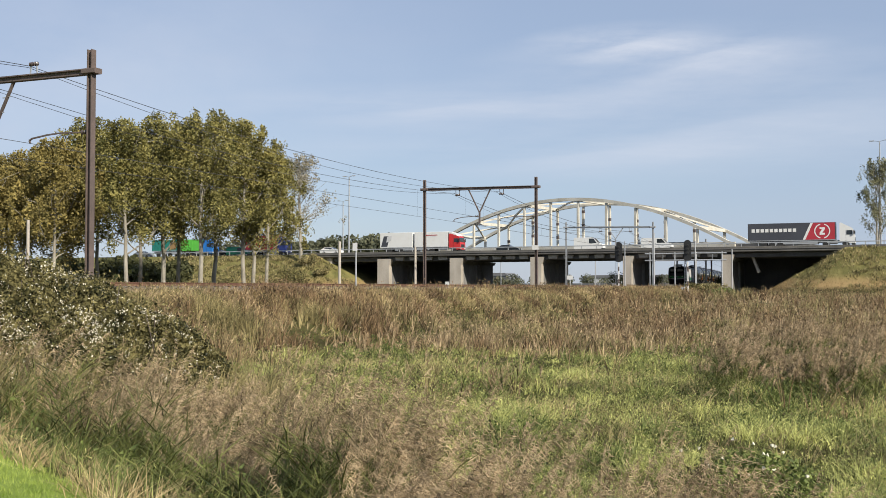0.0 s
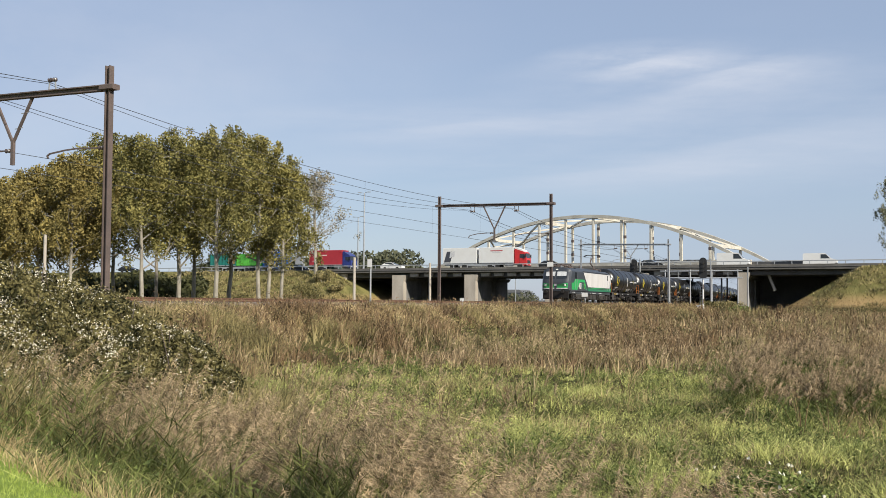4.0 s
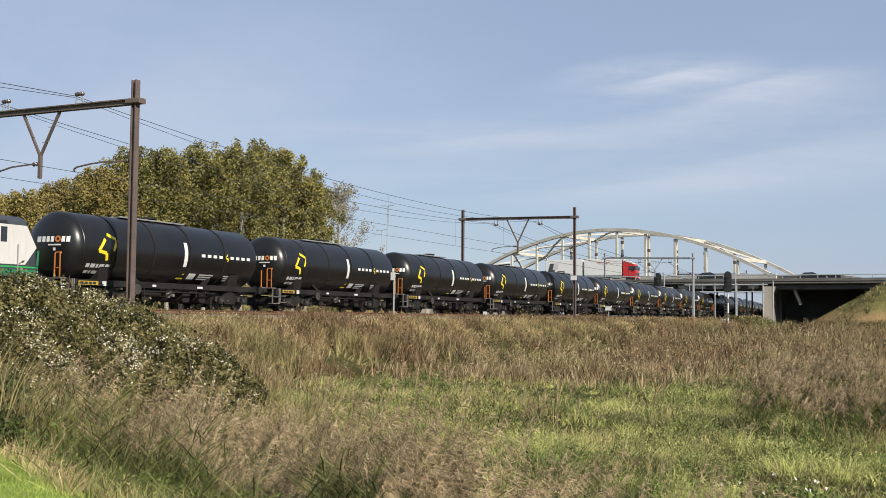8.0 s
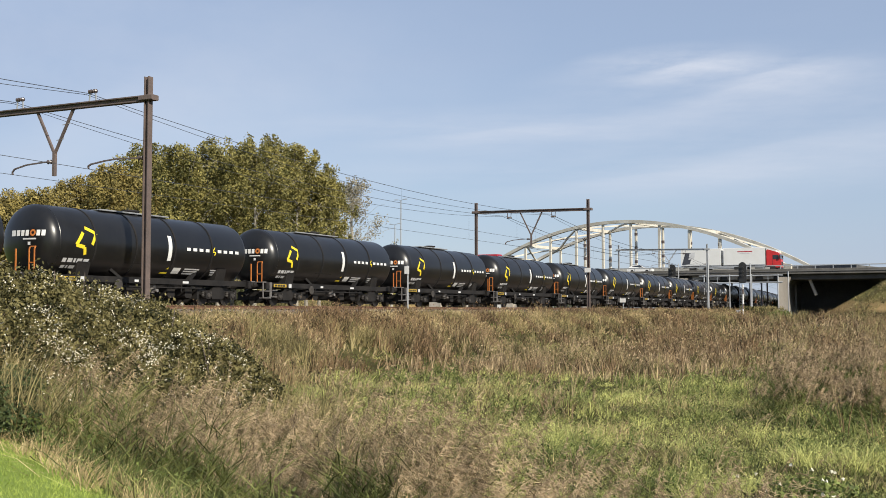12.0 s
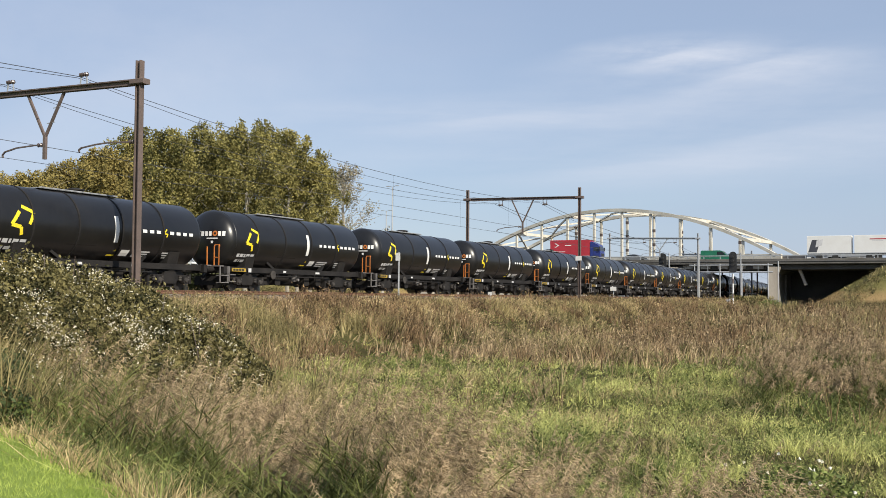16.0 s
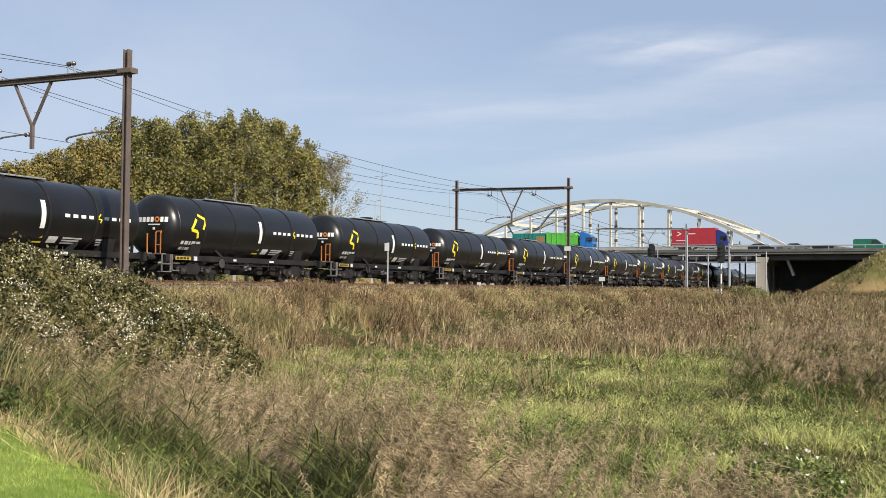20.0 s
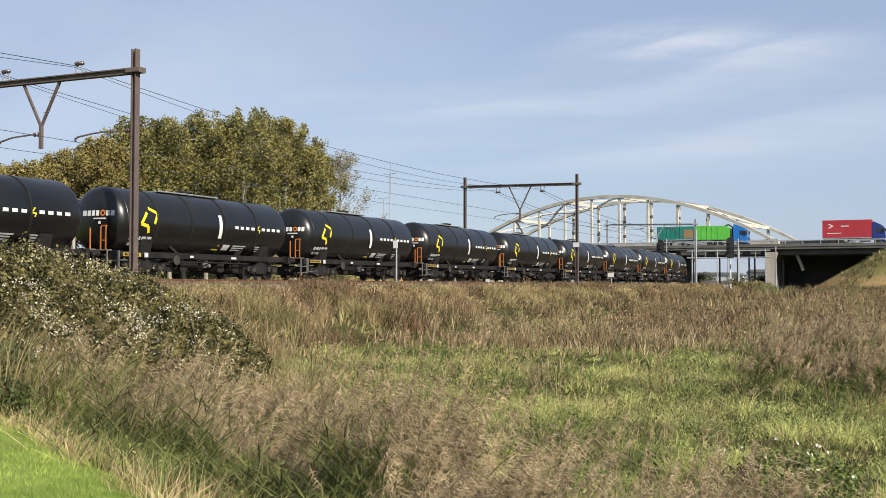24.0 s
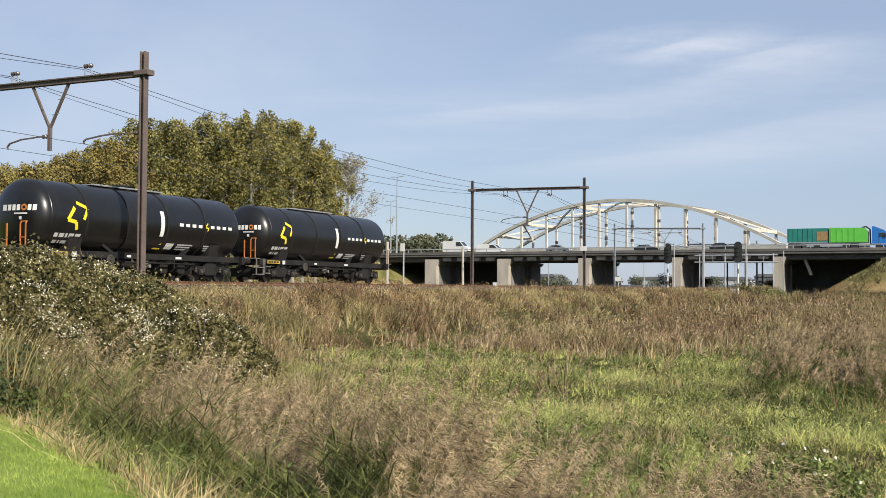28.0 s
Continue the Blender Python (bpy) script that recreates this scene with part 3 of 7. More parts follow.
def arch_bridge():
    """Tied arch beside the viaduct, a little askew to it."""
    k, a, yc, half, z0, top, wide = 0.20, 205.0, 63.26, 33.22, 8.1, 17.6, 14.1
    b = thing("arch_bridge", "cream-painted steel tied-arch bridge with two ribs and hangers", "bridge", pose(a + k * (yc - 60), yc, 0, 0, 0, math.degrees(math.atan2(1, k))))
    # local x runs along the bridge to the far left end, local y to the near side
    L = half * math.sqrt(1 + k * k)

    def rise(x):
        return z0 + (top - z0) * (1 - (x / L) ** 2)
    for y in (0.0, -wide):
        n = 36
        m = Mesh()
        for i in range(n):
            x0, x1 = -L + 2 * L * i / n, -L + 2 * L * (i + 1) / n
            za, zb = rise(x0), rise(x1)
            pts = [(x, yy, z + dz) for x, z in ((x0, za), (x1, zb)) for yy, dz in ((y - 0.4, -0.62), (y + 0.4, -0.62), (y + 0.4, 0.0), (y - 0.4, 0.0))]
            m.poly(pts, [(0, 1, 5, 4), (1, 2, 6, 5), (2, 3, 7, 6), (3, 0, 4, 7)])
        part("arch_rib", m, M_ARCH, b)
        part("tie_beam", Mesh().box(-L - 1, L + 1, y - 0.35, y + 0.35, z0 - 1.2, z0 - 0.1), M_ARCH, b)
        h = None
        for i in range(1, 11):
            x = -L + 2 * L * i / 11
            zt = rise(x) - 0.7
            hg = part("hanger", Mesh().box(x - 0.24, x + 0.24, y - 0.2, y + 0.2, z0 - 0.2, zt, 0.04, "z"), M_ARCH, b)
            # brown blocks added on the second rib's hangers to imitate their shaded dashes
            for k in range(1 + int((zt - z0) / 4)):
                zk = z0 + 1.6 + k * 2.9 + 0.5 * (i % 3)
                if zk + 0.9 < zt and y < -1:
                    part("dark_dash", Mesh().box(x - 0.26, x + 0.26, y - 0.22, y + 0.22, zk, zk + 0.6), M_RUST, hg, "rust-brown block added for a shaded dash on the hanger")
    # wind bracing between the ribs
    xs = [-L + 2 * L * i / 11 for i in (1, 3, 5, 7, 9, 10)]
    for x in xs:
        part("cross_brace", Mesh().box(x - 0.3, x + 0.3, -wide + 0.4, -0.4, rise(x) - 0.7, rise(x) - 0.1), M_ARCH, b)
    for i, (xa, xb) in enumerate(zip(xs, xs[1:])):
        xm = (xa + xb) / 2
        for p, q in (((xa, -0.4), (xm, -wide / 2)), ((xm, -wide / 2), (xb, -0.4)), ((xa, -wide + 0.4), (xm, -wide / 2)), ((xm, -wide / 2), (xb, -wide + 0.4))):
            part("diagonal_brace", Mesh().bar((p[0], p[1], rise(p[0]) - 0.4), (q[0], q[1], rise(q[0]) - 0.4), 0.3), M_ARCH, b)
    part("bridge_deck", Mesh().box(-L - 12, L + 12, -wide + 0.4, -0.4, z0 - 1.1, z0 - 0.5), M_SOFFIT, b)
    for x in (-L - 1, L + 1):
        part("bridge_pier", Mesh().box(x - 0.9, x + 0.9, -wide - 0.5, 0.5, -1.5, z0 - 1.21), M_CONCRETE, b)


arch_bridge()


# ---- overhead line ----
def i_post(h, w=0.30, d=0.26):
    """A broad-flanged steel section."""
    a, b, f, t = w / 2, d / 2, 0.035, 0.02
    prof = [(-a, -b), (a, -b), (a, -b + f), (t, -b + f), (t, b - f), (a, b - f), (a, b), (-a, b), (-a, b - f), (-t, b - f), (-t, -b + f), (-a, -b + f)]
    return Mesh().prism(prof, -1.2, h, "z")


def portal(x, y0, y1, beam0, beam1, over, material, post_w=0.28, v_drop=True, above=False, shift=0.0):
    """Portal over both tracks: a post on either side and a beam; y0 is the near post."""
    g = thing("catenary_portal", "brown weathered steel overhead-line portal over two tracks" if material is M_RUST else "grey galvanised overhead-line portal over two tracks", "portal", pose(x, y0, 0), "overhead-line portals")
    w = y1 - y0
    for y, h in ((0, beam0 + over), (w, beam1 + over)):
        p = part("post", i_post(h, post_w, post_w * 0.9), material, g)
        p.location = (0, y, 0)
        part("base", Mesh().box(-0.4, 0.4, y - 0.4, y + 0.4, -1.3, -0.55, 0.06, "z"), M_CONCRETE, g)
        part("collar", Mesh().box(-0.22, 0.22, y - 0.36, y + 0.36, (beam0 if y == 0 else beam1) - 0.10, (beam0 if y == 0 else beam1) + 0.12, 0.03, "y"), material, g)

    def bz(y):
        return beam0 + (beam1 - beam0) * y / w
    bm = Mesh()
    for dz in (-0.12, 0.08):
        bm.poly([(xx, yy, bz(yy) + zz) for yy in (0.1, w - 0.1) for xx, zz in ((-0.13, dz), (0.13, dz), (0.13, dz + 0.05), (-0.13, dz + 0.05))], [(0, 1, 5, 4), (1, 2, 6, 5), (2, 3, 7, 6), (3, 0, 4, 7), (3, 2, 1, 0), (4, 5, 6, 7)])
    bm.poly([(xx, yy, bz(yy) + zz) for yy in (0.1, w - 0.1) for xx, zz in ((-0.02, -0.08), (0.02, -0.08), (0.02, 0.09), (-0.02, 0.09))], [(0, 1, 5, 4), (1, 2, 6, 5), (2, 3, 7, 6), (3, 0, 4, 7)])
    part("beam", bm, material, g)
    mid = track_y(x) + TRACK_GAP / 2 - y0 + shift
    # wire carriers on the beam, two of them, over the outer sides of the tracks
    for y in (mid - 2.15, mid + 2.15):
        c = Mesh()
        k = 1 if above else -1
        e = bz(y) + (0.14 if above else -0.14)
        for dy in (-0.19, 0.19):
            c.bar((0, y + dy, e), (0, y + dy * 0.8, e + k * 0.40), 0.045)
        c.bar((0, y - 0.19, e + k * 0.40), (0, y + 0.19, e + k * 0.40), 0.06)
        part("wire_carrier", c, material if not above else M_GALV, g)
        part("insulator", Mesh().lathe([(y - 0.24, 0.03), (y - 0.20, 0.09), (y - 0.13, 0.05), (y - 0.08, 0.10), (y, 0.06), (y + 0.08, 0.10), (y + 0.13, 0.05), (y + 0.20, 0.09), (y + 0.24, 0.03)], 10, "y", (0, 0, e + k * 0.42)), M_INSUL, g)
    if v_drop:
        d = Mesh()
        low = 6.55
        d.bar((0, mid - 1.05, bz(mid) - 0.12), (0, mid, low), 0.10)
        d.bar((0, mid + 1.05, bz(mid) - 0.12), (0, mid, low), 0.10)
        d.bar((0, mid, low + 0.1), (0, mid, 5.6), 0.14)
        part("dropper_bracket", d, material, g)
        # one steady arm on the hanging stem for the far track, one on the near post for the near track
        out = Mesh().line([(0, mid + 0.1, 6.22), (0, mid + 0.6, 6.24), (0, mid + 1.7, 6.18), (0, mid + 2.4, 6.04), (0, mid + 2.55, 5.90), (0, mid + 2.5, 5.80)], 0.06)
        part("registration_arm", out, material, g)
        part("arm_insulator", Mesh().lathe([(mid + 0.14, 0.03), (mid + 0.20, 0.10), (mid + 0.30, 0.05), (mid + 0.38, 0.10), (mid + 0.46, 0.03)], 10, "y", (0, 0, 6.23)), M_INSUL, g)
        out = Mesh().line([(0, 0.1, 6.08), (0, 1.7, 6.12), (0, mid - 2.9, 6.08), (0, mid - 2.1, 5.98), (0, mid - 1.95, 5.90), (0, mid - 2.0, 5.80)], 0.06)
        part("registration_arm", out, material, g)
        part("arm_insulator", Mesh().lathe([(0.20, 0.03), (0.27, 0.10), (0.37, 0.05), (0.45, 0.10), (0.54, 0.03)], 10, "y", (0, 0, 6.085)), M_INSUL, g)
        for u in (0.30, 0.62):
            part("clamp", Mesh().bar((0, mid - 1.05 * u - 0.22, low + (bz(mid) - low) * u + 0.04), (0, mid - 1.05 * u + 0.22, low + (bz(mid) - low) * u), 0.03), M_GALV, g)
    return g


PORTALS = ((34.09, 30.48, 41.6, 8.54, 8.60), (90.62, 30.48, 41.37, 8.70, 8.85), (147.6, 32.66, 45.15, 8.10, 8.33))
portal(-22.4, 30.4, 41.4, 8.5, 8.5, 0.85, M_RUST)
for i, (x, a, b, h0, h1) in enumerate(PORTALS):
    portal(x, a, b, h0, h1, 0.90 if i < 2 else 0.75, M_RUST if i < 2 else M_GALV, (0.27, 0.25, 0.22)[i], True, i == 0, (-0.2, -0.4, -0.2)[i])
portal(204.5, 35.3, 48.0, 8.2, 8.3, 0.7, M_GALV, 0.3)
tagged(solid("number_plate", Mesh().box(90.35, 90.39, 30.2, 30.76, 3.1, 3.5), M_WHITE, "small white plate on a portal post", "plate"))


def sag(p, q, drop, n=14):
    p, q = Vector(p), Vector(q)
    return [p.lerp(q, i / n) - Vector((0, 0, drop * 4 * (i / n) * (1 - i / n))) for i in range(n + 1)]


def cable(pts, w):
    """One continuous thin four-sided cable through the points."""
    n = len(pts)
    ring = [(p.x, p.y + a * w / 2, p.z + b * w / 2) for p in pts for a, b in ((-1, 0), (0, -1), (1, 0), (0, 1))]
    return Mesh().poly(ring, [(4 * i + j, 4 * i + (j + 1) % 4, 4 * i + 4 + (j + 1) % 4, 4 * i + 4 + j) for i in range(n - 1) for j in range(4)])


def wires():
    spans = [-22.4] + [p[0] for p in PORTALS] + [204.5, 262, 320]
    for t in (0.0, TRACK_GAP):
        m3, reach, hung = Mesh(), [], []
        for i, (a, b) in enumerate(zip(spans, spans[1:])):
            ya, yb = float(track_y(a)) + t, float(track_y(b)) + t
            za = 9.05 if a < 60 else 8.4 if a < 140 else 7.6
            zb = 9.05 if b < 60 else 8.4 if b < 140 else 7.6
            k = 0.034 if a > 60 else 0.022
            top = sag((a, ya + (0.1 if i % 2 else -0.1), za), (b, yb + (-0.1 if i % 2 else 0.1), zb), 0.90)
            low = [Vector((p.x, p.y, 5.8)) for p in top]
            hung.append((top, k))
            reach.append((low[0], low[-1], k * 0.9))
            for p, q in zip(top[2::5], low[2::5]):
                m3.bar(p, q, 0.007)
        w = thing("overhead_wire", "sagging overhead line with droppers above a track", "wire", group="overhead wires")
        for top, k in hung:
            part("messenger_wire", cable(top, k * 1.3), M_WIRE, w)
        for p, q, k in reach:
            part("contact_wire", Mesh().bar(p, q, k), M_WIRE, w)
        tagged(part("dropper", m3, M_WIRE, w), kind="stuff")
    # a second carrying wire close to the first
    for dy in (0.18, TRACK_GAP + 0.18):
        w = thing("feeder_wire", "thin dark second carrying wire above a track", "wire", group="feeder wires")
        for a, b in zip(spans, spans[1:]):
            za, zb = [9.0 if v < 60 else 8.38 if v < 140 else 7.6 for v in (a, b)]
            part("wire_span", cable(sag((a, float(track_y(a)) + dy, za), (b, float(track_y(b)) + dy, zb), 1.30), 0.03 if a > 60 else 0.024), M_WIRE, w)


wires()


# ---- the train ----
TANK_R, TANK_Z = 1.48, 2.545
PITCH = 14.747


def on_tank(x0, x1, z0, z1, n=6, lift=0.006):
    """A patch of paint on the near flank of the tank between two heights."""
    m = Mesh()
    zs = [z0 + (z1 - z0) * i / n for i in range(n + 1)]
    pts = []
    for z in zs:
        y = -math.sqrt(max((TANK_R + lift) ** 2 - (z - TANK_Z) ** 2, 0.01))
        pts += [(x0, y, z), (x1, y, z)]
    return m.poly(pts, [(2 * i, 2 * i + 1, 2 * i + 3, 2 * i + 2) for i in range(n)])


def on_tank_poly(pts, lift=0.006):
    q = [(x, -math.sqrt(max((TANK_R + lift) ** 2 - (z - TANK_Z) ** 2, 0.01)), z) for x, z in pts]
    return q


def tank_profile():
    r, a, b, cap = TANK_R, 1.45, 13.27, 0.72
    prof = [(a - cap * math.cos(t), max(r * math.sin(t), 0.02)) for t in [math.pi / 2 * i / 9 for i in range(10)]]
    prof += [(b + cap * math.sin(t), max(r * math.cos(t), 0.02)) for t in [math.pi / 2 * i / 9 for i in range(10)]]
    return prof


def stroke(path, w, lift=0.008):
    """Bands of paint of width w along a path of (x, z) on the tank's flank."""
    m = Mesh()
    for (x0, z0), (x1, z1) in zip(path, path[1:]):
        d = Vector((x1 - x0, z1 - z0)).normalized()
        nx, nz = -d.y * w / 2, d.x * w / 2
        k = 3
        pts = []
        for i in range(k + 1):
            x, z = x0 + (x1 - x0) * i / k - d.x * 0 , z0 + (z1 - z0) * i / k
            pts += on_tank_poly([(x + nx, z + nz), (x - nx, z - nz)], lift)
        m.poly(pts, [(2 * i, 2 * i + 1, 2 * i + 3, 2 * i + 2) for i in range(k)])
    return m


def wheelset_parts(parent, xs, r):
    """Wheels with axle stubs at the places xs under a bogie."""
    w = None
    for x in xs:
        for y in (-0.75, 0.75):
            m = pose(x, y, r)
            if w is None:
                w = part("wheel", Mesh().lathe([(-0.07, r * 0.35), (-0.07, r * 0.82), (-0.065, r), (0.05, r), (0.06, r + 0.025), (0.075, r + 0.025), (0.075, r * 0.5), (0.02, r * 0.3)], 20, "y"), M_WHEEL, parent, smooth=True)
                w.matrix_basis = m
            else:
                again(w, m)


def bogie(parent, x, base, r=0.46, grow=1.0):
    b = part("bogie", Mesh(), M_UNDER, parent)
    me = Mesh()
    for y in (-1.0, 1.0):
        s = -1 if y < 0 else 1
        a = Mesh()
        me.prism([(x - base / 2 - 0.42, 0.52), (x - base / 2 - 0.25, 0.70), (x - 0.45, 0.72), (x - 0.35, 0.86), (x + 0.35, 0.86), (x + 0.45, 0.72), (x + base / 2 + 0.25, 0.70), (x + base / 2 + 0.42, 0.52), (x + 0.5, 0.44), (x + 0.4, 0.30), (x - 0.4, 0.30), (x - 0.5, 0.44)], y - 0.07, y + 0.07, "y")
    me.box(x - 0.3, x + 0.3, -1.0, 1.0, 0.45, 0.8)
    b.data = me.data("bogie", M_UNDER)
    for xx in (x - base / 2, x + base / 2):
        for y in (-1.24, 1.0):
            part("axle_box", Mesh().box(xx - 0.17, xx + 0.17, y, y + 0.24, 0.30, 0.64, 0.05, "y"), M_UNDER, b)
            for dx in (-0.27, 0.27):
                sp = Mesh().lathe([(0.42 + 0.05 * k, 0.085 if k % 2 else 0.06) for k in range(6)], 8, "z", (xx + dx, y + 0.12, 0))
                part("coil_spring", sp, M_GEAR, b)
        part("axle_cap", Mesh().lathe([(-1.30, 0.02), (-1.29, 0.10), (-1.24, 0.12)], 10, "y", (xx, 0, 0.47)), M_GEAR, b)
    wheelset_parts(b, (x - base / 2, x + base / 2), r)
    return b


def buffers(parent, x, way):
    for y in (-0.875, 0.875):
        part("buffer", Mesh().lathe([(x - way * 0.0, 0.20), (x + way * 0.05, 0.22), (x + way * 0.07, 0.10), (x + way * 0.32, 0.10), (x + way * 0.33, 0.15), (x + way * 0.62, 0.15)] if way > 0 else [(x - 0.62, 0.15), (x - 0.33, 0.15), (x - 0.32, 0.10), (x - 0.07, 0.10), (x - 0.05, 0.22), (x, 0.20)], 14, "x", (0, y, 1.06)), M_UNDER, parent, smooth=True)


def tank_wagon():
    """Bogie tank wagon; x runs from the leading buffers backwards, the near flank lies at -y."""
    w = thing("tank_wagon", "black bogie tank wagon with yellow logo, white markings and orange ladder", "tank wagon", group="train of black tank wagons")
    t = part("tank", Mesh().lathe(tank_profile(), 40, "x", (0, 0, TANK_Z)), M_TANK, w, "glossy black dished tank barrel", smooth=True)
    for x in (3.35, 5.75, 8.25, 10.85):
        part("band", Mesh().lathe([(x - 0.045, TANK_R - 0.01), (x - 0.04, TANK_R + 0.022), (x + 0.04, TANK_R + 0.022), (x + 0.045, TANK_R - 0.01)], 40, "x", (0, 0, TANK_Z)), M_UNDER, t, smooth=True)
    part("rim_weld", Mesh().lathe([(1.43, TANK_R - 0.01), (1.46, TANK_R + 0.01), (1.5, TANK_R - 0.01)], 40, "x", (0, 0, TANK_Z)), M_TANK, t, smooth=True)
    part("logo", stroke([(2.80, 3.12), (3.36, 2.92), (3.14, 2.44)], 0.14), M_YELLOW, t, "yellow angular zigzag mark")
    part("logo", stroke([(2.66, 2.92), (2.28, 2.40), (2.74, 2.32), (2.82, 2.02)], 0.15), M_YELLOW, t, "yellow angular zigzag mark")
    part("level_stripe", on_tank(7.78, 8.02, 1.98, 3.10, 8), M_WHITE, t, "white vertical stripe")
    x = 9.02
    for i in range(9):
        if i == 4:
            part("mark", stroke([(x + 0.24, 2.72), (x + 0.05, 2.52), (x + 0.30, 2.50), (x + 0.22, 2.36)], 0.06), M_YELLOW, t, "yellow mark")
        else:
            part("mark", on_tank(x, x + 0.27, 2.49, 2.63, 2), M_WHITE, t, "white bar of lettering")
        x += 0.445
    part("warning_triangle", Mesh().poly(on_tank_poly([(7.70, 1.42), (8.22, 1.42), (8.10, 1.70)]), [(0, 1, 2)]), M_YELLOW, t)
    part("plate", on_tank(8.44, 8.95, 1.44, 1.70, 2), M_WHITE, t, "white data plate")
    for k, (a, b) in enumerate(((9.20, 10.25), (11.05, 12.05))):
        for j in range(3):
            part("text_bar", on_tank(a + 0.07 * j * k, b - 0.1 * j, 1.63 - 0.1 * j, 1.69 - 0.1 * j, 1), M_GREYTEXT, t)
    for z0, z1, xx in ((1.70, 1.86, (1.75, 2.02, 2.34, 2.52, 2.86, 3.22)), (1.46, 1.58, (1.82, 2.10, 2.26, 2.62, 2.80, 3.10))):
        for a, b in zip(xx, xx[1:]):
            part("text_bar", on_tank(a, b - 0.07, z0, z1, 1), M_GREYTEXT, t, "grey lines of writing")
    part("text_bar", on_tank(5.2, 6.9, 1.78, 1.80, 1), M_UNDER, t)
    # name on the dished front: white bars and an orange ring
    def on_cap(y0, y1, z0, z1):
        m = Mesh()
        n = 4
        pts = []
        for i in range(n + 1):
            y = y0 + (y1 - y0) * i / n
            for z in (z0, z1):
                rr = min(math.hypot(y, z - TANK_Z) / TANK_R, 0.999)
                pts.append((1.45 - 0.72 * math.sqrt(1 - rr * rr) - 0.012, y, z))
        return m.poly(pts, [(2 * i, 2 * i + 1, 2 * i + 3, 2 * i + 2) for i in range(n)])
    for i, (y0, y1) in enumerate(((0.44, 0.18), (0.14, -0.06), (-0.10, -0.28), (-0.32, -0.49), (-0.80, -0.96), (-0.99, -1.15))):
        part("mark", on_cap(y0, y1 + 0.02, 2.70, 2.93), M_WHITE, t, "white bar of lettering")
    ring = []
    for k in range(16):
        for rr in (0.06, 0.135):
            yy, zz = -0.645 + rr * 0.95 * math.cos(k * 0.3927), 2.82 + rr * math.sin(k * 0.3927)
            ring.append((1.45 - 0.72 * math.sqrt(1 - min((yy * yy + (zz - TANK_Z) ** 2) / TANK_R ** 2, 0.998)) - 0.012, yy, zz))
    part("ring", Mesh().poly(ring, [(2 * k, 2 * k + 1, (2 * k + 3) % 32, (2 * k + 2) % 32) for k in range(16)]), M_ORANGE, t, "orange ring")
    part("plate", on_cap(-0.44, -0.56, 2.34, 2.46), M_GREYTEXT, t)
    part("text_bar", on_cap(-0.2, -0.8, 2.55, 2.61), M_GREYTEXT, t)
    # walkway and hatch on top
    wk = Mesh().box(4.6, 9.0, -0.40, 0.40, 4.035, 4.065)
    for y in (-0.40, 0.40):
        wk.bar((4.6, y, 4.075), (9.0, y, 4.075), 0.03, 0.03)
    part("walkway", wk, M_GALV, w, "pale grating walkway")
    part("manhole", Mesh().lathe([(3.9, 0.36), (4.13, 0.36), (4.15, 0.42), (4.20, 0.42), (4.24, 0.2)], 16, "z", (6.9, 0, 0)), M_UNDER, w, smooth=True)
    # frame
    fr = Mesh()
    for y in (-1.18, 1.06):
        fr.box(0.62, 14.1, y, y + 0.12, 0.94, 1.20)
    fr.box(0.62, 0.86, -1.35, 1.35, 0.86, 1.22)
    fr.box(13.86, 14.1, -1.35, 1.35, 0.86, 1.22)
    fr.box(0.86, 13.86, -0.25, 0.25, 0.9, 1.2)
    part("underframe", fr, M_UNDER, w)
    for x in (2.9, 11.8):
        part("saddle", Mesh().prism([(-1.15, 1.2), (1.15, 1.2), (1.30, 1.75), (0.9, 1.45), (0, 1.15), (-0.9, 1.45), (-1.30, 1.75)], x - 0.35, x + 0.35, "x"), M_UNDER, w)
    for x in (5.2, 9.5):
        part("saddle_leg", Mesh().bar((x, -1.1, 1.1), (x + (0.6 if x > 7 else -0.6), -1.0, 1.5), 0.22, 0.12), M_UNDER, w)
    # low platform with warning board at the leading end, steps and hand rails
    part("warning_board", Mesh().box(1.35, 2.45, -1.32, -1.28, 0.97, 1.13), M_BOARD, w, "dull yellow board with black writing")
    for j in range(4):
        part("text_bar", Mesh().box(1.42 + j * 0.24, 1.60 + j * 0.24, -1.33, -1.321, 1.0, 1.10), M_BLACK, w)
    part("plate", Mesh().box(2.7, 2.92, -1.32, -1.28, 0.95, 1.15), M_GREYTEXT, w, "white plate")
    st = Mesh()
    for a, b in ((0.35, 0.95),):
        st.bar((a, -1.34, 1.2), (a, -1.34, 0.38), 0.05).bar((b, -1.34, 1.2), (b, -1.34, 0.38), 0.05)
        for z in (0.40, 0.75):
            st.box(a, b, -1.42, -1.1, z - 0.02, z + 0.02)
    part("step", st, M_IRON, w, "grey step irons")
    st = Mesh()
    st.bar((1.05, -1.34, 1.2), (1.05, -1.34, 0.45), 0.05).box(1.05, 1.5, -1.42, -1.1, 0.44, 0.48).box(1.05, 1.5, -1.42, -1.1, 0.78, 0.82)
    part("step", st, M_IRON, w, "grey step irons")
    ld = Mesh()
    for y in (-1.26, -0.98):
        ld.line([(0.34, y, 1.2), (0.34, y, 2.15), (0.40, y, 2.24)], 0.04)
    ld.bar((0.40, -1.26, 2.24), (0.40, -0.98, 2.24), 0.05)
    ld.bar((0.34, -1.26, 1.62), (0.34, -0.98, 1.62), 0.04)
    part("ladder", ld, M_ORANGE, w, "orange end ladder")
    rl = Mesh()
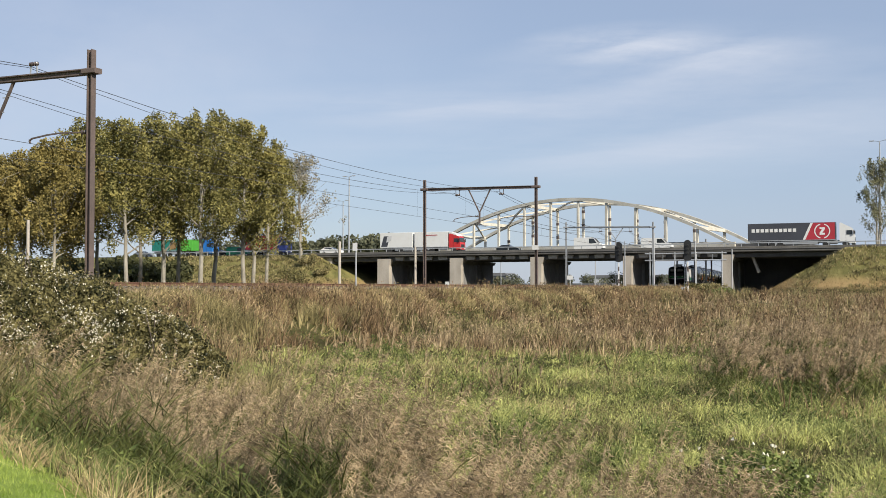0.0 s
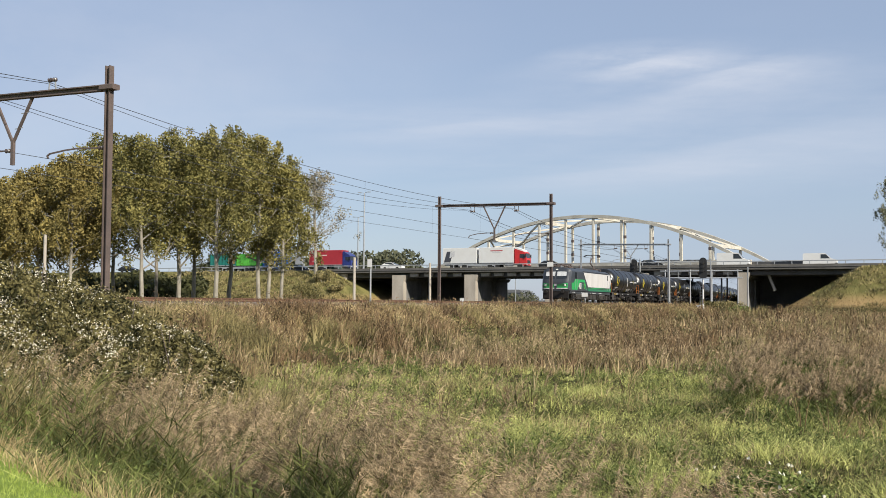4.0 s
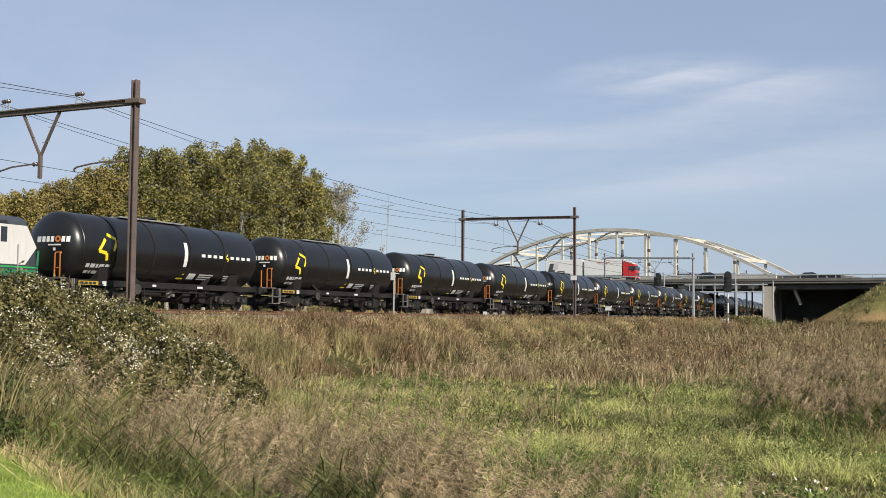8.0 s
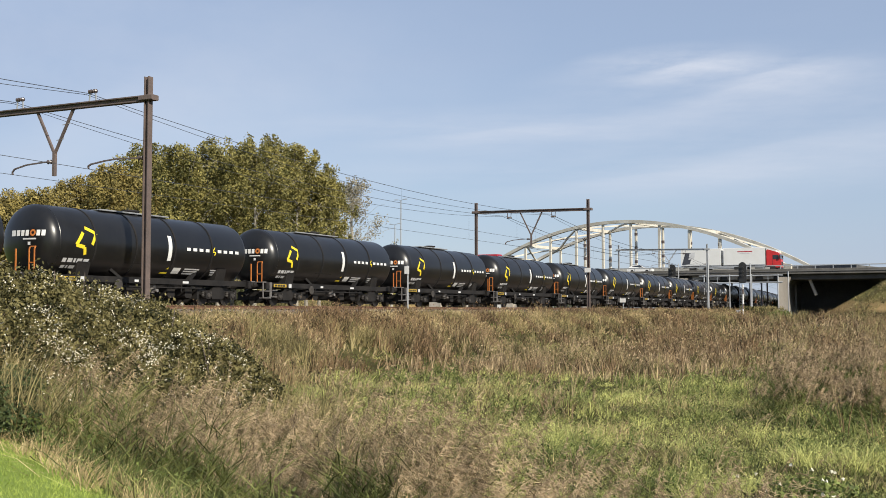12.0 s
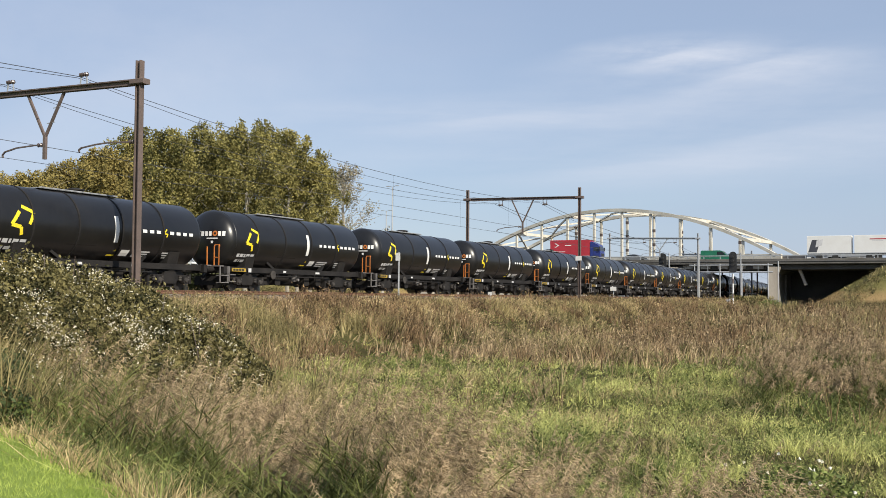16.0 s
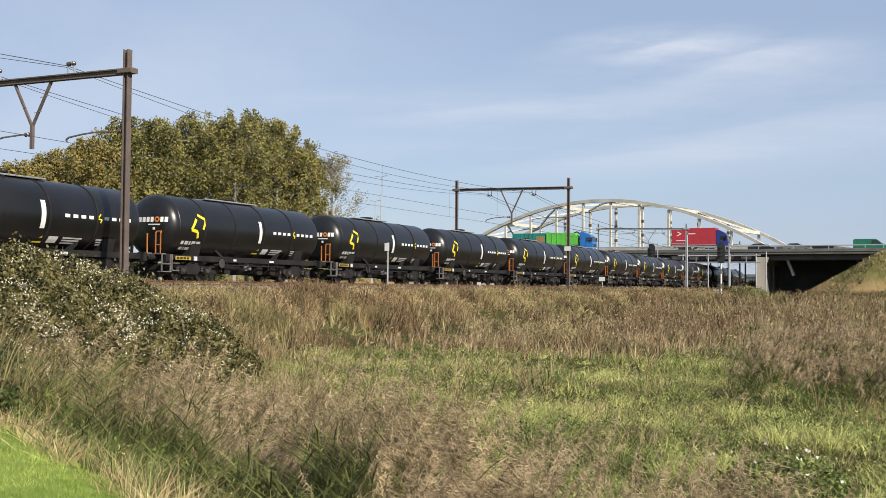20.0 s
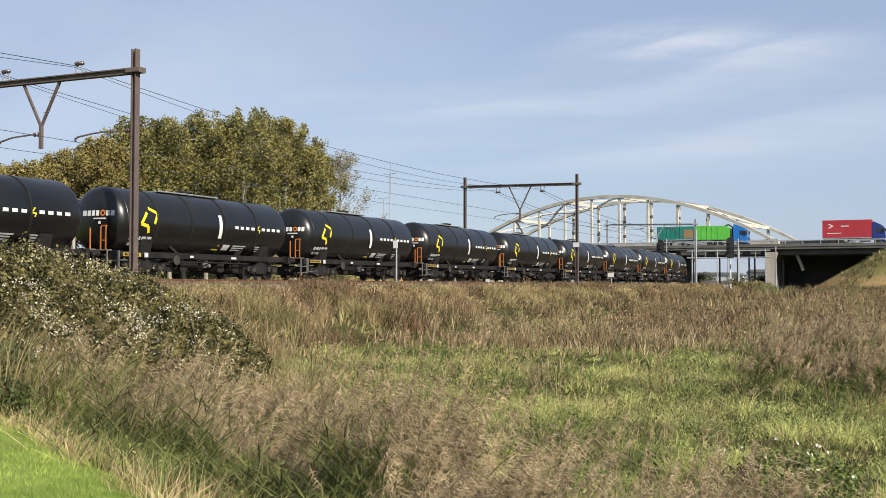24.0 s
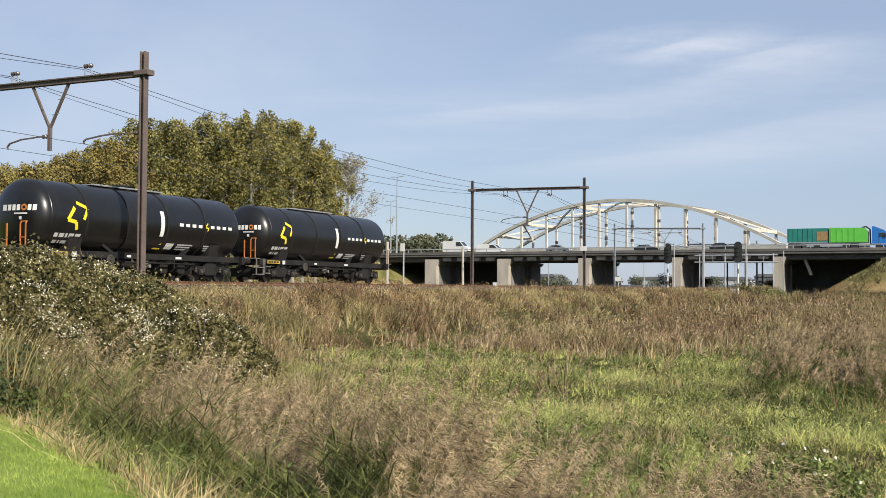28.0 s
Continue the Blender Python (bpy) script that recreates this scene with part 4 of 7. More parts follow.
    for y in (-1.25, 1.25):
        rl.line([(14.2, y, 1.2), (14.2, y, 2.1)], 0.045)
    part("grab_rail", rl, M_ORANGE, w, "orange grab rails")
    part("end_platform", Mesh().box(0.3, 0.62, -1.35, 1.35, 1.18, 1.23).box(14.1, 14.42, -1.35, 1.35, 1.18, 1.23), M_IRON, w)
    part("brake_rail", Mesh().bar((4.4, -1.2, 0.80), (10.4, -1.2, 0.80), 0.06).bar((5.4, -1.2, 0.95), (5.4, -1.2, 0.6), 0.05).bar((9.0, -1.2, 0.95), (9.0, -1.2, 0.6), 0.05), M_UNDER, w)
    for a, b in ((5.95, 6.2), (9.1, 9.5)):
        part("plate", Mesh().box(a, b, -1.20, -1.185, 1.0, 1.10), M_GREYTEXT, w, "small pale plate")
    part("brake_wheel", Mesh().lathe([(-1.30, 0.20), (-1.29, 0.23), (-1.26, 0.23), (-1.25, 0.20)], 16, "y", (4.9, 0, 0.86)), M_GEAR, w)
    part("hose", Mesh().line([(0.50, -0.45, 1.0), (0.30, -0.46, 0.62), (0.12, -0.46, 0.52), (0.02, -0.46, 0.62)], 0.05), M_UNDER, w)
    part("brake_cylinder", Mesh().lathe([(6.0, 0.14), (6.05, 0.2), (6.9, 0.2), (6.95, 0.14)], 14, "x", (0, -0.7, 0.75)), M_UNDER, w, smooth=True)
    part("discharge_pipe", Mesh().lathe([(0.55, 0.12), (0.7, 0.16), (1.1, 0.16)], 12, "z", (7.4, -0.9, 0)).bar((7.4, -1.2, 0.65), (7.4, 1.2, 0.65), 0.16, 0.16, 8), M_IRON, w, "dull grey discharge valve")
    for x in (4.6, 5.6, 8.4, 9.6):
        part("brake_gear", Mesh().box(x, x + 0.5, -0.9, 0.9, 0.35, 0.9, 0.08, "y"), M_UNDER, w)
    for x in (2.9, 11.8):
        part("brake_beam", Mesh().box(x - 1.5, x - 1.35, -1.05, 1.05, 0.3, 0.75).box(x + 1.35, x + 1.5, -1.05, 1.05, 0.3, 0.75).box(x - 0.35, x + 0.35, -0.9, 0.9, 0.15, 0.5), M_UNDER, w)
    bogie(w, 2.9, 1.8)
    bogie(w, 11.8, 1.8)
    buffers(w, 0.62, -1)
    buffers(w, 14.1, 1)
    part("coupling", Mesh().bar((0.0, 0, 1.02), (0.62, 0, 1.02), 0.12).bar((14.1, 0, 1.02), (14.72, 0, 1.02), 0.12), M_UNDER, w)
    return w


def locomotive():
    """Four-axle electric locomotive, 18.98 m; x runs from the leading buffers backwards, the near side lies at -y."""
    e = thing("locomotive", "green, white and anthracite four-axle electric locomotive", "locomotive")
    half = [(-1.50, 1.15), (-1.50, 1.7), (-1.50, 2.25), (-1.50, 2.8), (-1.49, 3.14), (-1.41, 3.24), (-1.24, 3.35), (-1.04, 3.44), (-0.85, 3.50), (-0.4, 3.54), (0.0, 3.55)]
    sec = half + [(-yy, zz) for yy, zz in half[-2::-1]] + [(0.75, 1.15), (0.0, 1.15), (-0.75, 1.15)]
    L = 18.98
    body = Mesh()

    def nose_x(y, z):
        """Depth of the cab front behind the buffer faces."""
        return 0.74 + 0.72 * max(0.0, min(1.0, (z - 2.05) / 1.45)) ** 1.15 + 0.42 * (abs(y) / 1.5) ** 8

    n, K = len(sec), 8
    for end in (0, 1):
        pts = []
        for k in range(1, K + 1):
            for yy, zz in sec:
                py, pz = yy * k / K, 2.4 + (zz - 2.4) * k / K
                x = nose_x(py, pz)
                pts.append((x if end == 0 else L - x, py, pz))
        pts.append((nose_x(0, 2.4) if end == 0 else L - nose_x(0, 2.4), 0, 2.4))
        c = len(pts) - 1
        f = [(k * n + i, k * n + (i + 1) % n, (k + 1) * n + (i + 1) % n, (k + 1) * n + i) for k in range(K - 1) for i in range(n)] + [(c, (i + 1) % n, i) for i in range(n)]
        body.poly(pts, f)
    ra = [(nose_x(yy, zz), yy, zz) for yy, zz in sec]
    rb = [(L - nose_x(yy, zz), yy, zz) for yy, zz in sec]
    body.poly(ra + rb, [(i, (i + 1) % n, n + (i + 1) % n, n + i) for i in range(n)])
    bd = part("body", body, M_LOCO_DARK, e, "anthracite body shell", smooth=True)
    bd.data.set_sharp_from_angle(angle=math.radians(22))
    y = -1.506

    def side(pts, mt, name, label="", lift=0.0, far=True):
        for s in ((1, -1) if far else (1,)):
            part(name, Mesh().prism([(px, pz) for px, pz in pts], s * (y - lift), s * (y - lift + 0.004), "y"), mt, bd, label)
    # band of green: low stripe, step up behind the cab, then white flank behind a slanting edge
    side([(1.50, 1.28), (3.65, 1.28), (4.55, 2.09), (6.30, 2.09), (6.95, 1.28), (7.25, 1.28), (6.42, 2.36), (2.75, 2.36), (2.15, 1.98), (1.45, 1.98)], M_LOCO_GREEN, "green_band", "bright green side band", 0.0)
    side([(7.9, 1.20), (17.7, 1.20), (17.95, 1.40), (18.0, 2.2), (17.9, 2.2), (17.85, 1.44), (7.66, 1.44)], M_LOCO_GREEN2, "green_stripe", "dull green low stripe", 0.003)
    side([(7.62, 1.50), (17.8, 1.50), (17.85, 1.56), (7.52, 1.56)], M_LOCO_GREEN, "green_line", "", 0.006)
    side([(4.05, 1.68), (4.40, 1.98), (5.10, 1.98), (5.10, 1.40), (4.40, 1.40)], M_FLANK, "logo", "white arrow-shaped mark", 0.012)
    for a, b, z in ((4.42, 4.62, 1.50), (4.42, 4.62, 1.68), (4.42, 4.62, 1.86)):
        side([(a, z - 0.03), (b, z - 0.03), (b, z + 0.03), (a, z + 0.03)], M_LOCO_DARK, "logo_bar", "", 0.018)
    for a in (4.72, 4.90):
        side([(a, 1.47), (a + 0.05, 1.47), (a + 0.05, 1.90), (a, 1.90)], M_LOCO_DARK, "logo_bar", "", 0.018)
    for z, b in ((1.86, 5.95), (1.68, 6.1), (1.50, 5.8)):
        side([(5.22, z - 0.045), (b, z - 0.045), (b, z + 0.045), (5.22, z + 0.045)], M_LOCO_GREEN2, "text_bar", "", 0.012)
    side([(6.18, 1.95), (6.30, 1.95), (6.55, 1.68), (6.30, 1.40), (6.18, 1.40), (6.42, 1.68)], M_LIME, "chevron", "light green chevron", 0.012)
    side([(7.75, 1.62), (17.3, 1.62), (17.85, 2.30), (17.35, 3.12), (6.0, 3.12)], M_FLANK, "white_flank", "large plain white panel", 0.006)
    for k in range(24):
        side([(5.7 + k * 0.45, 3.17), (6.05 + k * 0.45, 3.17), (6.05 + k * 0.45, 3.25), (5.7 + k * 0.45, 3.25)], M_BLACK, "eave_grille", "", 0.004, False)
    for a in (9.1, 12.3, 15.6):
        side([(a, 1.62), (a + 0.02, 1.62), (a + 0.02, 3.12), (a, 3.12)], M_GREYTEXT, "panel_joint", "", 0.010, False)
    # side windows and doors
    for a, b, z0, z1 in ((2.75, 3.35, 2.42, 3.05), (16.1, 16.4, 2.45, 3.02)):
        side([(a, z0), (b, z0), (b, z1), (a, z1)], M_GLASS, "side_window", "", 0.014)
    for a in (2.55, 3.5, 15.9, 16.9):
        for s in (1, -1):
            part("handrail", Mesh().bar((a, s * (y - 0.06), 1.35), (a, s * (y - 0.06), 2.4), 0.03), M_GALV, bd)
    # front: screen, blinds, apron, lamps
    def front(x0, pts, mt, name, label="", lift=0.0):
        """Pieces on the sloping nose, given across and up."""
        for end in (0, 1):
            m = Mesh()
            q = []
            for d in (0.0, 0.02):
                for yy, zz in pts:
                    xx = nose_x(yy, zz) - 0.012 - d - lift
                    q.append((xx if end == 0 else L - xx, yy, zz))
            k = len(pts)
            m.poly(q, [tuple(range(k)), tuple(range(2 * k - 1, k - 1, -1))] + [(i, (i + 1) % k, k + (i + 1) % k, k + i) for i in range(k)])
            part(name, m, mt, bd, label)
    for s in (-1, 1):
        front(0, [(s * 0.06, 2.36), (s * 0.55, 2.36), (s * 0.9, 2.37), (s * 1.16, 2.40), (s * 1.14, 2.75), (s * 1.10, 3.12), (s * 0.85, 3.14), (s * 0.55, 3.15), (s * 0.06, 3.15), (s * 0.06, 2.75)], M_GLASS, "windscreen")
        front(0, [(s * 0.10, 2.64), (s * 0.55, 2.64), (s * 0.85, 2.64), (s * 1.09, 2.66), (s * 1.06, 3.08), (s * 0.8, 3.10), (s * 0.55, 3.10), (s * 0.10, 3.10)], M_SHADE, "sun_blind", "pale grey sun blind", 0.03)
        front(0, [(s * 0.18, 1.42), (s * 0.6, 1.42), (s * 0.95, 1.42), (s * 1.25, 1.42), (s * 1.27, 1.92), (s * 0.95, 1.88), (s * 0.6, 1.84), (s * 0.18, 1.80)], M_LOCO_GREEN, "nose_panel", "green nose grille")
        for z in (1.52, 1.64, 1.76):
            front(0, [(s * 0.2, z), (s * 0.7, z), (s * 1.0, z), (s * 1.2, z), (s * 1.2, z + 0.045), (s * 1.0, z + 0.045), (s * 0.7, z + 0.045), (s * 0.2, z + 0.045)], M_BLACK, "grille_slat", "", 0.025)
        front(0, [(s * 0.12, 1.36), (s * 0.7, 1.36), (s * 1.0, 1.36), (s * 1.25, 1.36), (s * 1.25, 1.43), (s * 1.0, 1.43), (s * 0.7, 1.43), (s * 0.12, 1.43)], M_WHITE, "white_line", "", 0.025)
        front(0, [(s * 0.92, 1.62), (s * 1.12, 1.62), (s * 1.12, 1.84), (s * 0.92, 1.84)], M_LAMP, "headlamp", "", 0.025)
    front(0, [(-0.12, 1.62), (0.12, 1.62), (0.12, 1.84), (-0.12, 1.84)], M_GALV, "badge")
    front(0, [(-0.12, 3.27), (0.12, 3.27), (0.12, 3.38), (-0.12, 3.38)], M_LAMP, "top_lamp")
    # underframe, skirt, bogies
    part("sole_bar", Mesh().box(1.2, L - 1.2, -1.42, 1.42, 0.85, 1.15, 0.05), M_LOCO_DARK, e, "dark grey sole bar")
    for a, b in ((2.1, 2.35), (2.5, 2.8), (5.4, 5.7), (6.0, 6.3), (7.1, 7.7), (9.0, 9.4), (9.7, 11.0), (11.15, 11.4), (12.6, 13.8)):
        part("text_bar", Mesh().box(a, b, -1.428, -1.422, 0.97, 1.03), M_GREYTEXT, e)
    for a in (0.75, L - 1.2):
        part("snow_plough", Mesh().box(a, a + 0.45, -1.3, 1.3, 0.3, 1.14, 0.1, "y"), M_UNDER, e)
    for a in (2.0, 7.0, 11.9, 16.6):
        part("side_step", Mesh().box(a, a + 0.45, -1.45, -1.25, 0.30, 0.34).box(a, a + 0.45, -1.45, -1.25, 0.58, 0.62).box(a, a + 0.05, -1.40, -1.34, 0.3, 0.9).box(a + 0.40, a + 0.45, -1.40, -1.34, 0.3, 0.9), M_GEAR, e)
    for a in (7.4, 8.9, 10.3):
        part("battery_box", Mesh().box(a, a + 1.2, -1.38, -1.0, 0.32, 0.82, 0.05, "y"), M_GEAR, e)
    part("transformer", Mesh().box(7.3, 11.7, -1.3, 1.3, 0.35, 0.85, 0.08), M_UNDER, e)
    for x in (4.74, 14.24):
        bogie(e, x, 3.0, 0.62, 1.3)
        part("bogie_step", Mesh().box(x - 2.2, x - 1.9, -1.4, -1.2, 0.35, 0.85), M_UNDER, e)
        for a, b, c, d in ((-0.7, 0.7, 0.3, 0.86), (-2.3, -1.75, 0.25, 0.75), (1.8, 2.3, 0.25, 0.75), (-1.2, -0.85, 0.55, 0.9), (0.85, 1.2, 0.55, 0.9)):
            part("equipment_box", Mesh().box(x + a, x + b, -1.36, -1.12, c, d, 0.05, "y"), M_GEAR, e)
        for dx in (-0.45, 0.0, 0.45):
            part("secondary_spring", Mesh().lathe([(0.50 + 0.05 * k, 0.15 if k % 2 else 0.11) for k in range(9)], 10, "z", (x + dx, -1.28, 0)), M_GEAR, e)
        part("brake_hose", Mesh().line([(x - 1.5, -1.3, 0.55), (x - 0.9, -1.36, 0.35), (x + 0.9, -1.36, 0.35), (x + 1.5, -1.3, 0.55)], 0.06), M_GEAR, e)
        part("damper", Mesh().bar((x - 1.1, -1.33, 0.75), (x + 1.2, -1.33, 0.82), 0.09, 0.09, 8), M_IRON, e, "dull grey damper")
    buffers(e, 0.72, -1)
    buffers(e, L - 0.72, 1)
    # roof gear
    part("roof_hood", Mesh().prism([(-0.80, 3.48), (-0.74, 3.63), (0.74, 3.63), (0.80, 3.48)], 5.6, 15.0, "x"), M_LOCO_DARK, e, "grey roof hood")
    for x in (3.1, 15.6):
        fr = Mesh()
        for yy in (-0.6, 0.6):
            fr.bar((x - 1.0, yy, 3.72), (x + 1.1, yy, 3.72), 0.08)
            for xx in (x - 0.9, x + 1.0):
                fr.bar((xx, yy, 3.49), (xx, yy, 3.74), 0.10)
        fr.bar((x - 1.0, -0.6, 3.72), (x - 1.0, 0.6, 3.72), 0.08).bar((x + 1.1, -0.6, 3.72), (x + 1.1, 0.6, 3.72), 0.08)
        part("pantograph_frame", fr, M_RUST, e)
        if x < 9:
            part("pantograph", Mesh().bar((x - 0.9, -0.25, 3.82), (x + 1.0, -0.25, 3.84), 0.06).bar((x - 0.9, 0.25, 3.82), (x + 1.0, 0.25, 3.84), 0.06).bar((x + 0.9, -0.8, 3.90), (x + 0.9, 0.8, 3.90), 0.06), M_RUST, e, "folded pantograph")
        else:
            arm = Mesh().bar((x + 0.9, 0, 3.79), (x - 1.3, 0, 4.44), 0.09).line([(x - 1.3, 0, 4.44), (x - 0.4, -0.1, 5.28)], 0.06).line([(x - 1.3, 0, 4.44), (x - 0.4, 0.1, 5.28)], 0.06)
            pg = part("pantograph", arm, M_RUST, e, "raised single-arm pantograph")
            hd = Mesh()
            for xx in (x - 0.62, x - 0.2):
                hd.line([(xx, -0.95, 5.18), (xx, -0.7, 5.36), (xx, 0.7, 5.36), (xx, 0.95, 5.18)], 0.06)
            part("collector_head", hd, M_BLACK, pg)
    for x, yy in ((2.2, 0.5), (4.9, -0.4), (6.6, 0.3), (7.6, -0.6), (12.9, 0.5), (13.9, -0.5), (8.6, 0.5)):
        part("roof_insulator", Mesh().lathe([(3.49, 0.06), (3.59, 0.12), (3.66, 0.06), (3.74, 0.12), (3.82, 0.06), (3.88, 0.10), (3.94, 0.03)], 10, "z", (x, yy, 0)), M_RUST, e)
    part("roof_line", Mesh().line([(2.2, 0.5, 3.94), (4.64, -0.4, 3.96), (6.6, 0.3, 3.94), (8.6, 0.5, 3.94), (12.9, 0.5, 3.94)], 0.04), M_WIRE, e)
    part("horn", Mesh().lathe([(1.9, 0.10), (2.3, 0.05), (2.5, 0.05)], 10, "x", (0, -0.3, 3.64)), M_GALV, e)
    return e


LOCO = locomotive()
WAGONS = [tank_wagon()]
for i in range(32):
    WAGONS.append(copy_thing(WAGONS[0], pose(100 + i * PITCH, 0, 0)))


def gone(t):
    """Metres that the train has run since 7 s; it gathers speed a little."""
    return 22.235 * (t - 7) + 0.0205 * (t * t - 49)


def on_track(s, length):
    """Pose of a vehicle whose front stands at s."""
    a, b = s + 0.2 * length, s + 0.8 * length
    ya, yb = float(track_y(a)), float(track_y(b))
    h = math.atan2(yb - ya, b - a)
    m = pose(a, ya, 0, 0, 0, math.degrees(h))
    return m @ pose(-0.2 * length, 0, 0)


def train_moves():
    times = [i * 1.0 for i in range(29)]
    front = 35.38       # the leading buffers at 7 s
    walk(LOCO, [(t, on_track(front - gone(t), 18.98)) for t in times])
    for i, w in enumerate(WAGONS):
        s0 = front + 18.98 + i * PITCH
        walk(w, [(t, on_track(s0 - gone(t), PITCH)) for t in times])


# ---- plants ----
def blades(name, base, height, width, lean, bend, az, material, seg=2):
    """Grass blades as thin bent strips that end in a point."""
    n = len(base)
    base = np.asarray(base, float)
    d = np.stack([np.cos(az), np.sin(az), np.zeros(n)], 1)
    fa = az + rng.uniform(0, math.pi, n)
    s = np.stack([np.cos(fa), np.sin(fa), np.zeros(n)], 1) * (np.asarray(width) / 2)[:, None] * np.ones((n, 1))
    h = np.asarray(height)[:, None] * np.ones((n, 1))
    rings = []
    for k in range(seg):
        t = k / seg
        c = base + np.array([0, 0, 1.0]) * h * (t - 0.25 * np.asarray(bend)[:, None] * t * t) + d * h * (np.asarray(lean)[:, None] * t + np.asarray(bend)[:, None] * t * t)
        w = 1.0 - 0.35 * t
        rings += [c - s * w, c + s * w]
    t = 1.0
    tip = base + np.array([0, 0, 1.0]) * h * (t - 0.25 * np.asarray(bend)[:, None]) + d * h * (np.asarray(lean)[:, None] + np.asarray(bend)[:, None])
    V = np.stack(rings + [tip], 1)
    m = 2 * seg + 1
    i0 = np.arange(n) * m
    Q = np.concatenate([np.stack([i0 + 2 * k, i0 + 2 * k + 1, i0 + 2 * k + 3, i0 + 2 * k + 2], 1) for k in range(seg - 1)]) if seg > 1 else np.zeros((0, 4), int)
    T = np.stack([i0 + 2 * seg - 2, i0 + 2 * seg - 1, i0 + 2 * seg], 1)
    return V.reshape(-1, 3), Q, T


def stuff(name, pieces, material, label, category):
    V, Q, T, o = [], [], [], 0
    for v, q, t in pieces:
        V.append(v)
        Q.append(q + o)
        T.append(t + o)
        o += len(v)
    ob = bulk(name, np.concatenate(V), np.concatenate(Q), np.concatenate(T), material)
    return tagged(ob, label, category, kind="stuff")


def rnd(n, a, b):
    return rng.uniform(a, b, n)


WIND = math.radians(-38)


def sector(n, r0, r1, a0, a1, power=1.0):
    """Places spread over a sector round the viewer's stand; angle from +y towards +x."""
    r = r0 * (r1 / r0) ** (rng.random(n) ** power)
    a = rnd(n, a0, a1)
    return r * np.sin(a), r * np.cos(a), r


LATTICE = np.random.default_rng(3).random((256, 256))


def patch(x, y, scale, seed=0.0):
    """Smooth random patchiness between 0 and 1, spots about as wide as scale."""
    out = 0
    for k, wt_ in ((1.0, 0.68), (2.3, 0.32)):
        u, v = x * k / scale + seed * 17.3 + 500, y * k / scale + seed * 9.1 + 500
        i, j = np.floor(u).astype(int), np.floor(v).astype(int)
        fu, fv = smooth01(0, 1, u - i), smooth01(0, 1, v - j)
        L = LATTICE
        a = L[i % 256, j % 256] * (1 - fu) + L[(i + 1) % 256, j % 256] * fu
        b = L[i % 256, (j + 1) % 256] * (1 - fu) + L[(i + 1) % 256, (j + 1) % 256] * fu
        out = out + wt_ * (a * (1 - fv) + b * fv)
    return out


def put(x, y):
    return np.stack([x, y, ground_z(x, y) - 0.03], 1)


def tufts(x, y, r, per, spread, h, width, fan=0.5, wind=0.25, wide=0.0008, seg=2, sink=0.03):
    """Clumps of blades that fan out from their foot and bend with the wind. h: height of every clump."""
    n = len(x)
    i = np.repeat(np.arange(n), per)
    m = len(i)
    a = rnd(m, 0, 6.283)
    d = np.abs(rng.normal(size=m)) * spread
    bx, by = x[i] + np.cos(a) * d, y[i] + np.sin(a) * d
    lean = fan * d / (spread + 1e-6) * 0.5 + rnd(m, 0, 0.15)
    vx, vy = np.cos(a) * lean + math.cos(WIND) * wind, np.sin(a) * lean + math.sin(WIND) * wind
    az, ln = np.arctan2(vy, vx), np.hypot(vx, vy)
    base = np.stack([bx, by, ground_z(bx, by) - sink], 1)
    return blades("", base, h[i] * rnd(m, 0.55, 1.15), width + r[i] * wide, ln * 0.6, ln * rnd(m, 0.4, 1.2), az, None, seg)


def strands(base, d, length, width):
    """Loose fine hairs: one thin pointed strip each, along the vectors d."""
    n = len(base)
    side = np.cross(d, rng.normal(size=(n, 3)))
    side /= np.linalg.norm(side, axis=1)[:, None] + 1e-9
    s = side * (np.asarray(width) * np.ones(n) / 2)[:, None]
    tip = base + d * (np.asarray(length) * np.ones(n))[:, None]
    V = np.stack([base - s, base + s, tip], 1).reshape(-1, 3)
    return V, np.zeros((0, 4), int), np.arange(3 * n).reshape(n, 3)


def specks(x, y, r, h, per, spread, lo, length, fat, wide=0.0):
    """Small seed heads and dry leaves scattered through the upper part of clumps."""
    i = np.repeat(np.arange(len(x)), per)
    m = len(i)
    p = np.stack([x[i] + rng.normal(size=m) * spread, y[i] + rng.normal(size=m) * spread, np.zeros(m)], 1)
    p[:, 2] = ground_z(p[:, 0], p[:, 1]) + h[i] * (lo + (1.05 - lo) * rng.random(m) ** 0.8)
    d = rng.normal(size=(m, 3))
    d /= np.linalg.norm(d, axis=1)[:, None]
    ln = length * rnd(m, 0.5, 1.4) + r[i] * wide
    return strands(p, d, ln, ln * fat)


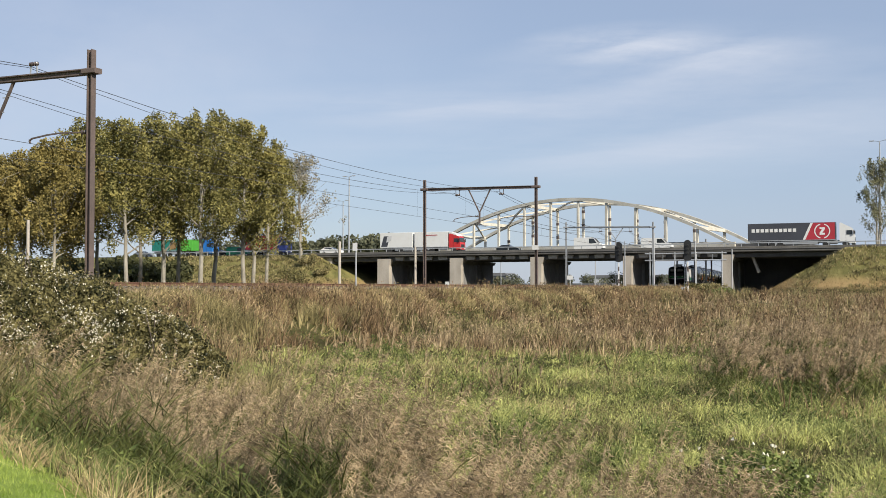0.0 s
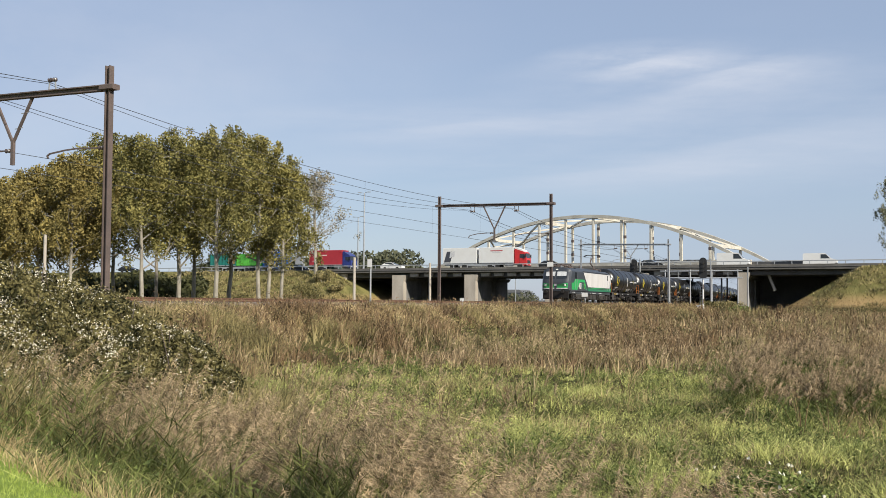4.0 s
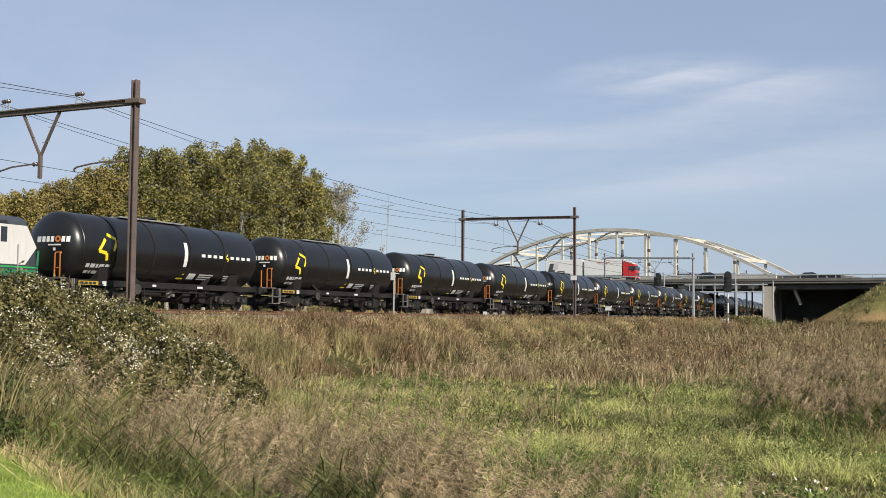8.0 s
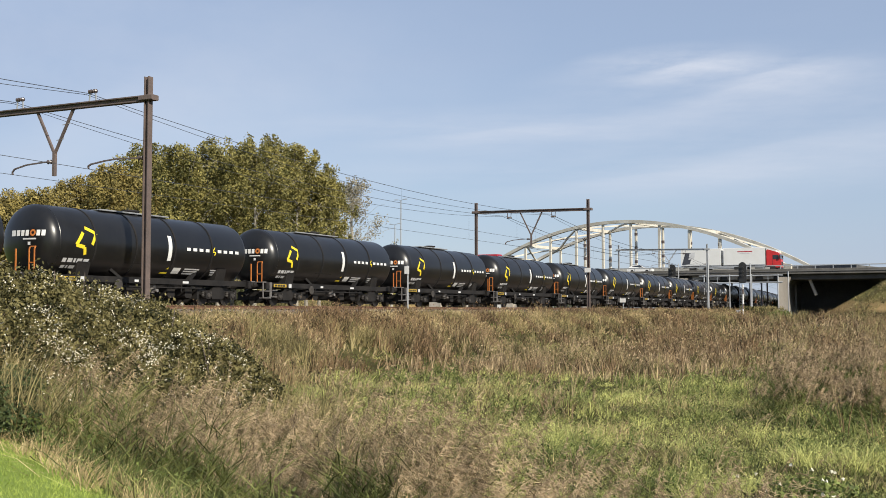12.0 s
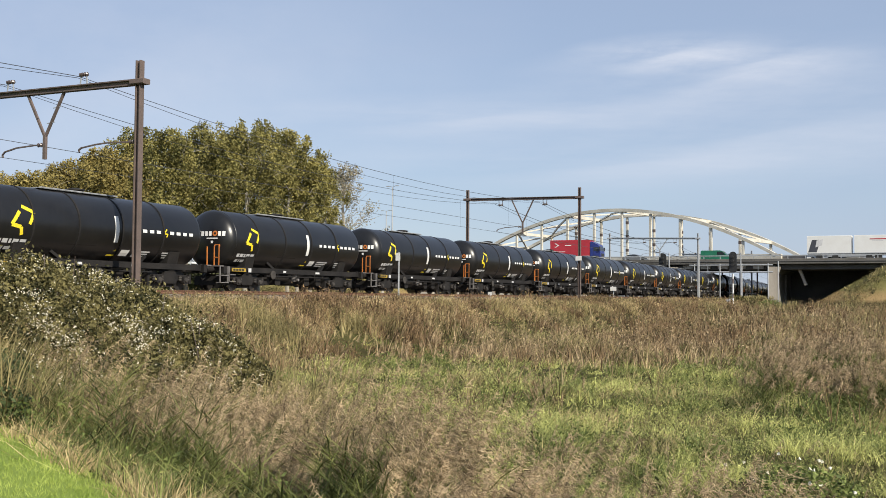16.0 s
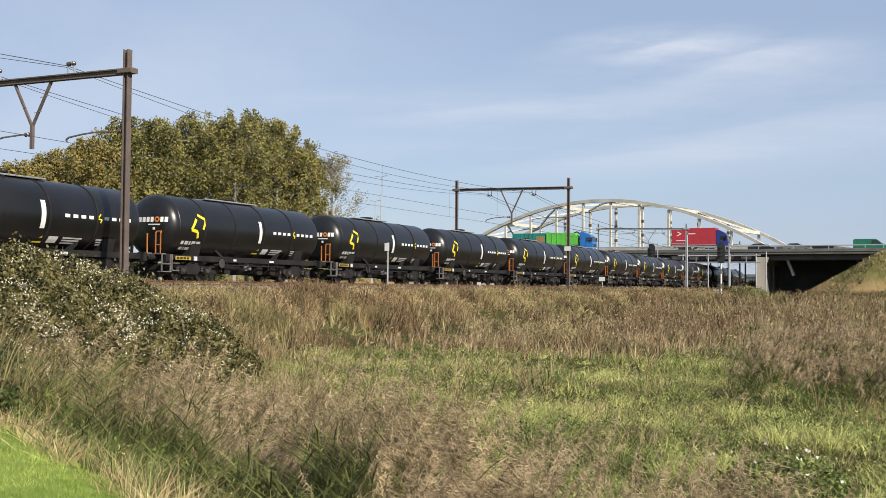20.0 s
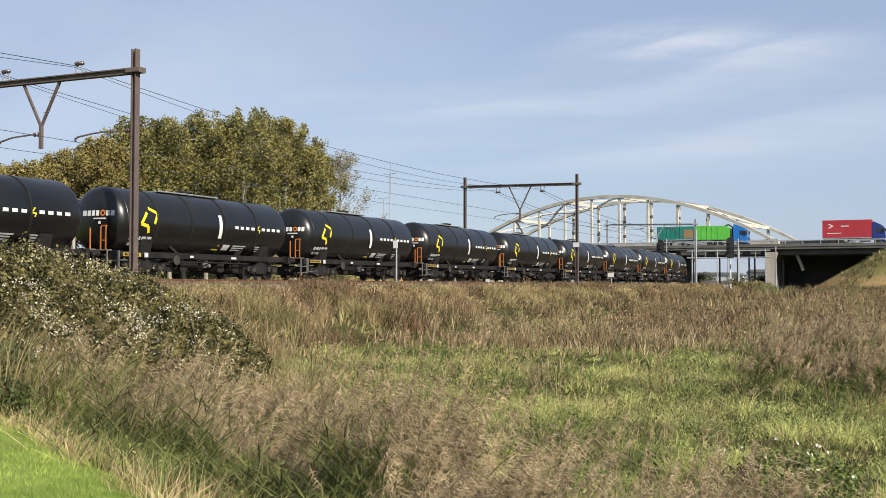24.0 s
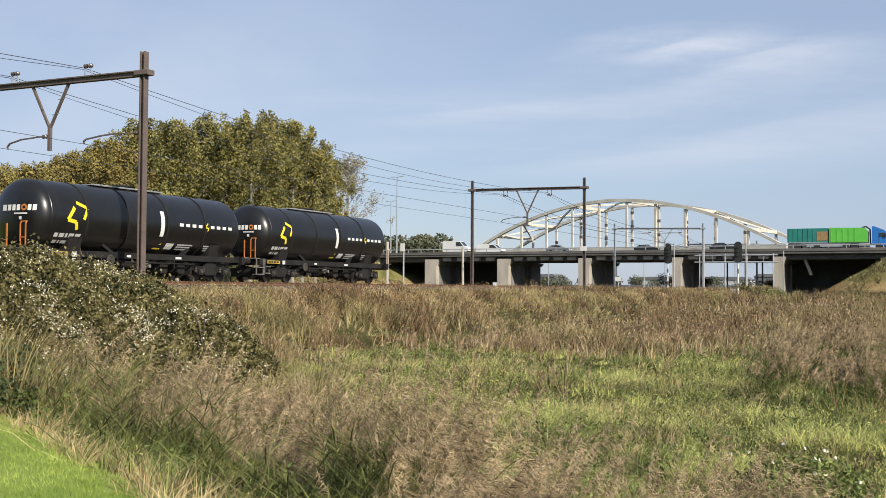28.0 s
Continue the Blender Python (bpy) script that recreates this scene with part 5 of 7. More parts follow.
def vegetation():
    A0, A1 = 0.64, 1.64
    # mown dike
    x, y, r = sector(230000, 4.6, 26, 0.50, 1.22, 1.0)
    k = lawn_side(x, y) < 0.50 + 0.10 * np.sin(y * 1.9) * np.sin(y * 0.7) + 0.5 * (patch(x, y, 0.5, 7.0) - 0.5)
    x, y = np.concatenate([x[k], rnd(22000, -6, 6)]), np.concatenate([y[k], rnd(22000, -9, 7)])
    k = lawn_side(x, y) < 0.6
    x, y = x[k], y[k]
    r = np.hypot(x, y)
    n = len(x)
    stuff("lawn", [blades("", put(x, y), rnd(n, 0.03, 0.085), 0.006 + r * 0.0008, rnd(n, 0, 0.7), rnd(n, 0, 0.7), rnd(n, 0, 6.3), M_LAWN, 1)], M_LAWN, "short mown bright green grass on the dike", "grass")

    def field(n, r0, r1, chance, power=1.0):
        """Places in the field that pass the chance, a function of place, distance and side."""
        x, y, r = sector(n, r0, r1, A0, A1, power)
        q, c = lawn_side(x, y), track_y(x)
        k = (y < c - 3.4) & ((x < 150) | (ground_z(x, y) < -0.85)) & (rng.random(n) < chance(x, y, r, q))
        return x[k], y[k], r[k], q[k]

    def reach(x, y, r):
        """0 in the near meadow, 1 in the belt of stalks before the railway."""
        a = np.arctan2(x, y)
        return smooth01(41, 52, r + 12 * (patch(x, y, 7, 3.0) - 0.5) + 12 * smooth01(1.10, 0.92, a))

    def green(x, y, r, q):
        return smooth01(2.8, 3.8, q) * (1 - 0.93 * reach(x, y, r))
    # low matted cover over the whole field
    x, y, r, q = field(30000, 6.0, 120, lambda x, y, r, q: smooth01(0.7, 1.4, q))
    stuff("matted_grass", [tufts(x, y, r, 5, 0.14, rnd(len(x), 0.10, 0.28), 0.012, 1.6, 0.2, 0.0011, 1)], M_REED, "low matted dark green grass covering the field", "grass")
    # meadow: soft bright clumps
    x, y, r, q = field(34000, 7.5, 90, lambda x, y, r, q: (green(x, y, r, q) + 0.07 * ((q > 0.3) & (q < 1.3))) * (0.06 + 0.94 * smooth01(0.30, 0.44, patch(x, y, 1.1, 1.0))))
    h = (0.10 + 0.36 * smooth01(0.30, 0.75, patch(x, y, 0.9, 2.0))) * rnd(len(x), 0.7, 1.25)
    stuff("meadow", [tufts(x, y, r, 9, 0.105, h, 0.005, 1.9, 0.10, 0.0005), specks(x, y, r, h, 5, 0.10, 0.35, 0.035, 0.30, 0.0010)], M_MEADOW, "long yellow-green meadow grass in clumps bent by the wind", "grass")
    # dark green broad clumps: nettles and sedge in spots
    x, y, r, q = field(26000, 7.0, 85, lambda x, y, r, q: smooth01(0.3, 0.7, q) * np.clip(smooth01(0.64, 0.71, patch(x, y, 1.7, 4.0)) + 0.07 * (q < 1.3), 0, 1))
    h = (0.15 + 0.40 * smooth01(0.3, 0.75, patch(x, y, 0.7, 5.0))) * rnd(len(x), 0.7, 1.2)
    stuff("rank_grass", [tufts(x, y, r, 7, 0.10, h, 0.009, 1.9, 0.1, 0.0006), specks(x, y, r, h, 9, 0.11, 0.2, 0.05, 0.5, 0.0010)], M_RANK, "dark green rank grass and sedge clumps", "grass")

    # fading tufts through the meadow
    x, y, r, q = field(16000, 8, 80, lambda x, y, r, q: green(x, y, r, q) * (0.12 + 0.6 * smooth01(0.50, 0.64, patch(x, y, 2.4, 91.0))))
    h = (0.16 + 0.38 * patch(x, y, 1.0, 92.0)) * rnd(len(x), 0.7, 1.25)
    stuff("fading_tufts", [tufts(x, y, r, 8, 0.10, h, 0.005, 1.6, 0.12, 0.0005), specks(x, y, r, h, 4, 0.10, 0.4, 0.04, 0.35, 0.001)], M_FADED, "tan fading tufts through the green meadow", "dry grass")
    # tall green sedge at the foot of the reeds
    x, y, r, q = field(22000, 6.0, 30, lambda x, y, r, q: smooth01(0.50, 0.80, q) * (1 - smooth01(1.3, 1.8, q)) * (0.15 + 0.85 * smooth01(0.36, 0.55, patch(x, y, 0.7, 81.0))), 1.0)
    h = rnd(len(x), 0.28, 0.58) * (0.7 + 0.6 * patch(x, y, 1.1, 82.0)) * (0.55 + 0.45 * smooth01(0.6, 1.5, q))
    k = patch(x, y, 0.6, 83.0) + rnd(len(x), -0.12, 0.12) > 0.40
    stuff("sedge", [tufts(x[k], y[k], r[k], 7, 0.06, h[k], 0.007, 1.0, 0.12, 0.0004, 3)], M_RANK, "tall dark green sedge at the foot of the reeds", "grass")
    k = ~k
    stuff("bleached_blades", [tufts(x[k], y[k], r[k], 6, 0.06, h[k], 0.006, 1.0, 0.12, 0.0004, 3)], M_FADED, "bleached grass blades at the foot of the reeds", "dry grass")

    # dead stalks: a belt before the railway, single clumps elsewhere
    def belt(x, y, r, q):
        return np.clip(smooth01(2.5, 4, q) * (reach(x, y, r) * (0.06 + 0.94 * smooth01(0.36, 0.50, patch(x, y, 2.0, 5.0))) + 0.06 * (patch(x, y, 1.8, 11.0) > 0.70) * (r > 22)), 0, 1)
    x, y, r, q = field(52000, 10, 180, belt, 0.75)
    shelter = 1 - 0.25 * smooth01(-10, -5, y - track_y(x))
    h = rnd(len(x), 0.6, 1.2) * shelter * (0.25 + 1.15 * smooth01(0.38, 0.66, patch(x, y, 2.6, 9.0)))
    k = patch(x, y, 3.0, 15.0) + rnd(len(x), -0.05, 0.05) < 0.51
    stuff("dry_stalks", [tufts(x[k], y[k], r[k], 10, 0.075, h[k], 0.006, 0.8, 0.03, 0.0005), specks(x[k], y[k], r[k], h[k], 5, 0.09, 0.45, 0.05, 0.45, 0.0013)], M_STALK, "belt of tall dead brown stalks beside the railway", "dry plants")
    k = ~k
    stuff("fading_stalks", [tufts(x[k], y[k], r[k], 10, 0.08, h[k], 0.006, 0.9, 0.05, 0.0005), specks(x[k], y[k], r[k], h[k], 4, 0.10, 0.40, 0.05, 0.35, 0.0012)], M_FADED, "tall olive and tan fading grass beside the railway", "dry plants")
    # tall pale stems standing through the belt in stands
    x, y, r, q = field(30000, 17, 130, lambda x, y, r, q: smooth01(2.6, 4, q) * (0.25 * smooth01(0.62, 0.70, patch(x, y, 2.4, 51.0)) * (r > 24) + reach(x, y, r)) * 0.55 * smooth01(0.48, 0.62, patch(x, y, 2.6, 52.0)), 0.8)
    h = rnd(len(x), 0.75, 1.35) * (0.65 + 0.5 * patch(x, y, 2.2, 9.0)) * (1 - 0.35 * smooth01(-10, -5, y - track_y(x)))
    stuff("pale_stems", [tufts(x, y, r, 4, 0.05, h, 0.008, 0.6, 0.06, 0.0006), specks(x, y, r, h, 2, 0.08, 0.75, 0.06, 0.4, 0.0014)], M_STEM, "tall pale dead stems standing in brown plants", "dry plants")
    # pale dry straw: patchy along the lawn's edge, scattered tufts, on the railway bank
    x, y, r, q = field(40000, 6, 170, lambda x, y, r, q: np.where((q > 0.12) & (q < 1.15), 0.16 + smooth01(0.38, 0.58, patch(x, y, 0.7, 3.0)) * 0.60 * smooth01(0.1, 0.6, q), 0) + smooth01(1.2, 2.5, q) * (0.25 * smooth01(0.60, 0.70, patch(x, y, 1.6, 8.0)) * smooth01(20, 25, r) + 0.22 * (y > track_y(x) - 9)), 0.95)
    h = rnd(len(x), 0.20, 0.70) * np.where(q < 1.2, 0.25 + 0.6 * patch(x, y, 0.5, 41.0), 1.0)
    stuff("straw", [tufts(x, y, r, 9, 0.08, h, 0.004, 1.3, 0.2, 0.0005)], M_STRAW, "pale dry straw grass in tufts", "dry grass")
    # grass shoulder that hides the foot of the track
    n = 8500
    x = 22 + 152 * rng.random(n) ** 1.2
    y = track_y(x) - rnd(n, 3.1, 7.5)
    r = np.hypot(x, y)
    h = rnd(n, 0.25, 0.75) * (0.6 + 0.7 * patch(x, y, 1.4, 23.0))
    k = patch(x, y, 4, 2.0) + rnd(n, -0.15, 0.15) < 0.33
    stuff("shoulder_grass", [tufts(x[k], y[k], r[k], 7, 0.22, h[k], 0.006, 0.9, 0.08, 0.0008), specks(x[k], y[k], r[k], h[k], 4, 0.2, 0.3, 0.04, 0.35, 0.001)], M_FADED, "yellowing grass on the shoulder of the track", "grass")
    j = ~k & (patch(x, y, 1.8, 35.0) + rnd(n, -0.1, 0.1) > 0.58)
    stuff("shoulder_straw", [tufts(x[j], y[j], r[j], 7, 0.22, h[j], 0.005, 0.9, 0.08, 0.0006), specks(x[j], y[j], r[j], h[j], 4, 0.2, 0.3, 0.04, 0.35, 0.001)], M_STRAW, "dry straw on the shoulder of the track", "dry grass")
    j = ~k & ~j & (patch(x, y, 2.6, 33.0) > 0.52)
    stuff("shoulder_brown_stalks", [tufts(x[j], y[j], r[j], 7, 0.22, h[j] * 1.25, 0.005, 0.9, 0.05, 0.0006), specks(x[j], y[j], r[j], h[j] * 1.25, 6, 0.2, 0.3, 0.04, 0.4, 0.0012)], M_STALK, "dead brown stalks on the shoulder of the track", "dry plants")
    j = ~k & ~j & (patch(x, y, 2.6, 33.0) <= 0.52)
    stuff("shoulder_stalks", [tufts(x[j], y[j], r[j], 7, 0.22, h[j], 0.005, 0.9, 0.08, 0.0006), specks(x[j], y[j], r[j], h[j], 4, 0.2, 0.3, 0.04, 0.35, 0.001)], M_FADED, "fading grass on the shoulder of the track", "dry grass")
    # road banks: short rough grass
    n = 130000
    x, y = rnd(n, 160, 182), np.where(rng.random(n) < 0.5, rnd(n, -20, 24), rnd(n, 88, 190))
    k = (ground_z(x, y) > -0.9) & ((x < 177.4) | (y < 8) | (y > 105))
    x, y = x[k], y[k]
    dry = ground_z(x, y) < 0.9 + 1.4 * (patch(x, y, 5, 4.0) - 0.5)
    for k, mt, nm, lb in ((~dry, M_BANK, "bank_grass", "short rough yellow-green grass on the road bank"), (dry, M_BANKDRY, "dry_bank_grass", "short tan dry grass at the foot of the road bank")):
        m = int(k.sum())
        stuff(nm, [blades("", put(x[k], y[k]), rnd(m, 0.05, 0.16), np.full(m, 0.10), rnd(m, 0, 0.9), rnd(m, 0, 0.9), rnd(m, 0, 6.3), mt, 1)], mt, lb, "grass")
    n = 5200
    x, y = rnd(n, 160, 177.4), np.where(rng.random(n) < 0.65, rnd(n, 92, 140), rnd(n, -14, 16))
    k = (ground_z(x, y) > -0.9) & (patch(x, y, 4, 5.0) > 0.36)
    x, y = x[k], y[k]
    stuff("bank_tufts", [tufts(x, y, np.hypot(x, y), 8, 0.35, rnd(len(x), 0.2, 0.7), 0.005, 1.4, 0.1, 0.0006)], M_FADED, "rough fading tufts on the road bank", "grass")
    # reeds: stems and leaves, plumes
    x, y, r = [np.concatenate(v) for v in zip(sector(36000, 6.4, 60, A0 - 0.06, A1, 0.9), sector(5000, 25, 50, 1.37, A1))]
    q = lawn_side(x, y)
    a = np.arctan2(x, y)
    clump = 0.04 + 0.96 * smooth01(0.42, 0.54, patch(x, y, 1.1, 6.0))
    back = 3.4 + 0.12 * np.clip(r - 10, 0, 14) + 1.2 * (patch(x, y, 2.5, 14.0) - 0.5)
    belt1 = smooth01(0.6, 1.25, q) * (1 - smooth01(back - 0.4, back + 0.5, q)) * (1 - smooth01(25, 29, r)) * smooth01(0.72, 0.80, a)
    belt2 = smooth01(1.39, 1.43, a + 0.05 * (patch(x, y, 5.0, 61.0) - 0.5)) * smooth01(25, 28, r) * (1 - smooth01(44, 50, r))
    yard = smooth01(20, 26, r) * smooth01(0.62, 0.68, patch(x, y, 2.2, 21.0)) * (q > 3)
    k = (rng.random(len(x)) < np.maximum(belt1, np.maximum(belt2, 0.22 * yard)) * clump) & (y < track_y(x) - 6)
    x, y, r, q = x[k], y[k], r[k], q[k]
    n = len(x)
    h = rnd(n, 0.80, 1.15) * (0.80 + 0.82 * smooth01(0.3, 0.7, patch(x, y, 1.2, 3.0))) * np.where(r > 19, 0.9, 1.0)
    base = put(x, y)
    az = WIND + rng.normal(size=n) * 0.75
    lean, bend = rnd(n, 0, 0.22), rnd(n, 0.10, 0.45)
    d = np.stack([np.cos(az), np.sin(az), np.zeros(n)], 1)

    def along(t):
        return base + np.array([0, 0, 1.0]) * (h * (t - 0.25 * bend * t * t))[:, None] + d * (h * (lean * t + bend * t * t))[:, None]
    leaf = [blades("", base, h, np.full(n, 0.004) + r * 0.00022, lean, bend, az, M_REED, 3)]
    for j in range(7):
        leaf.append(blades("", along(rnd(n, 0.05, 0.62)), h * rnd(n, 0.12, 0.26), 0.010 + r * 0.0004, rnd(n, 0.4, 1.1), rnd(n, 0.4, 1.1), rnd(n, 0, 6.3), M_REED))
    stuff("reeds", leaf, M_REED, "green reed stems and leaves leaning in the wind", "reeds")
    k = (q > 0.75 + 0.7 * patch(x, y, 1.0, 71.0)) | (r > 24)
    x, y, r, h, base, bend, lean, d, n = x[k], y[k], r[k], h[k], base[k], bend[k], lean[k], d[k], int(k.sum())
    pl = []
    fat = 0.8 + 0.9 * patch(x, y, 0.8, 31.0)
    for j in range(54):
        t = 0.76 + 0.26 * rnd(n, 0, 1) ** 0.8
        u = (1.35 - 0.8 * (t - 0.76) / 0.26) * fat
        dv = d * rnd(n, 0.5, 1.2)[:, None] + rng.normal(size=(n, 3)) * 0.65 + np.array([0, 0, 1.0]) * rnd(n, -1.15, 0.35)[:, None]
        pl.append(strands(along(t), dv, rnd(n, 0.03, 0.075) * u, 0.0034 + r * 0.00030))
    # only the inner reeds flower; those at the foot stay green
    stuff("reed_plumes", pl, M_PLUME, "feathery pink-brown reed plumes blown to one side", "reeds")


vegetation()


def leaves(centre, radius, n, size, material, shell=0.45):
    """Loose leaves filling a lump."""
    d = rng.normal(size=(n, 3))
    d /= np.linalg.norm(d, axis=1)[:, None]
    rr = (shell + (1 - shell) * rng.random(n)) ** 0.6
    c = np.asarray(centre) + d * rr[:, None] * np.asarray(radius)
    a, b = rng.normal(size=(n, 3)), rng.normal(size=(n, 3))
    a /= np.linalg.norm(a, axis=1)[:, None]
    b -= (a * b).sum(1)[:, None] * a
    b /= np.linalg.norm(b, axis=1)[:, None]
    s = size * rng.uniform(0.6, 1.3, n)[:, None]
    V = np.stack([c - a * s, c + b * s * 0.55, c + a * s, c - b * s * 0.55], 1).reshape(-1, 3)
    i = np.arange(n) * 4
    return V, np.stack([i, i + 1, i + 2, i + 3], 1), np.zeros((0, 3), int)


def limb(m, p, q, r0, r1, n=7, k=5, wob=0.06):
    """A tapered, slightly crooked branch."""
    p, q = Vector(p), Vector(q)
    L = (q - p).length
    pts = [p.lerp(q, i / k) + (Vector(rng.normal(size=3)) * L * wob * (0 < i < k)) for i in range(k + 1)]
    ring = []
    for i, c in enumerate(pts):
        d = (pts[min(i + 1, k)] - pts[max(i - 1, 0)]).normalized()
        s = d.cross(Vector((0.3, 0.9, 0.1))).normalized()
        u = s.cross(d)
        r = r0 + (r1 - r0) * i / k
        ring += [c + s * (math.cos(6.2832 * j / n) * r) + u * (math.sin(6.2832 * j / n) * r) for j in range(n)]
    m.poly(ring, [(i * n + j, i * n + (j + 1) % n, (i + 1) * n + (j + 1) % n, (i + 1) * n + j) for i in range(k) for j in range(n)])
    return pts


def tree(x, y, h, spread, label, leaf, stems=1, bare=0.25, n_leaf=6500, size=0.16, group="poplars beside the railway"):
    z = float(ground_z(x, y))
    t = thing("tree", label, "tree", pose(x, y, z), group)
    wood, lumps = Mesh(), []
    for s in range(stems):
        a = rng.uniform(0, 6.28)
        off = 0.25 * (stems > 1)
        top = Vector((math.cos(a) * spread * 0.25 * (stems > 1), math.sin(a) * spread * 0.25 * (stems > 1), h * 0.9))
        foot = Vector((math.cos(a) * off, math.sin(a) * off, -0.3))
        trunk = limb(wood, foot, top, 0.20 * h / 15, 0.04, 8, 8, 0.005)
        nb = 13 if stems == 1 else 9
        for i in range(nb):
            f = bare + (0.92 - bare) * (i + rng.uniform(0, 0.8)) / nb
            p = trunk[0].lerp(trunk[-1], f)
            b = a + i * 2.4 + rng.uniform(-0.4, 0.4)
            out = spread * (1.05 - 0.65 * max(0, f - 0.45)) * rng.uniform(0.7, 1.1) * (0.62 + 0.38 * math.sin(math.pi * min(1, (f - bare) / (1 - bare) + 0.25)))
            q = p + Vector((math.cos(b) * out, math.sin(b) * out, h * rng.uniform(0.10, 0.22)))
            q.z = min(q.z, h * (0.96 - 0.16 * min(1.0, out / spread) ** 2))
            bp = limb(wood, p, q, 0.085 * h / 15 * (1.2 - f), 0.02, 5, 4, 0.05)
            # upright sprays of leaves along the branch
            for k2 in (1.5, 2.2, 2.9, 3.5, 4.0):
                c = bp[int(k2)].lerp(bp[min(int(k2) + 1, 4)], k2 % 1) + Vector(rng.normal(size=3)) * 0.10 * spread
                r = rng.uniform(0.17, 0.30) * spread
                lumps.append((c, r, c + Vector((rng.normal() * 0.25, rng.normal() * 0.25, 1.0)) * r * rng.uniform(1.0, 1.9)))
            for j in range(2):
                sub = q + Vector((rng.normal() * out * 0.35, rng.normal() * out * 0.35, rng.uniform(0.0, 0.09) * h))
                sub.z = min(sub.z, h * 0.93)
                limb(wood, bp[2], sub, 0.035, 0.012, 4, 3, 0.05)
                r = rng.uniform(0.14, 0.24) * spread
                lumps.append((sub, r, sub + Vector((rng.normal() * 0.2, rng.normal() * 0.2, 1.0)) * r * rng.uniform(1.2, 2.2)))
        for f in (0.0, 0.10, 0.22):
            c = trunk[-1].lerp(trunk[0], f)
            for j in range(3):
                p = c + Vector((rng.normal() * 0.16, rng.normal() * 0.16, 0)) * spread
                lumps.append((p, 0.2 * spread, p + Vector((0, 0, 0.36 * spread))))
    part("trunk", wood, M_BARK, t, "pale trunk and limbs", smooth=True)
    V, Q, o = [], [], 0
    per = max(20, n_leaf // len(lumps))
    for c, r, tip in lumps:
        # the crown keeps under a rounded top
        cut = min(0.0, h * (1 - 0.20 * (math.hypot(c.x, c.y) / spread) ** 2) - tip.z)
        if rng.random() < 0.05:
            continue
        for k, u in ((0.45, 1.0), (0.35, 0.78), (0.20, 0.48)):
            p = c.lerp(tip, (1 - u) * 1.6)
            v, q, _ = leaves((p.x, p.y, p.z + cut), (r * u, r * u, r * u * 1.1), int(per * k), size, leaf, 0.1)
            V.append(v)
            Q.append(q + o)
            o += len(v)
    cr = bulk("crown", np.concatenate(V), np.concatenate(Q), np.zeros((0, 3), int), leaf, t)
    return t


def trees():
    # the grove behind the tracks: places by bearing from the stand and distance
    for az, r, h, sp, st in ((0.998, 98, 14.2, 2.9, 1), (0.976, 97, 16.4, 3.8, 1), (0.938, 92, 16.6, 4.0, 1), (0.905, 96, 16.8, 4.2, 1), (0.872, 91, 15.2, 3.8, 1), (0.842, 97, 16.2, 4.2, 1), (0.812, 92, 13.4, 3.6, 1),
                             (0.785, 98, 13.0, 4.0, 1), (0.752, 94, 11.4, 3.8, 1), (0.722, 98, 11.6, 4.0, 1), (0.690, 94, 11.0, 4.0, 1), (0.655, 98, 11.5, 4.0, 1),
                             (0.985, 112, 17.6, 4.2, 1), (0.950, 110, 18.6, 4.4, 1), (0.918, 111, 18.0, 4.4, 1), (0.885, 112, 17.4, 4.4, 1), (0.848, 110, 17.0, 4.4, 1), (0.812, 112, 15.2, 4.4, 1), (0.765, 110, 12.6, 4.2, 1), (0.735, 112, 12.4, 4.2, 1), (0.700, 110, 12.0, 4.2, 1)):
        tree(r * math.sin(az), r * math.cos(az), h * 0.965, sp, "tall poplar with pale trunk and olive-green leaves", M_LEAF_TAN if az < 0.83 else M_LEAF, st, 0.28, 16500, 0.122)
    tree(175.0, 105.6, 21.2, 4.8, "tall grey-leaved autumn poplar with a thin crown on the road bank", M_LEAF_AUTUMN, 3, 0.22, 8500, 0.17, "trees on the road bank")
    tree(190, 4.9, 15.5, 3.0, "tall thin grey-green tree on the road bank", M_LEAF_GREY, 2, 0.15, 8000, 0.14, "trees on the road bank")


trees()


def far_hedge(x0, y0, x1, y1, h, n, label, material=None, per=260, size=0.38):
    material = material or M_LEAF_DARK
    V, Q, o = [], [], 0
    for i in range(n):
        t = (i + rng.random()) / n
        x, y = x0 + (x1 - x0) * t, y0 + (y1 - y0) * t
        z = float(ground_z(x, y))
        r = min(h * rng.uniform(0.3, 0.55), 3.6)
        v, q, _ = leaves((x + rng.normal() * 2, y + rng.normal() * 2, z + h * rng.uniform(0.3, 0.75)), (r * 1.3, r * 1.3, r), per, size, material, 0.3)
        V.append(v)
        Q.append(q + o)
        o += len(v)
    tagged(bulk("far_trees", np.concatenate(V), np.concatenate(Q), np.zeros((0, 3), int), material), label, "far trees", kind="stuff")


# rows in M_LEAF_FAR carry their haze in the leaf colour
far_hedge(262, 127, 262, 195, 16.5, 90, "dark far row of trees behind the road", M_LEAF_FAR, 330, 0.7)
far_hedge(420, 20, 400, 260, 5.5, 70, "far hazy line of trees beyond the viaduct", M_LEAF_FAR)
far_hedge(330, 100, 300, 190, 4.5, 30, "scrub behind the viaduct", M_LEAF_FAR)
far_hedge(82, 114, 107, 80.5, 4.4, 60, "dark undergrowth behind the grove", M_SCRUB, 450, 0.32)
far_hedge(74, 96, 90, 76, 3.0, 24, "dark undergrowth behind the grove")


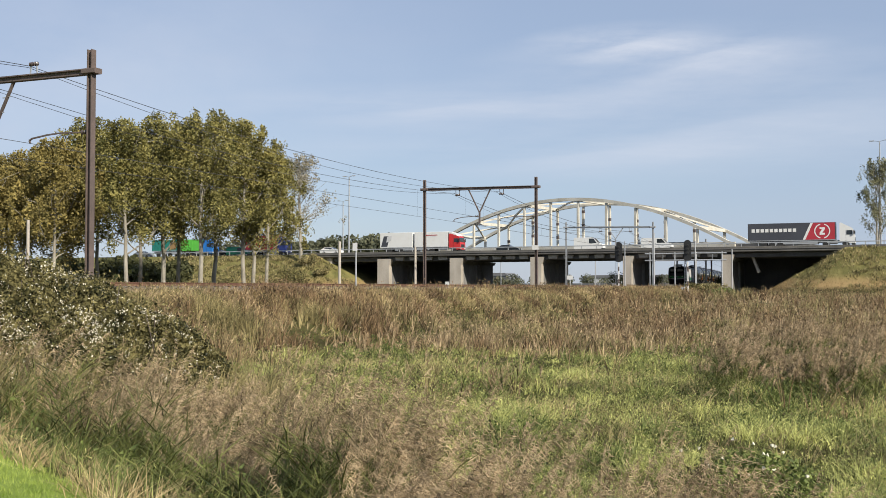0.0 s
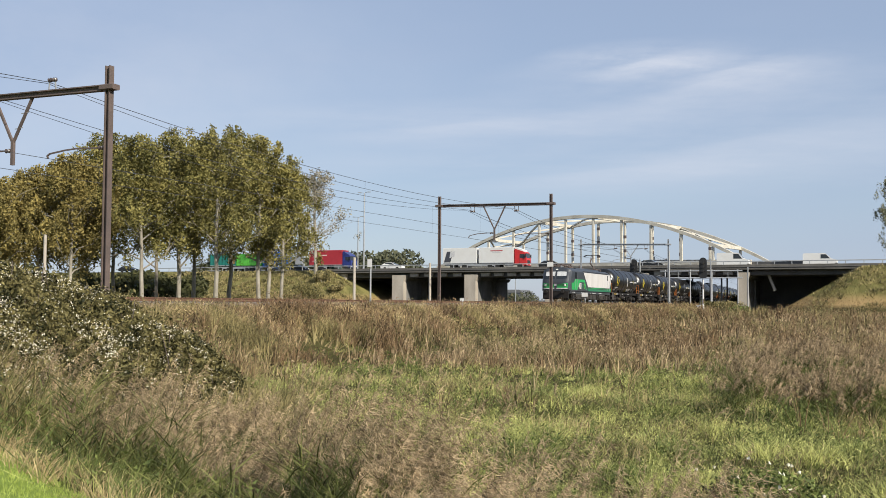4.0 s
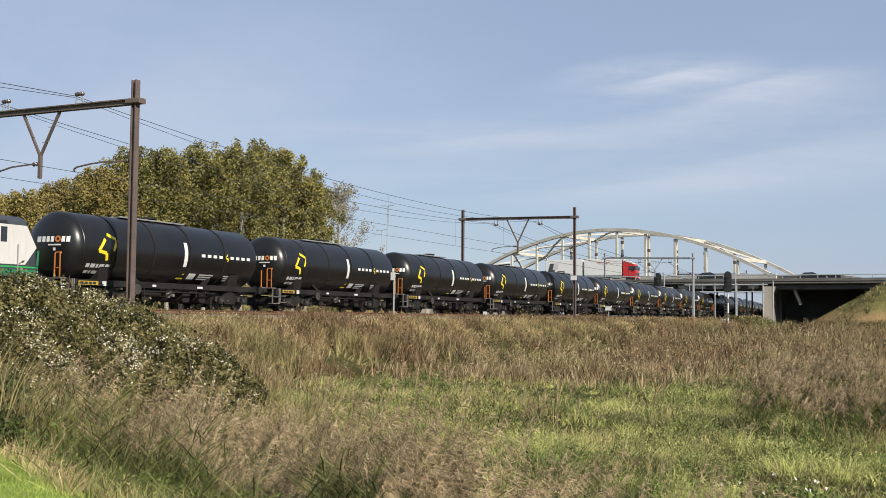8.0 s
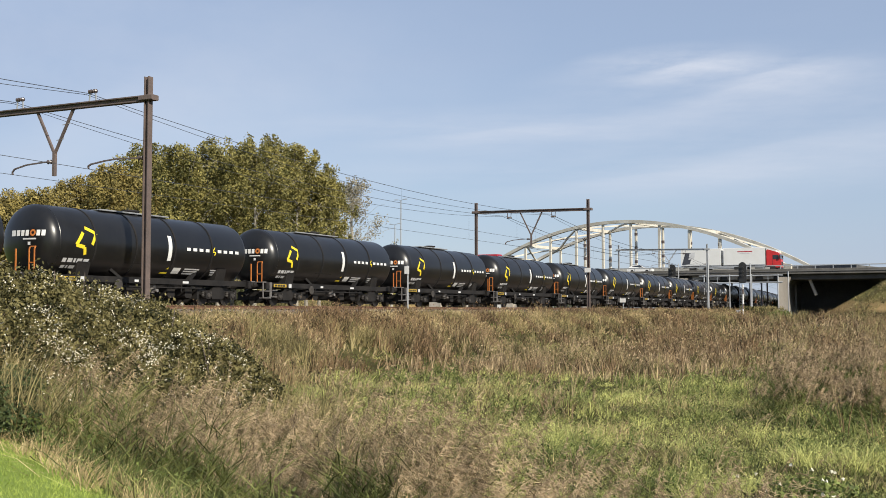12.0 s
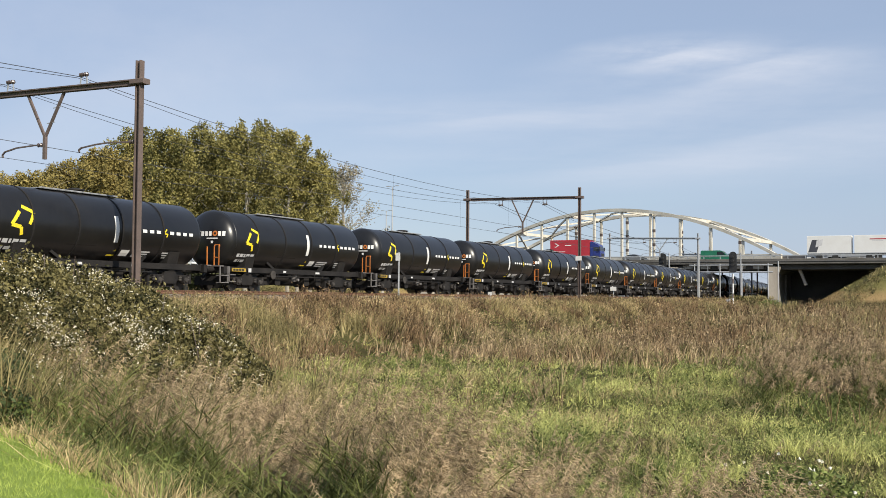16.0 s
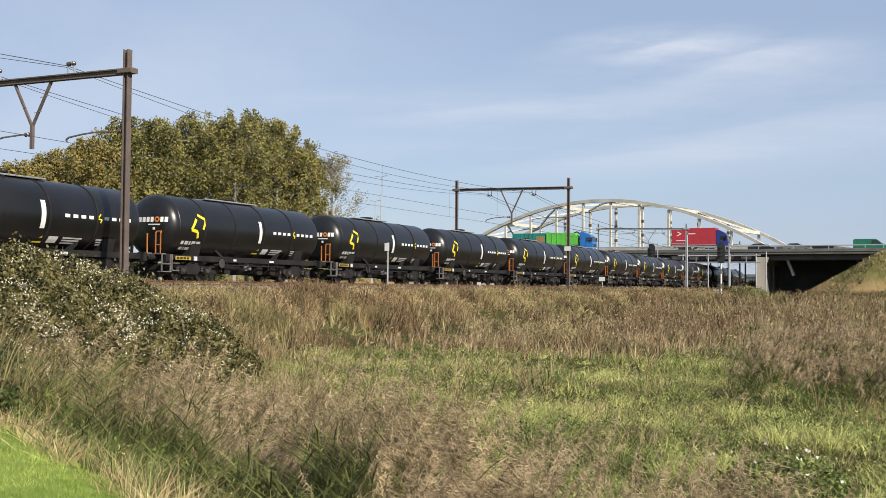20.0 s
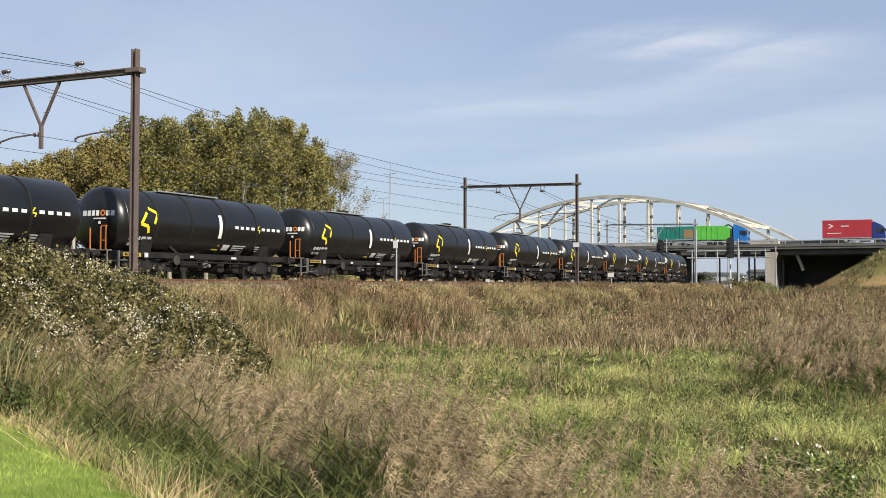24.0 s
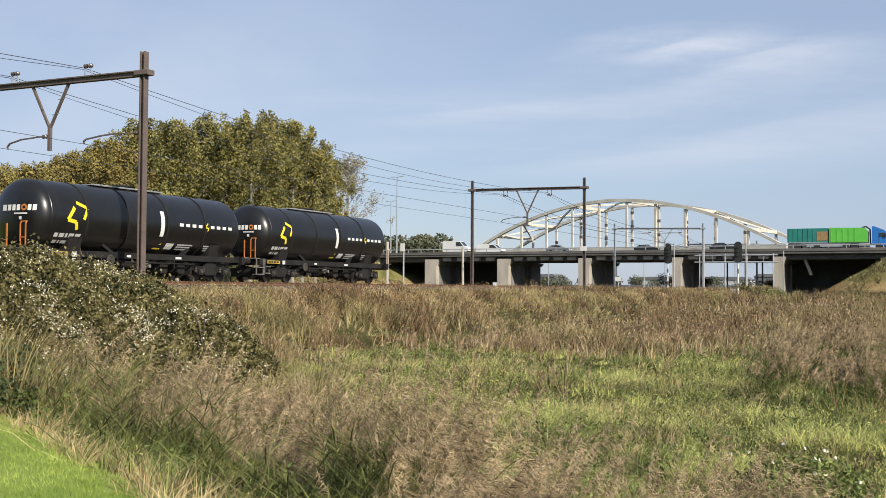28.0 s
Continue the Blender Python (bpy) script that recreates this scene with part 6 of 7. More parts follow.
def bramble():
    """A bush as a bumpy sloping mass: leaves just under its skin, seed heads on it."""
    def skin(az, r):
        x, y = r * np.sin(az), r * np.cos(az)
        g = ground_z(x, y)
        crest = np.interp(az, (0.40, 0.72, 0.768, 0.814, 0.866, 0.916, 0.957, 0.995), (0.50, 0.42, 0.36, 0.10, -0.28, -0.92, -1.75, -2.9))
        rise = np.clip((r - 17.6 - 1.2 * patch(az * 20, r, 1.5, 2.0)) / 4.4, 0, 1) ** 0.7
        fall = 1 - 0.5 * smooth01(23, 26, r)
        z = g + np.maximum(crest - g, 0) * rise * fall
        return x, y, np.maximum(g, z + 0.55 * (patch(x, y, 0.9, 8.0) - 0.55) * rise * smooth01(0.0, 0.8, crest - g)), g
    b = thing("bramble_bush", "large tangled bramble bush dotted with cream seed heads", "bush")
    n = 125000
    az, r = rnd(n, 0.50, 0.985), rnd(n, 17.6, 24.5)
    x, y, z, g = skin(az, r)
    k = z - g > 0.25
    x, y, z, g = x[k], y[k], z[k], g[k]
    c = np.stack([x, y, np.maximum(g + 0.05, z - 0.55 * rng.random(len(x)) ** 1.4 + 0.30 * rng.random(len(x)) ** 12)], 1)
    v, q, _ = leaves((0, 0, 0), (1, 1, 1), len(c), 0.042, M_BRAMBLE)
    v = v.reshape(-1, 4, 3)
    v = (v - v.mean(1)[:, None, :] + c[:, None, :]).reshape(-1, 3)
    tagged(bulk("leaf_mass", v, q, np.zeros((0, 3), int), M_BRAMBLE, b), kind="stuff")
    n = 17000
    az, r = rnd(n, 0.50, 0.955), rnd(n, 17.8, 23.0)
    x, y, z, g = skin(az, r)
    k = (z - g > 0.4) & (rng.random(n) < 0.07 + 0.55 * smooth01(0.50, 0.72, patch(x, y, 0.8, 4.0)) * (1 - smooth01(0.87, 0.95, az)))
    c = np.repeat(np.stack([x[k], y[k], z[k] + 0.02], 1), 3, 0)
    c = c + rng.normal(size=c.shape) * 0.025
    v, q, _ = leaves((0, 0, 0), (1, 1, 1), len(c), 0.021, M_SEED)
    v = v.reshape(-1, 4, 3)
    v = (v - v.mean(1)[:, None, :] + c[:, None, :]).reshape(-1, 3)
    tagged(bulk("seed_head", v, q, np.zeros((0, 3), int), M_SEED, b), "cream seed heads", kind="stuff")
    stem = Mesh()
    for j in range(70):
        az, r = rng.uniform(0.50, 0.93), rng.uniform(18, 23)
        x, y, z, g = [float(v) for v in skin(az, r)]
        a = rng.uniform(0, 6.28)
        limb(stem, (x, y, g), (x + math.cos(a) * 0.7, y + math.sin(a) * 0.7, z + rng.uniform(-0.3, 0.12)), 0.02, 0.006, 4, 4, 0.08)
    tagged(part("cane", stem, M_RUST, b), kind="stuff")
    # dark ivy mound and faded docks at its foot
    iv = thing("ivy_mound", "low mound of dark green ivy at the foot of the bramble", "bush")
    V, Q, o = [], [], 0
    for j in range(60):
        az, r = rng.uniform(0.58, 0.738), rng.uniform(15.6, 17.8)
        x, y = r * math.sin(az), r * math.cos(az)
        g = float(ground_z(x, y))
        v, q, _ = leaves((x, y, g + (-1.15 - g) * rng.uniform(0.2, 0.85)), (0.38, 0.38, 0.26), 320, 0.04, M_IVY, 0.3)
        V.append(v)
        Q.append(q + o)
        o += len(v)
    tagged(bulk("leaf_mass", np.concatenate(V), np.concatenate(Q), np.zeros((0, 3), int), M_IVY, iv), kind="stuff")
    n = 420
    az, r = rnd(n, 0.70, 0.90), rnd(n, 15.8, 18.2)
    x, y = r * np.sin(az), r * np.cos(az)
    k = patch(x, y, 0.9, 12.0) > 0.42
    x, y, r = x[k], y[k], r[k]
    az, r2 = rnd(520, 0.86, 1.01), rnd(520, 18.0, 24.5)
    x, y, r = np.concatenate([x, r2 * np.sin(az)]), np.concatenate([y, r2 * np.cos(az)]), np.concatenate([r, r2])
    stuff("docks", [tufts(x, y, r, 16, 0.12, rnd(len(x), 0.7, 1.5), 0.010, 0.7, 0.1, 0.0005)], M_FADED, "tall faded docks and grass before the bramble", "dry plants")


bramble()


# ---- beside the railway ----
def signal(x, y, top, label):
    """Colour-light signal: a tall rounded black board with hoods on a white banded post."""
    s = thing("railway_signal", label, "signal", pose(x, y, 0), "railway signals")
    z0 = float(ground_z(x, y))
    n = 7
    for i in range(n):
        a, b = z0 - 0.1 + (3.4 - z0) * i / n, z0 - 0.1 + (3.4 - z0) * (i + 1) / n
        part("post_band", Mesh().lathe([(a, 0.10), (b, 0.10)], 12, "z"), M_RUST if i in (2, 5) else M_WHITE, s, "dark painted band" if i in (2, 5) else "white painted band", smooth=True)
    prof = []
    w, h0, h1 = 0.52, top - 2.9, top
    for i in range(13):
        t = math.pi * i / 12
        prof.append((w * math.cos(t), h1 - w + w * math.sin(t)))
    for i in range(13):
        t = math.pi + math.pi * i / 12
        prof.append((w * math.cos(t), h0 + w * 0.5 + w * 0.5 * math.sin(t)))
    part("board", Mesh().prism(prof, -0.06, 0.06, "x"), M_BLACK, s, "black rounded background board")
    for z in (h1 - 0.75, h1 - 1.3, h1 - 1.85):
        part("hood", Mesh().lathe([(-0.45, 0.17), (-0.06, 0.17)], 14, "x", (0, 0, z)), M_BLACK, s, smooth=True)
    lad = Mesh()
    for yy in (0.18, 0.5):
        lad.bar((0.35, yy, z0), (0.35, yy, top - 0.9), 0.05)
    for i in range(12):
        lad.bar((0.35, 0.18, z0 + 0.4 + i * 0.4), (0.35, 0.5, z0 + 0.4 + i * 0.4), 0.035)
    part("ladder", lad, M_GALV, s)
    part("cabinet", Mesh().box(-0.25, 0.25, 0.4, 0.9, z0, z0 + 1.1, 0.04, "z"), M_GALV, s)


signal(150, 28.4, 6.35, "black-faced railway signal on a white banded post")
signal(151, 38.4, 6.30, "black-faced railway signal between the tracks")


def post(x, y, top, r, label, plate=None, name="steel_post", material=None):
    z = float(ground_z(x, y))
    p = thing(name, label, "post", pose(x, y, z))
    part("shaft", Mesh().lathe([(-0.3, r), (top - z, r * 0.9), (top - z + 0.02, r * 0.5)], 10, "z"), material or M_GALV, p, smooth=True)
    part("foot", Mesh().box(-r * 2.2, r * 2.2, -r * 2.2, r * 2.2, -0.3, 0.12, 0.03, "z"), M_CONCRETE, p)
    if plate:
        w, h0, h1 = plate
        part("plate", Mesh().box(-0.14, -0.11, -w / 2, w / 2, h0 - z, h1 - z, 0.01), M_WHITE, p, "white plate")
    return p


post(57.07, 30.6, 2.44, 0.055, "white distance post with a small plate at the track", (0.30, 1.95, 2.42), "distance_post")
post(78.26, 43.5, 3.57, 0.13, "pale grey concrete post beyond the tracks", None, "concrete_post", M_CONCRETE)
post(94.19, 44.0, 3.71, 0.13, "pale grey concrete post with stays beyond the tracks", None, "concrete_post", M_CONCRETE)
post(46.46, 46.0, 3.59, 0.10, "pale grey post before the grove", None, "concrete_post", M_CONCRETE)
post(104.3, 31.5, 0.9, 0.04, "low marker post with a white board at the track", (0.62, 0.55, 0.95), "marker_post")
post(72.0, 31.0, 0.15, 0.04, "low marker post with a small white board", (0.3, -0.05, 0.18), "marker_post")
post(165.0, 40.96, 6.96, 0.09, "slim galvanised line post", None)
post(150.6, 33.2, 7.4, 0.11, "galvanised line post beside a portal", None)
post(168.0, 30.63, 6.94, 0.10, "galvanised line post beside a signal", None)
post(176.9, 26.4, 5.9, 0.11, "galvanised down pipe post at a pier", None)


for py in (31.0, 34.2, 37.3, 40.6):
    post(204.0, py, 5.2, 0.16, "dark steel mast seen through the viaduct", None, "steel_mast", M_RUST)


def pipe_frame():
    g = thing("pipe_bridge", "galvanised pipe frame carrying two pipes beside the viaduct", "pipe bridge", pose(172, 0, 0))
    for z in (5.18, 4.10):
        part("pipe", Mesh().lathe([(26.5, 0.11), (39.4, 0.11)], 12, "y", (0, 0, z)), M_GALV, g, "pale pipe", smooth=True)
    for y in (27.2, 31.2, 34.6, 38.6):
        part("post", Mesh().lathe([(float(ground_z(172, y)) - 0.2, 0.10), (5.4, 0.10)], 10, "z", (0, y, 0)), M_GALV, g, smooth=True)
    for y in (28.7, 33.0, 36.5):
        part("strut", Mesh().bar((0, y, 4.1), (0, y, 5.18), 0.08), M_GALV, g)


pipe_frame()


def lamp_mast(x, y, h):
    z = float(ground_z(x, y)) if not (V_X0 < x < V_X1 and V_YR < y < V_YL) else ROAD_Z
    m = thing("lamp_mast", "tall slim pale grey motorway lamp mast with two arms", "street lamp", pose(x, y, z), "motorway lamp masts")
    part("mast", Mesh().lathe([(-0.2, 0.17), (h, 0.10)], 10, "z"), M_GALV, m, smooth=True)
    for s in (-1, 1):
        part("arm", Mesh().bar((0, 0, h - 0.05), (s * 0.3, s * 0.9, h + 0.12), 0.07), M_GALV, m)
        part("lantern", Mesh().box(s * 0.3 - 0.15, s * 0.3 + 0.15, s * 1.25 - 0.4, s * 1.25 + 0.4, h + 0.06, h + 0.2, 0.03), M_GALV, m)


lamp_mast(196.5, 107.0, 16.8)
lamp_mast(196.8, 4.6, 18.6)
lamp_mast(232, 128, 15.0)


def road_sign():
    g = thing("road_sign", "blue motorway direction sign on a gantry", "road sign", pose(198, 128, 5.9))
    for y in (-5.5, 6.5):
        part("leg", Mesh().bar((0, y, -0.2), (0, y, 5.4), 0.3), M_GALV, g)
    part("truss", Mesh().box(-0.2, 0.2, -5.5, 6.5, 4.9, 5.4), M_GALV, g)
    for y, w in ((-1.4, 2.6), (1.9, 2.8)):
        pn = part("panel", Mesh().box(-0.36, -0.22, y - w / 2, y + w / 2, 2.5, 6.0, 0.03), M_SIGNBLUE, g, "blue panel")
        for j in range(3):
            part("text_bar", Mesh().box(-0.375, -0.362, y - w * 0.38, y + w * (0.1 + 0.1 * j), 3.2 + j * 0.9, 3.5 + j * 0.9), M_WHITE, pn)
    part("panel", Mesh().box(-0.36, -0.22, -5.4, -3.6, 2.3, 4.4, 0.03), M_GALV, g, "grey back of a panel")


road_sign()


def shrub(x, y, r, h, material, label, n=900, size=0.09, shell=0.2):
    z = float(ground_z(x, y))
    b = thing("shrub", label, "shrub", pose(x, y, z))
    V, Q, o = [], [], 0
    wood = Mesh()
    for i in range(7):
        a = rng.uniform(0, 6.28)
        c = (math.cos(a) * r * 0.55, math.sin(a) * r * 0.55, h * rng.uniform(0.3, 0.75))
        limb(wood, (0, 0, -0.1), c, 0.012 * h, 0.005, 4, 3)
        v, q, _ = leaves(c, (r * 0.55, r * 0.55, h * 0.3), n // 7, size, material, shell)
        V.append(v)
        Q.append(q + o)
        o += len(v)
    part("stem", wood, M_BARK, b)
    bulk("leaf_mass", np.concatenate(V), np.concatenate(Q), np.zeros((0, 3), int), material, b)


shrub(165, 27.4, 2.6, 2.2, M_FADED, "olive scrub before a pier", 1800, 0.13)
shrub(163, 29.6, 2.2, 1.6, M_BRAMBLE, "low scrub before the viaduct", 1500, 0.13)
shrub(160, 25.4, 2.0, 1.5, M_RANK, "low scrub before the viaduct", 1300, 0.13)
shrub(208, 52.5, 2.6, 4.0, M_LEAF_DARK, "scrub seen through the viaduct", 1500, 0.14)
shrub(214, 47.5, 2.2, 3.4, M_LEAF_DARK, "scrub seen through the viaduct", 1500, 0.14)
shrub(210, 34.5, 3.2, 3.0, M_LEAF_DARK, "scrub seen through the viaduct", 1500, 0.14)
shrub(84.5, 51.5, 1.8, 2.8, M_BRAMBLE, "dense shrub at the foot of a poplar", 1600, 0.09)
shrub(158, 112, 3.2, 2.6, M_BRAMBLE, "bush on the grassy road bank", 1500, 0.16)
shrub(166, 106, 2.6, 2.0, M_BRAMBLE, "bush on the grassy road bank", 1500, 0.16)
for bx, by, br, bh in ((173.5, 103.2, 1.8, 2.2), (172, 99.5, 1.5, 1.3), (166.5, 101.0, 1.6, 1.2)):
    shrub(bx, by, br, bh, M_FADED if bx > 170 else M_SCRUB, "scrubby olive bush on the grassy road bank", 1300, 0.15)
shrub(9.1, 11.4, 0.75, 1.15, M_LEAF_DARK, "small dark leafy shrub at the lawn's edge", 5000, 0.035)


def bindweed():
    """Low leafy plant with white funnel flowers among the reeds."""
    x, y = 13.0, 1.75
    z = float(ground_z(x, y)) + 0.24
    b = thing("bindweed", "leafy bindweed with white flowers over dark green grass", "plant", pose(x, y, z))
    v, q, t = leaves((0, 0, 0.25), (0.55, 0.85, 0.40), 2600, 0.034, M_BRAMBLE, 0.4)
    bulk("leaf_mass", v, q, t, M_RANK, b)
    f = None
    for i in range(16):
        a, r = rng.uniform(0, 6.28), rng.uniform(0.1, 0.85)
        m = pose(-0.25 + math.cos(a) * r * 0.5, math.sin(a) * r, 0.55 + rng.uniform(-0.15, 0.22), rng.uniform(30, 80), rng.uniform(-40, 40), rng.uniform(0, 360))
        if f is None:
            f = part("flower", Mesh().lathe([(0.0, 0.004), (0.014, 0.008), (0.026, 0.019), (0.029, 0.023), (0.026, 0.018)], 10, "z"), M_FLOWER, b, "white funnel flower", smooth=True)
            f.matrix_basis = m
        else:
            again(f, m)


bindweed()


def far_things():
    """Low buildings and poles far beyond the viaduct."""
    for x, y, w, h, mt, lb in ((520, 210, 40, 7, M_ROOFGREY, "far low grey shed"), (560, 130, 60, 6, M_SHADE, "far long pale shed"), (600, 90, 30, 8, M_ROOFGREY, "far low grey shed"), (540, 300, 50, 8, M_SHADE, "far long pale shed")):
        g = thing("shed", lb, "building", pose(x, y, -1.2))
        part("wall", Mesh().box(0, 14, -w / 2, w / 2, 0, h), mt, g)
        part("roof", Mesh().prism([(-w / 2 - 0.5, h), (w / 2 + 0.5, h), (w / 2 * 0.9, h + 1.6), (-w / 2 * 0.9, h + 1.6)], -0.5, 14.5, "x"), M_ROOFGREY, g)
        for k in range(6):
            part("window", Mesh().box(-0.06, 0.05, -w / 2 + w * (k + 0.25) / 6, -w / 2 + w * (k + 0.75) / 6, 1.2, h * 0.5), M_GLASS, g)
    for x, y, h in ((300, 112, 9), (340, 105, 9), (320, 78, 9), (380, 92, 9), (420, 100, 10), (300, 70, 9), (290, 50, 8), (260, 72, 7), (262, 40, 8)):
        post(x, y, h, 0.13, "thin far line post", None, "line_post")
    # noise barrier, long and pale, behind the openings
    for i in range(14):
        y = 60 + i * 6
        g = thing("barrier_panel", "grey-blue panel of a far barrier", "barrier", pose(330, y, -1.1), "far barrier panels")
        part("panel", Mesh().box(-0.1, 0.1, 0.1, 5.9, 0, 2.2), M_ROOFGREY, g)
        part("post", Mesh().box(-0.15, 0.15, -0.12, 0.1, 0, 2.4), M_GALV, g)


far_things()


# ---- traffic on the viaduct ----
LANE = 183.5


def wheel_pair(parent, xs, r, half, w=0.28):
    tyre = None
    for x in xs:
        for s in (-1, 1):
            m = pose(x, s * (half - w / 2), r)
            if tyre is None:
                tyre = part("wheel", Mesh().lathe([(-w / 2, r * 0.6), (-w / 2, r * 0.94), (-w / 2 + 0.03, r), (w / 2 - 0.03, r), (w / 2, r * 0.94), (w / 2, r * 0.6)], 16, "y"), M_TYRE, parent, smooth=True)
                tyre.matrix_basis = m
                rim = part("rim", Mesh().lathe([(-w / 2 + 0.02, r * 0.15), (-w / 2 + 0.02, r * 0.58), (w / 2 - 0.02, r * 0.58), (w / 2 - 0.02, r * 0.15)], 12, "y"), M_GALV, tyre, smooth=True)
            else:
                o = again(tyre, m)
                r2 = new("rim", rim.data)
                r2.parent = o


def cab(parent, x0, paint, top=3.75, length=2.3):
    """Forward-control cab whose front stands at x0; x points ahead."""
    b = x0 - length
    prof = [(b, 0.95), (x0 - 0.05, 0.45), (x0, 1.2), (x0 - 0.04, 1.9), (x0 - 0.28, 2.85), (x0 - 0.55, 3.1), (b + 0.2, top), (b, top - 0.1)]
    c = part("cab", Mesh().prism(prof, -1.22, 1.22, "y"), paint, parent)
    part("windscreen", Mesh().poly([(x0 - 0.025, -1.1, 1.95), (x0 - 0.025, 1.1, 1.95), (x0 - 0.245, 1.1, 2.8), (x0 - 0.245, -1.1, 2.8)], [(0, 1, 2, 3)]), M_GLASS, c)
    for s in (-1, 1):
        part("side_window", Mesh().box(x0 - 1.25, x0 - 0.38, s * 1.235 - 0.008, s * 1.235 + 0.008, 1.95, 2.65), M_GLASS, c)
        part("mirror", Mesh().box(x0 - 0.2, x0 - 0.05, s * 1.42 - 0.1, s * 1.42 + 0.1, 2.0, 2.65, 0.03), M_BLACK, c)
        part("headlamp", Mesh().box(x0 - 0.04, x0 + 0.03, s * 0.95 - 0.18, s * 0.95 + 0.18, 0.7, 0.9), M_LAMP, c)
        part("door_line", Mesh().box(x0 - 1.35, x0 - 1.32, s * 1.222 - 0.006, s * 1.222 + 0.006, 0.9, 2.7), M_BLACK, c)
    part("grille", Mesh().box(x0 - 0.03, x0 + 0.012, -0.8, 0.8, 1.0, 1.55), M_BLACK, c)
    part("bumper", Mesh().box(x0 - 0.5, x0 + 0.02, -1.22, 1.22, 0.35, 0.62, 0.06, "y"), M_BLACK, c)
    part("fuel_tank", Mesh().lathe([(b - 1.9, 0.3), (b - 0.3, 0.3)], 12, "x", (0, -0.95, 0.75)), M_GALV, parent, smooth=True)
    return c


def chassis(parent, x0, x1):
    part("chassis", Mesh().box(x0, x1, -0.45, 0.45, 0.75, 1.1), M_UNDER, parent)
    for s in (-1, 1):
        part("side_guard", Mesh().box(x0 + 3.0, x1 - 5.0, s * 1.15 - 0.03, s * 1.15 + 0.03, 0.55, 0.8).box(x0 + 3.0, x1 - 5.0, s * 1.15 - 0.03, s * 1.15 + 0.03, 0.9, 1.0), M_GALV, parent)


def box_body(parent, x0, x1, z0, z1, mt, name="box_body", label=""):
    b = part(name, Mesh().box(x0, x1, -1.25, 1.25, z0, z1, 0.05), mt, parent, label)
    for s in (-1, 1):
        part("bottom_rail", Mesh().box(x0, x1, s * 1.26 - 0.012, s * 1.26 + 0.012, z0, z0 + 0.12), M_GALV, b)
    return b


def side_mark(parent, x0, x1, z0, z1, mt, label=""):
    part("mark", Mesh().box(x0, x1, 1.257, 1.268, z0, z1).box(x0, x1, -1.268, -1.257, z0, z1), mt, parent, label)


# vehicles point along +x from their front at 0 backwards to negative x; the side seen from the railway lies at -y
def lorry_white_red():
    v = thing("lorry", "white box lorry with red cab and trailer", "lorry")
    chassis(v, -16.4, -0.6)
    b = box_body(v, -9.3, -2.5, 1.05, 3.95, M_WHITE, label="white box body")
    side_mark(b, -7.0, -4.6, 3.25, 3.4, M_CRIMSON, "small red bar of lettering")
    side_mark(b, -6.6, -5.0, 3.0, 3.12, M_GREYTEXT)
    t = box_body(v, -16.5, -9.75, 1.05, 3.95, M_WHITE, "trailer_body", "white trailer body")
    part("mark", Mesh().prism([(-16.3, 1.3), (-15.0, 1.3), (-14.4, 3.3), (-15.7, 3.3)], -1.268, -1.257, "y"), M_SLATE, t, "slate grey slanting mark")
    part("mark", Mesh().prism([(-15.2, 2.1), (-14.2, 2.4), (-14.0, 3.4), (-15.0, 3.2)], -1.27, -1.269, "y"), M_GREYTEXT, t)
    c = cab(v, 0, M_RED, 3.6)
    part("wind_deflector", Mesh().prism([(-2.3, 3.3), (-0.6, 3.1), (-0.9, 3.45), (-2.3, 3.95)], -1.2, 1.2, "y"), M_WHITE, v, "white wind deflector")
    wheel_pair(v, (-1.3, -5.8, -7.1, -12.2, -14.6), 0.5, 1.23)
    return v


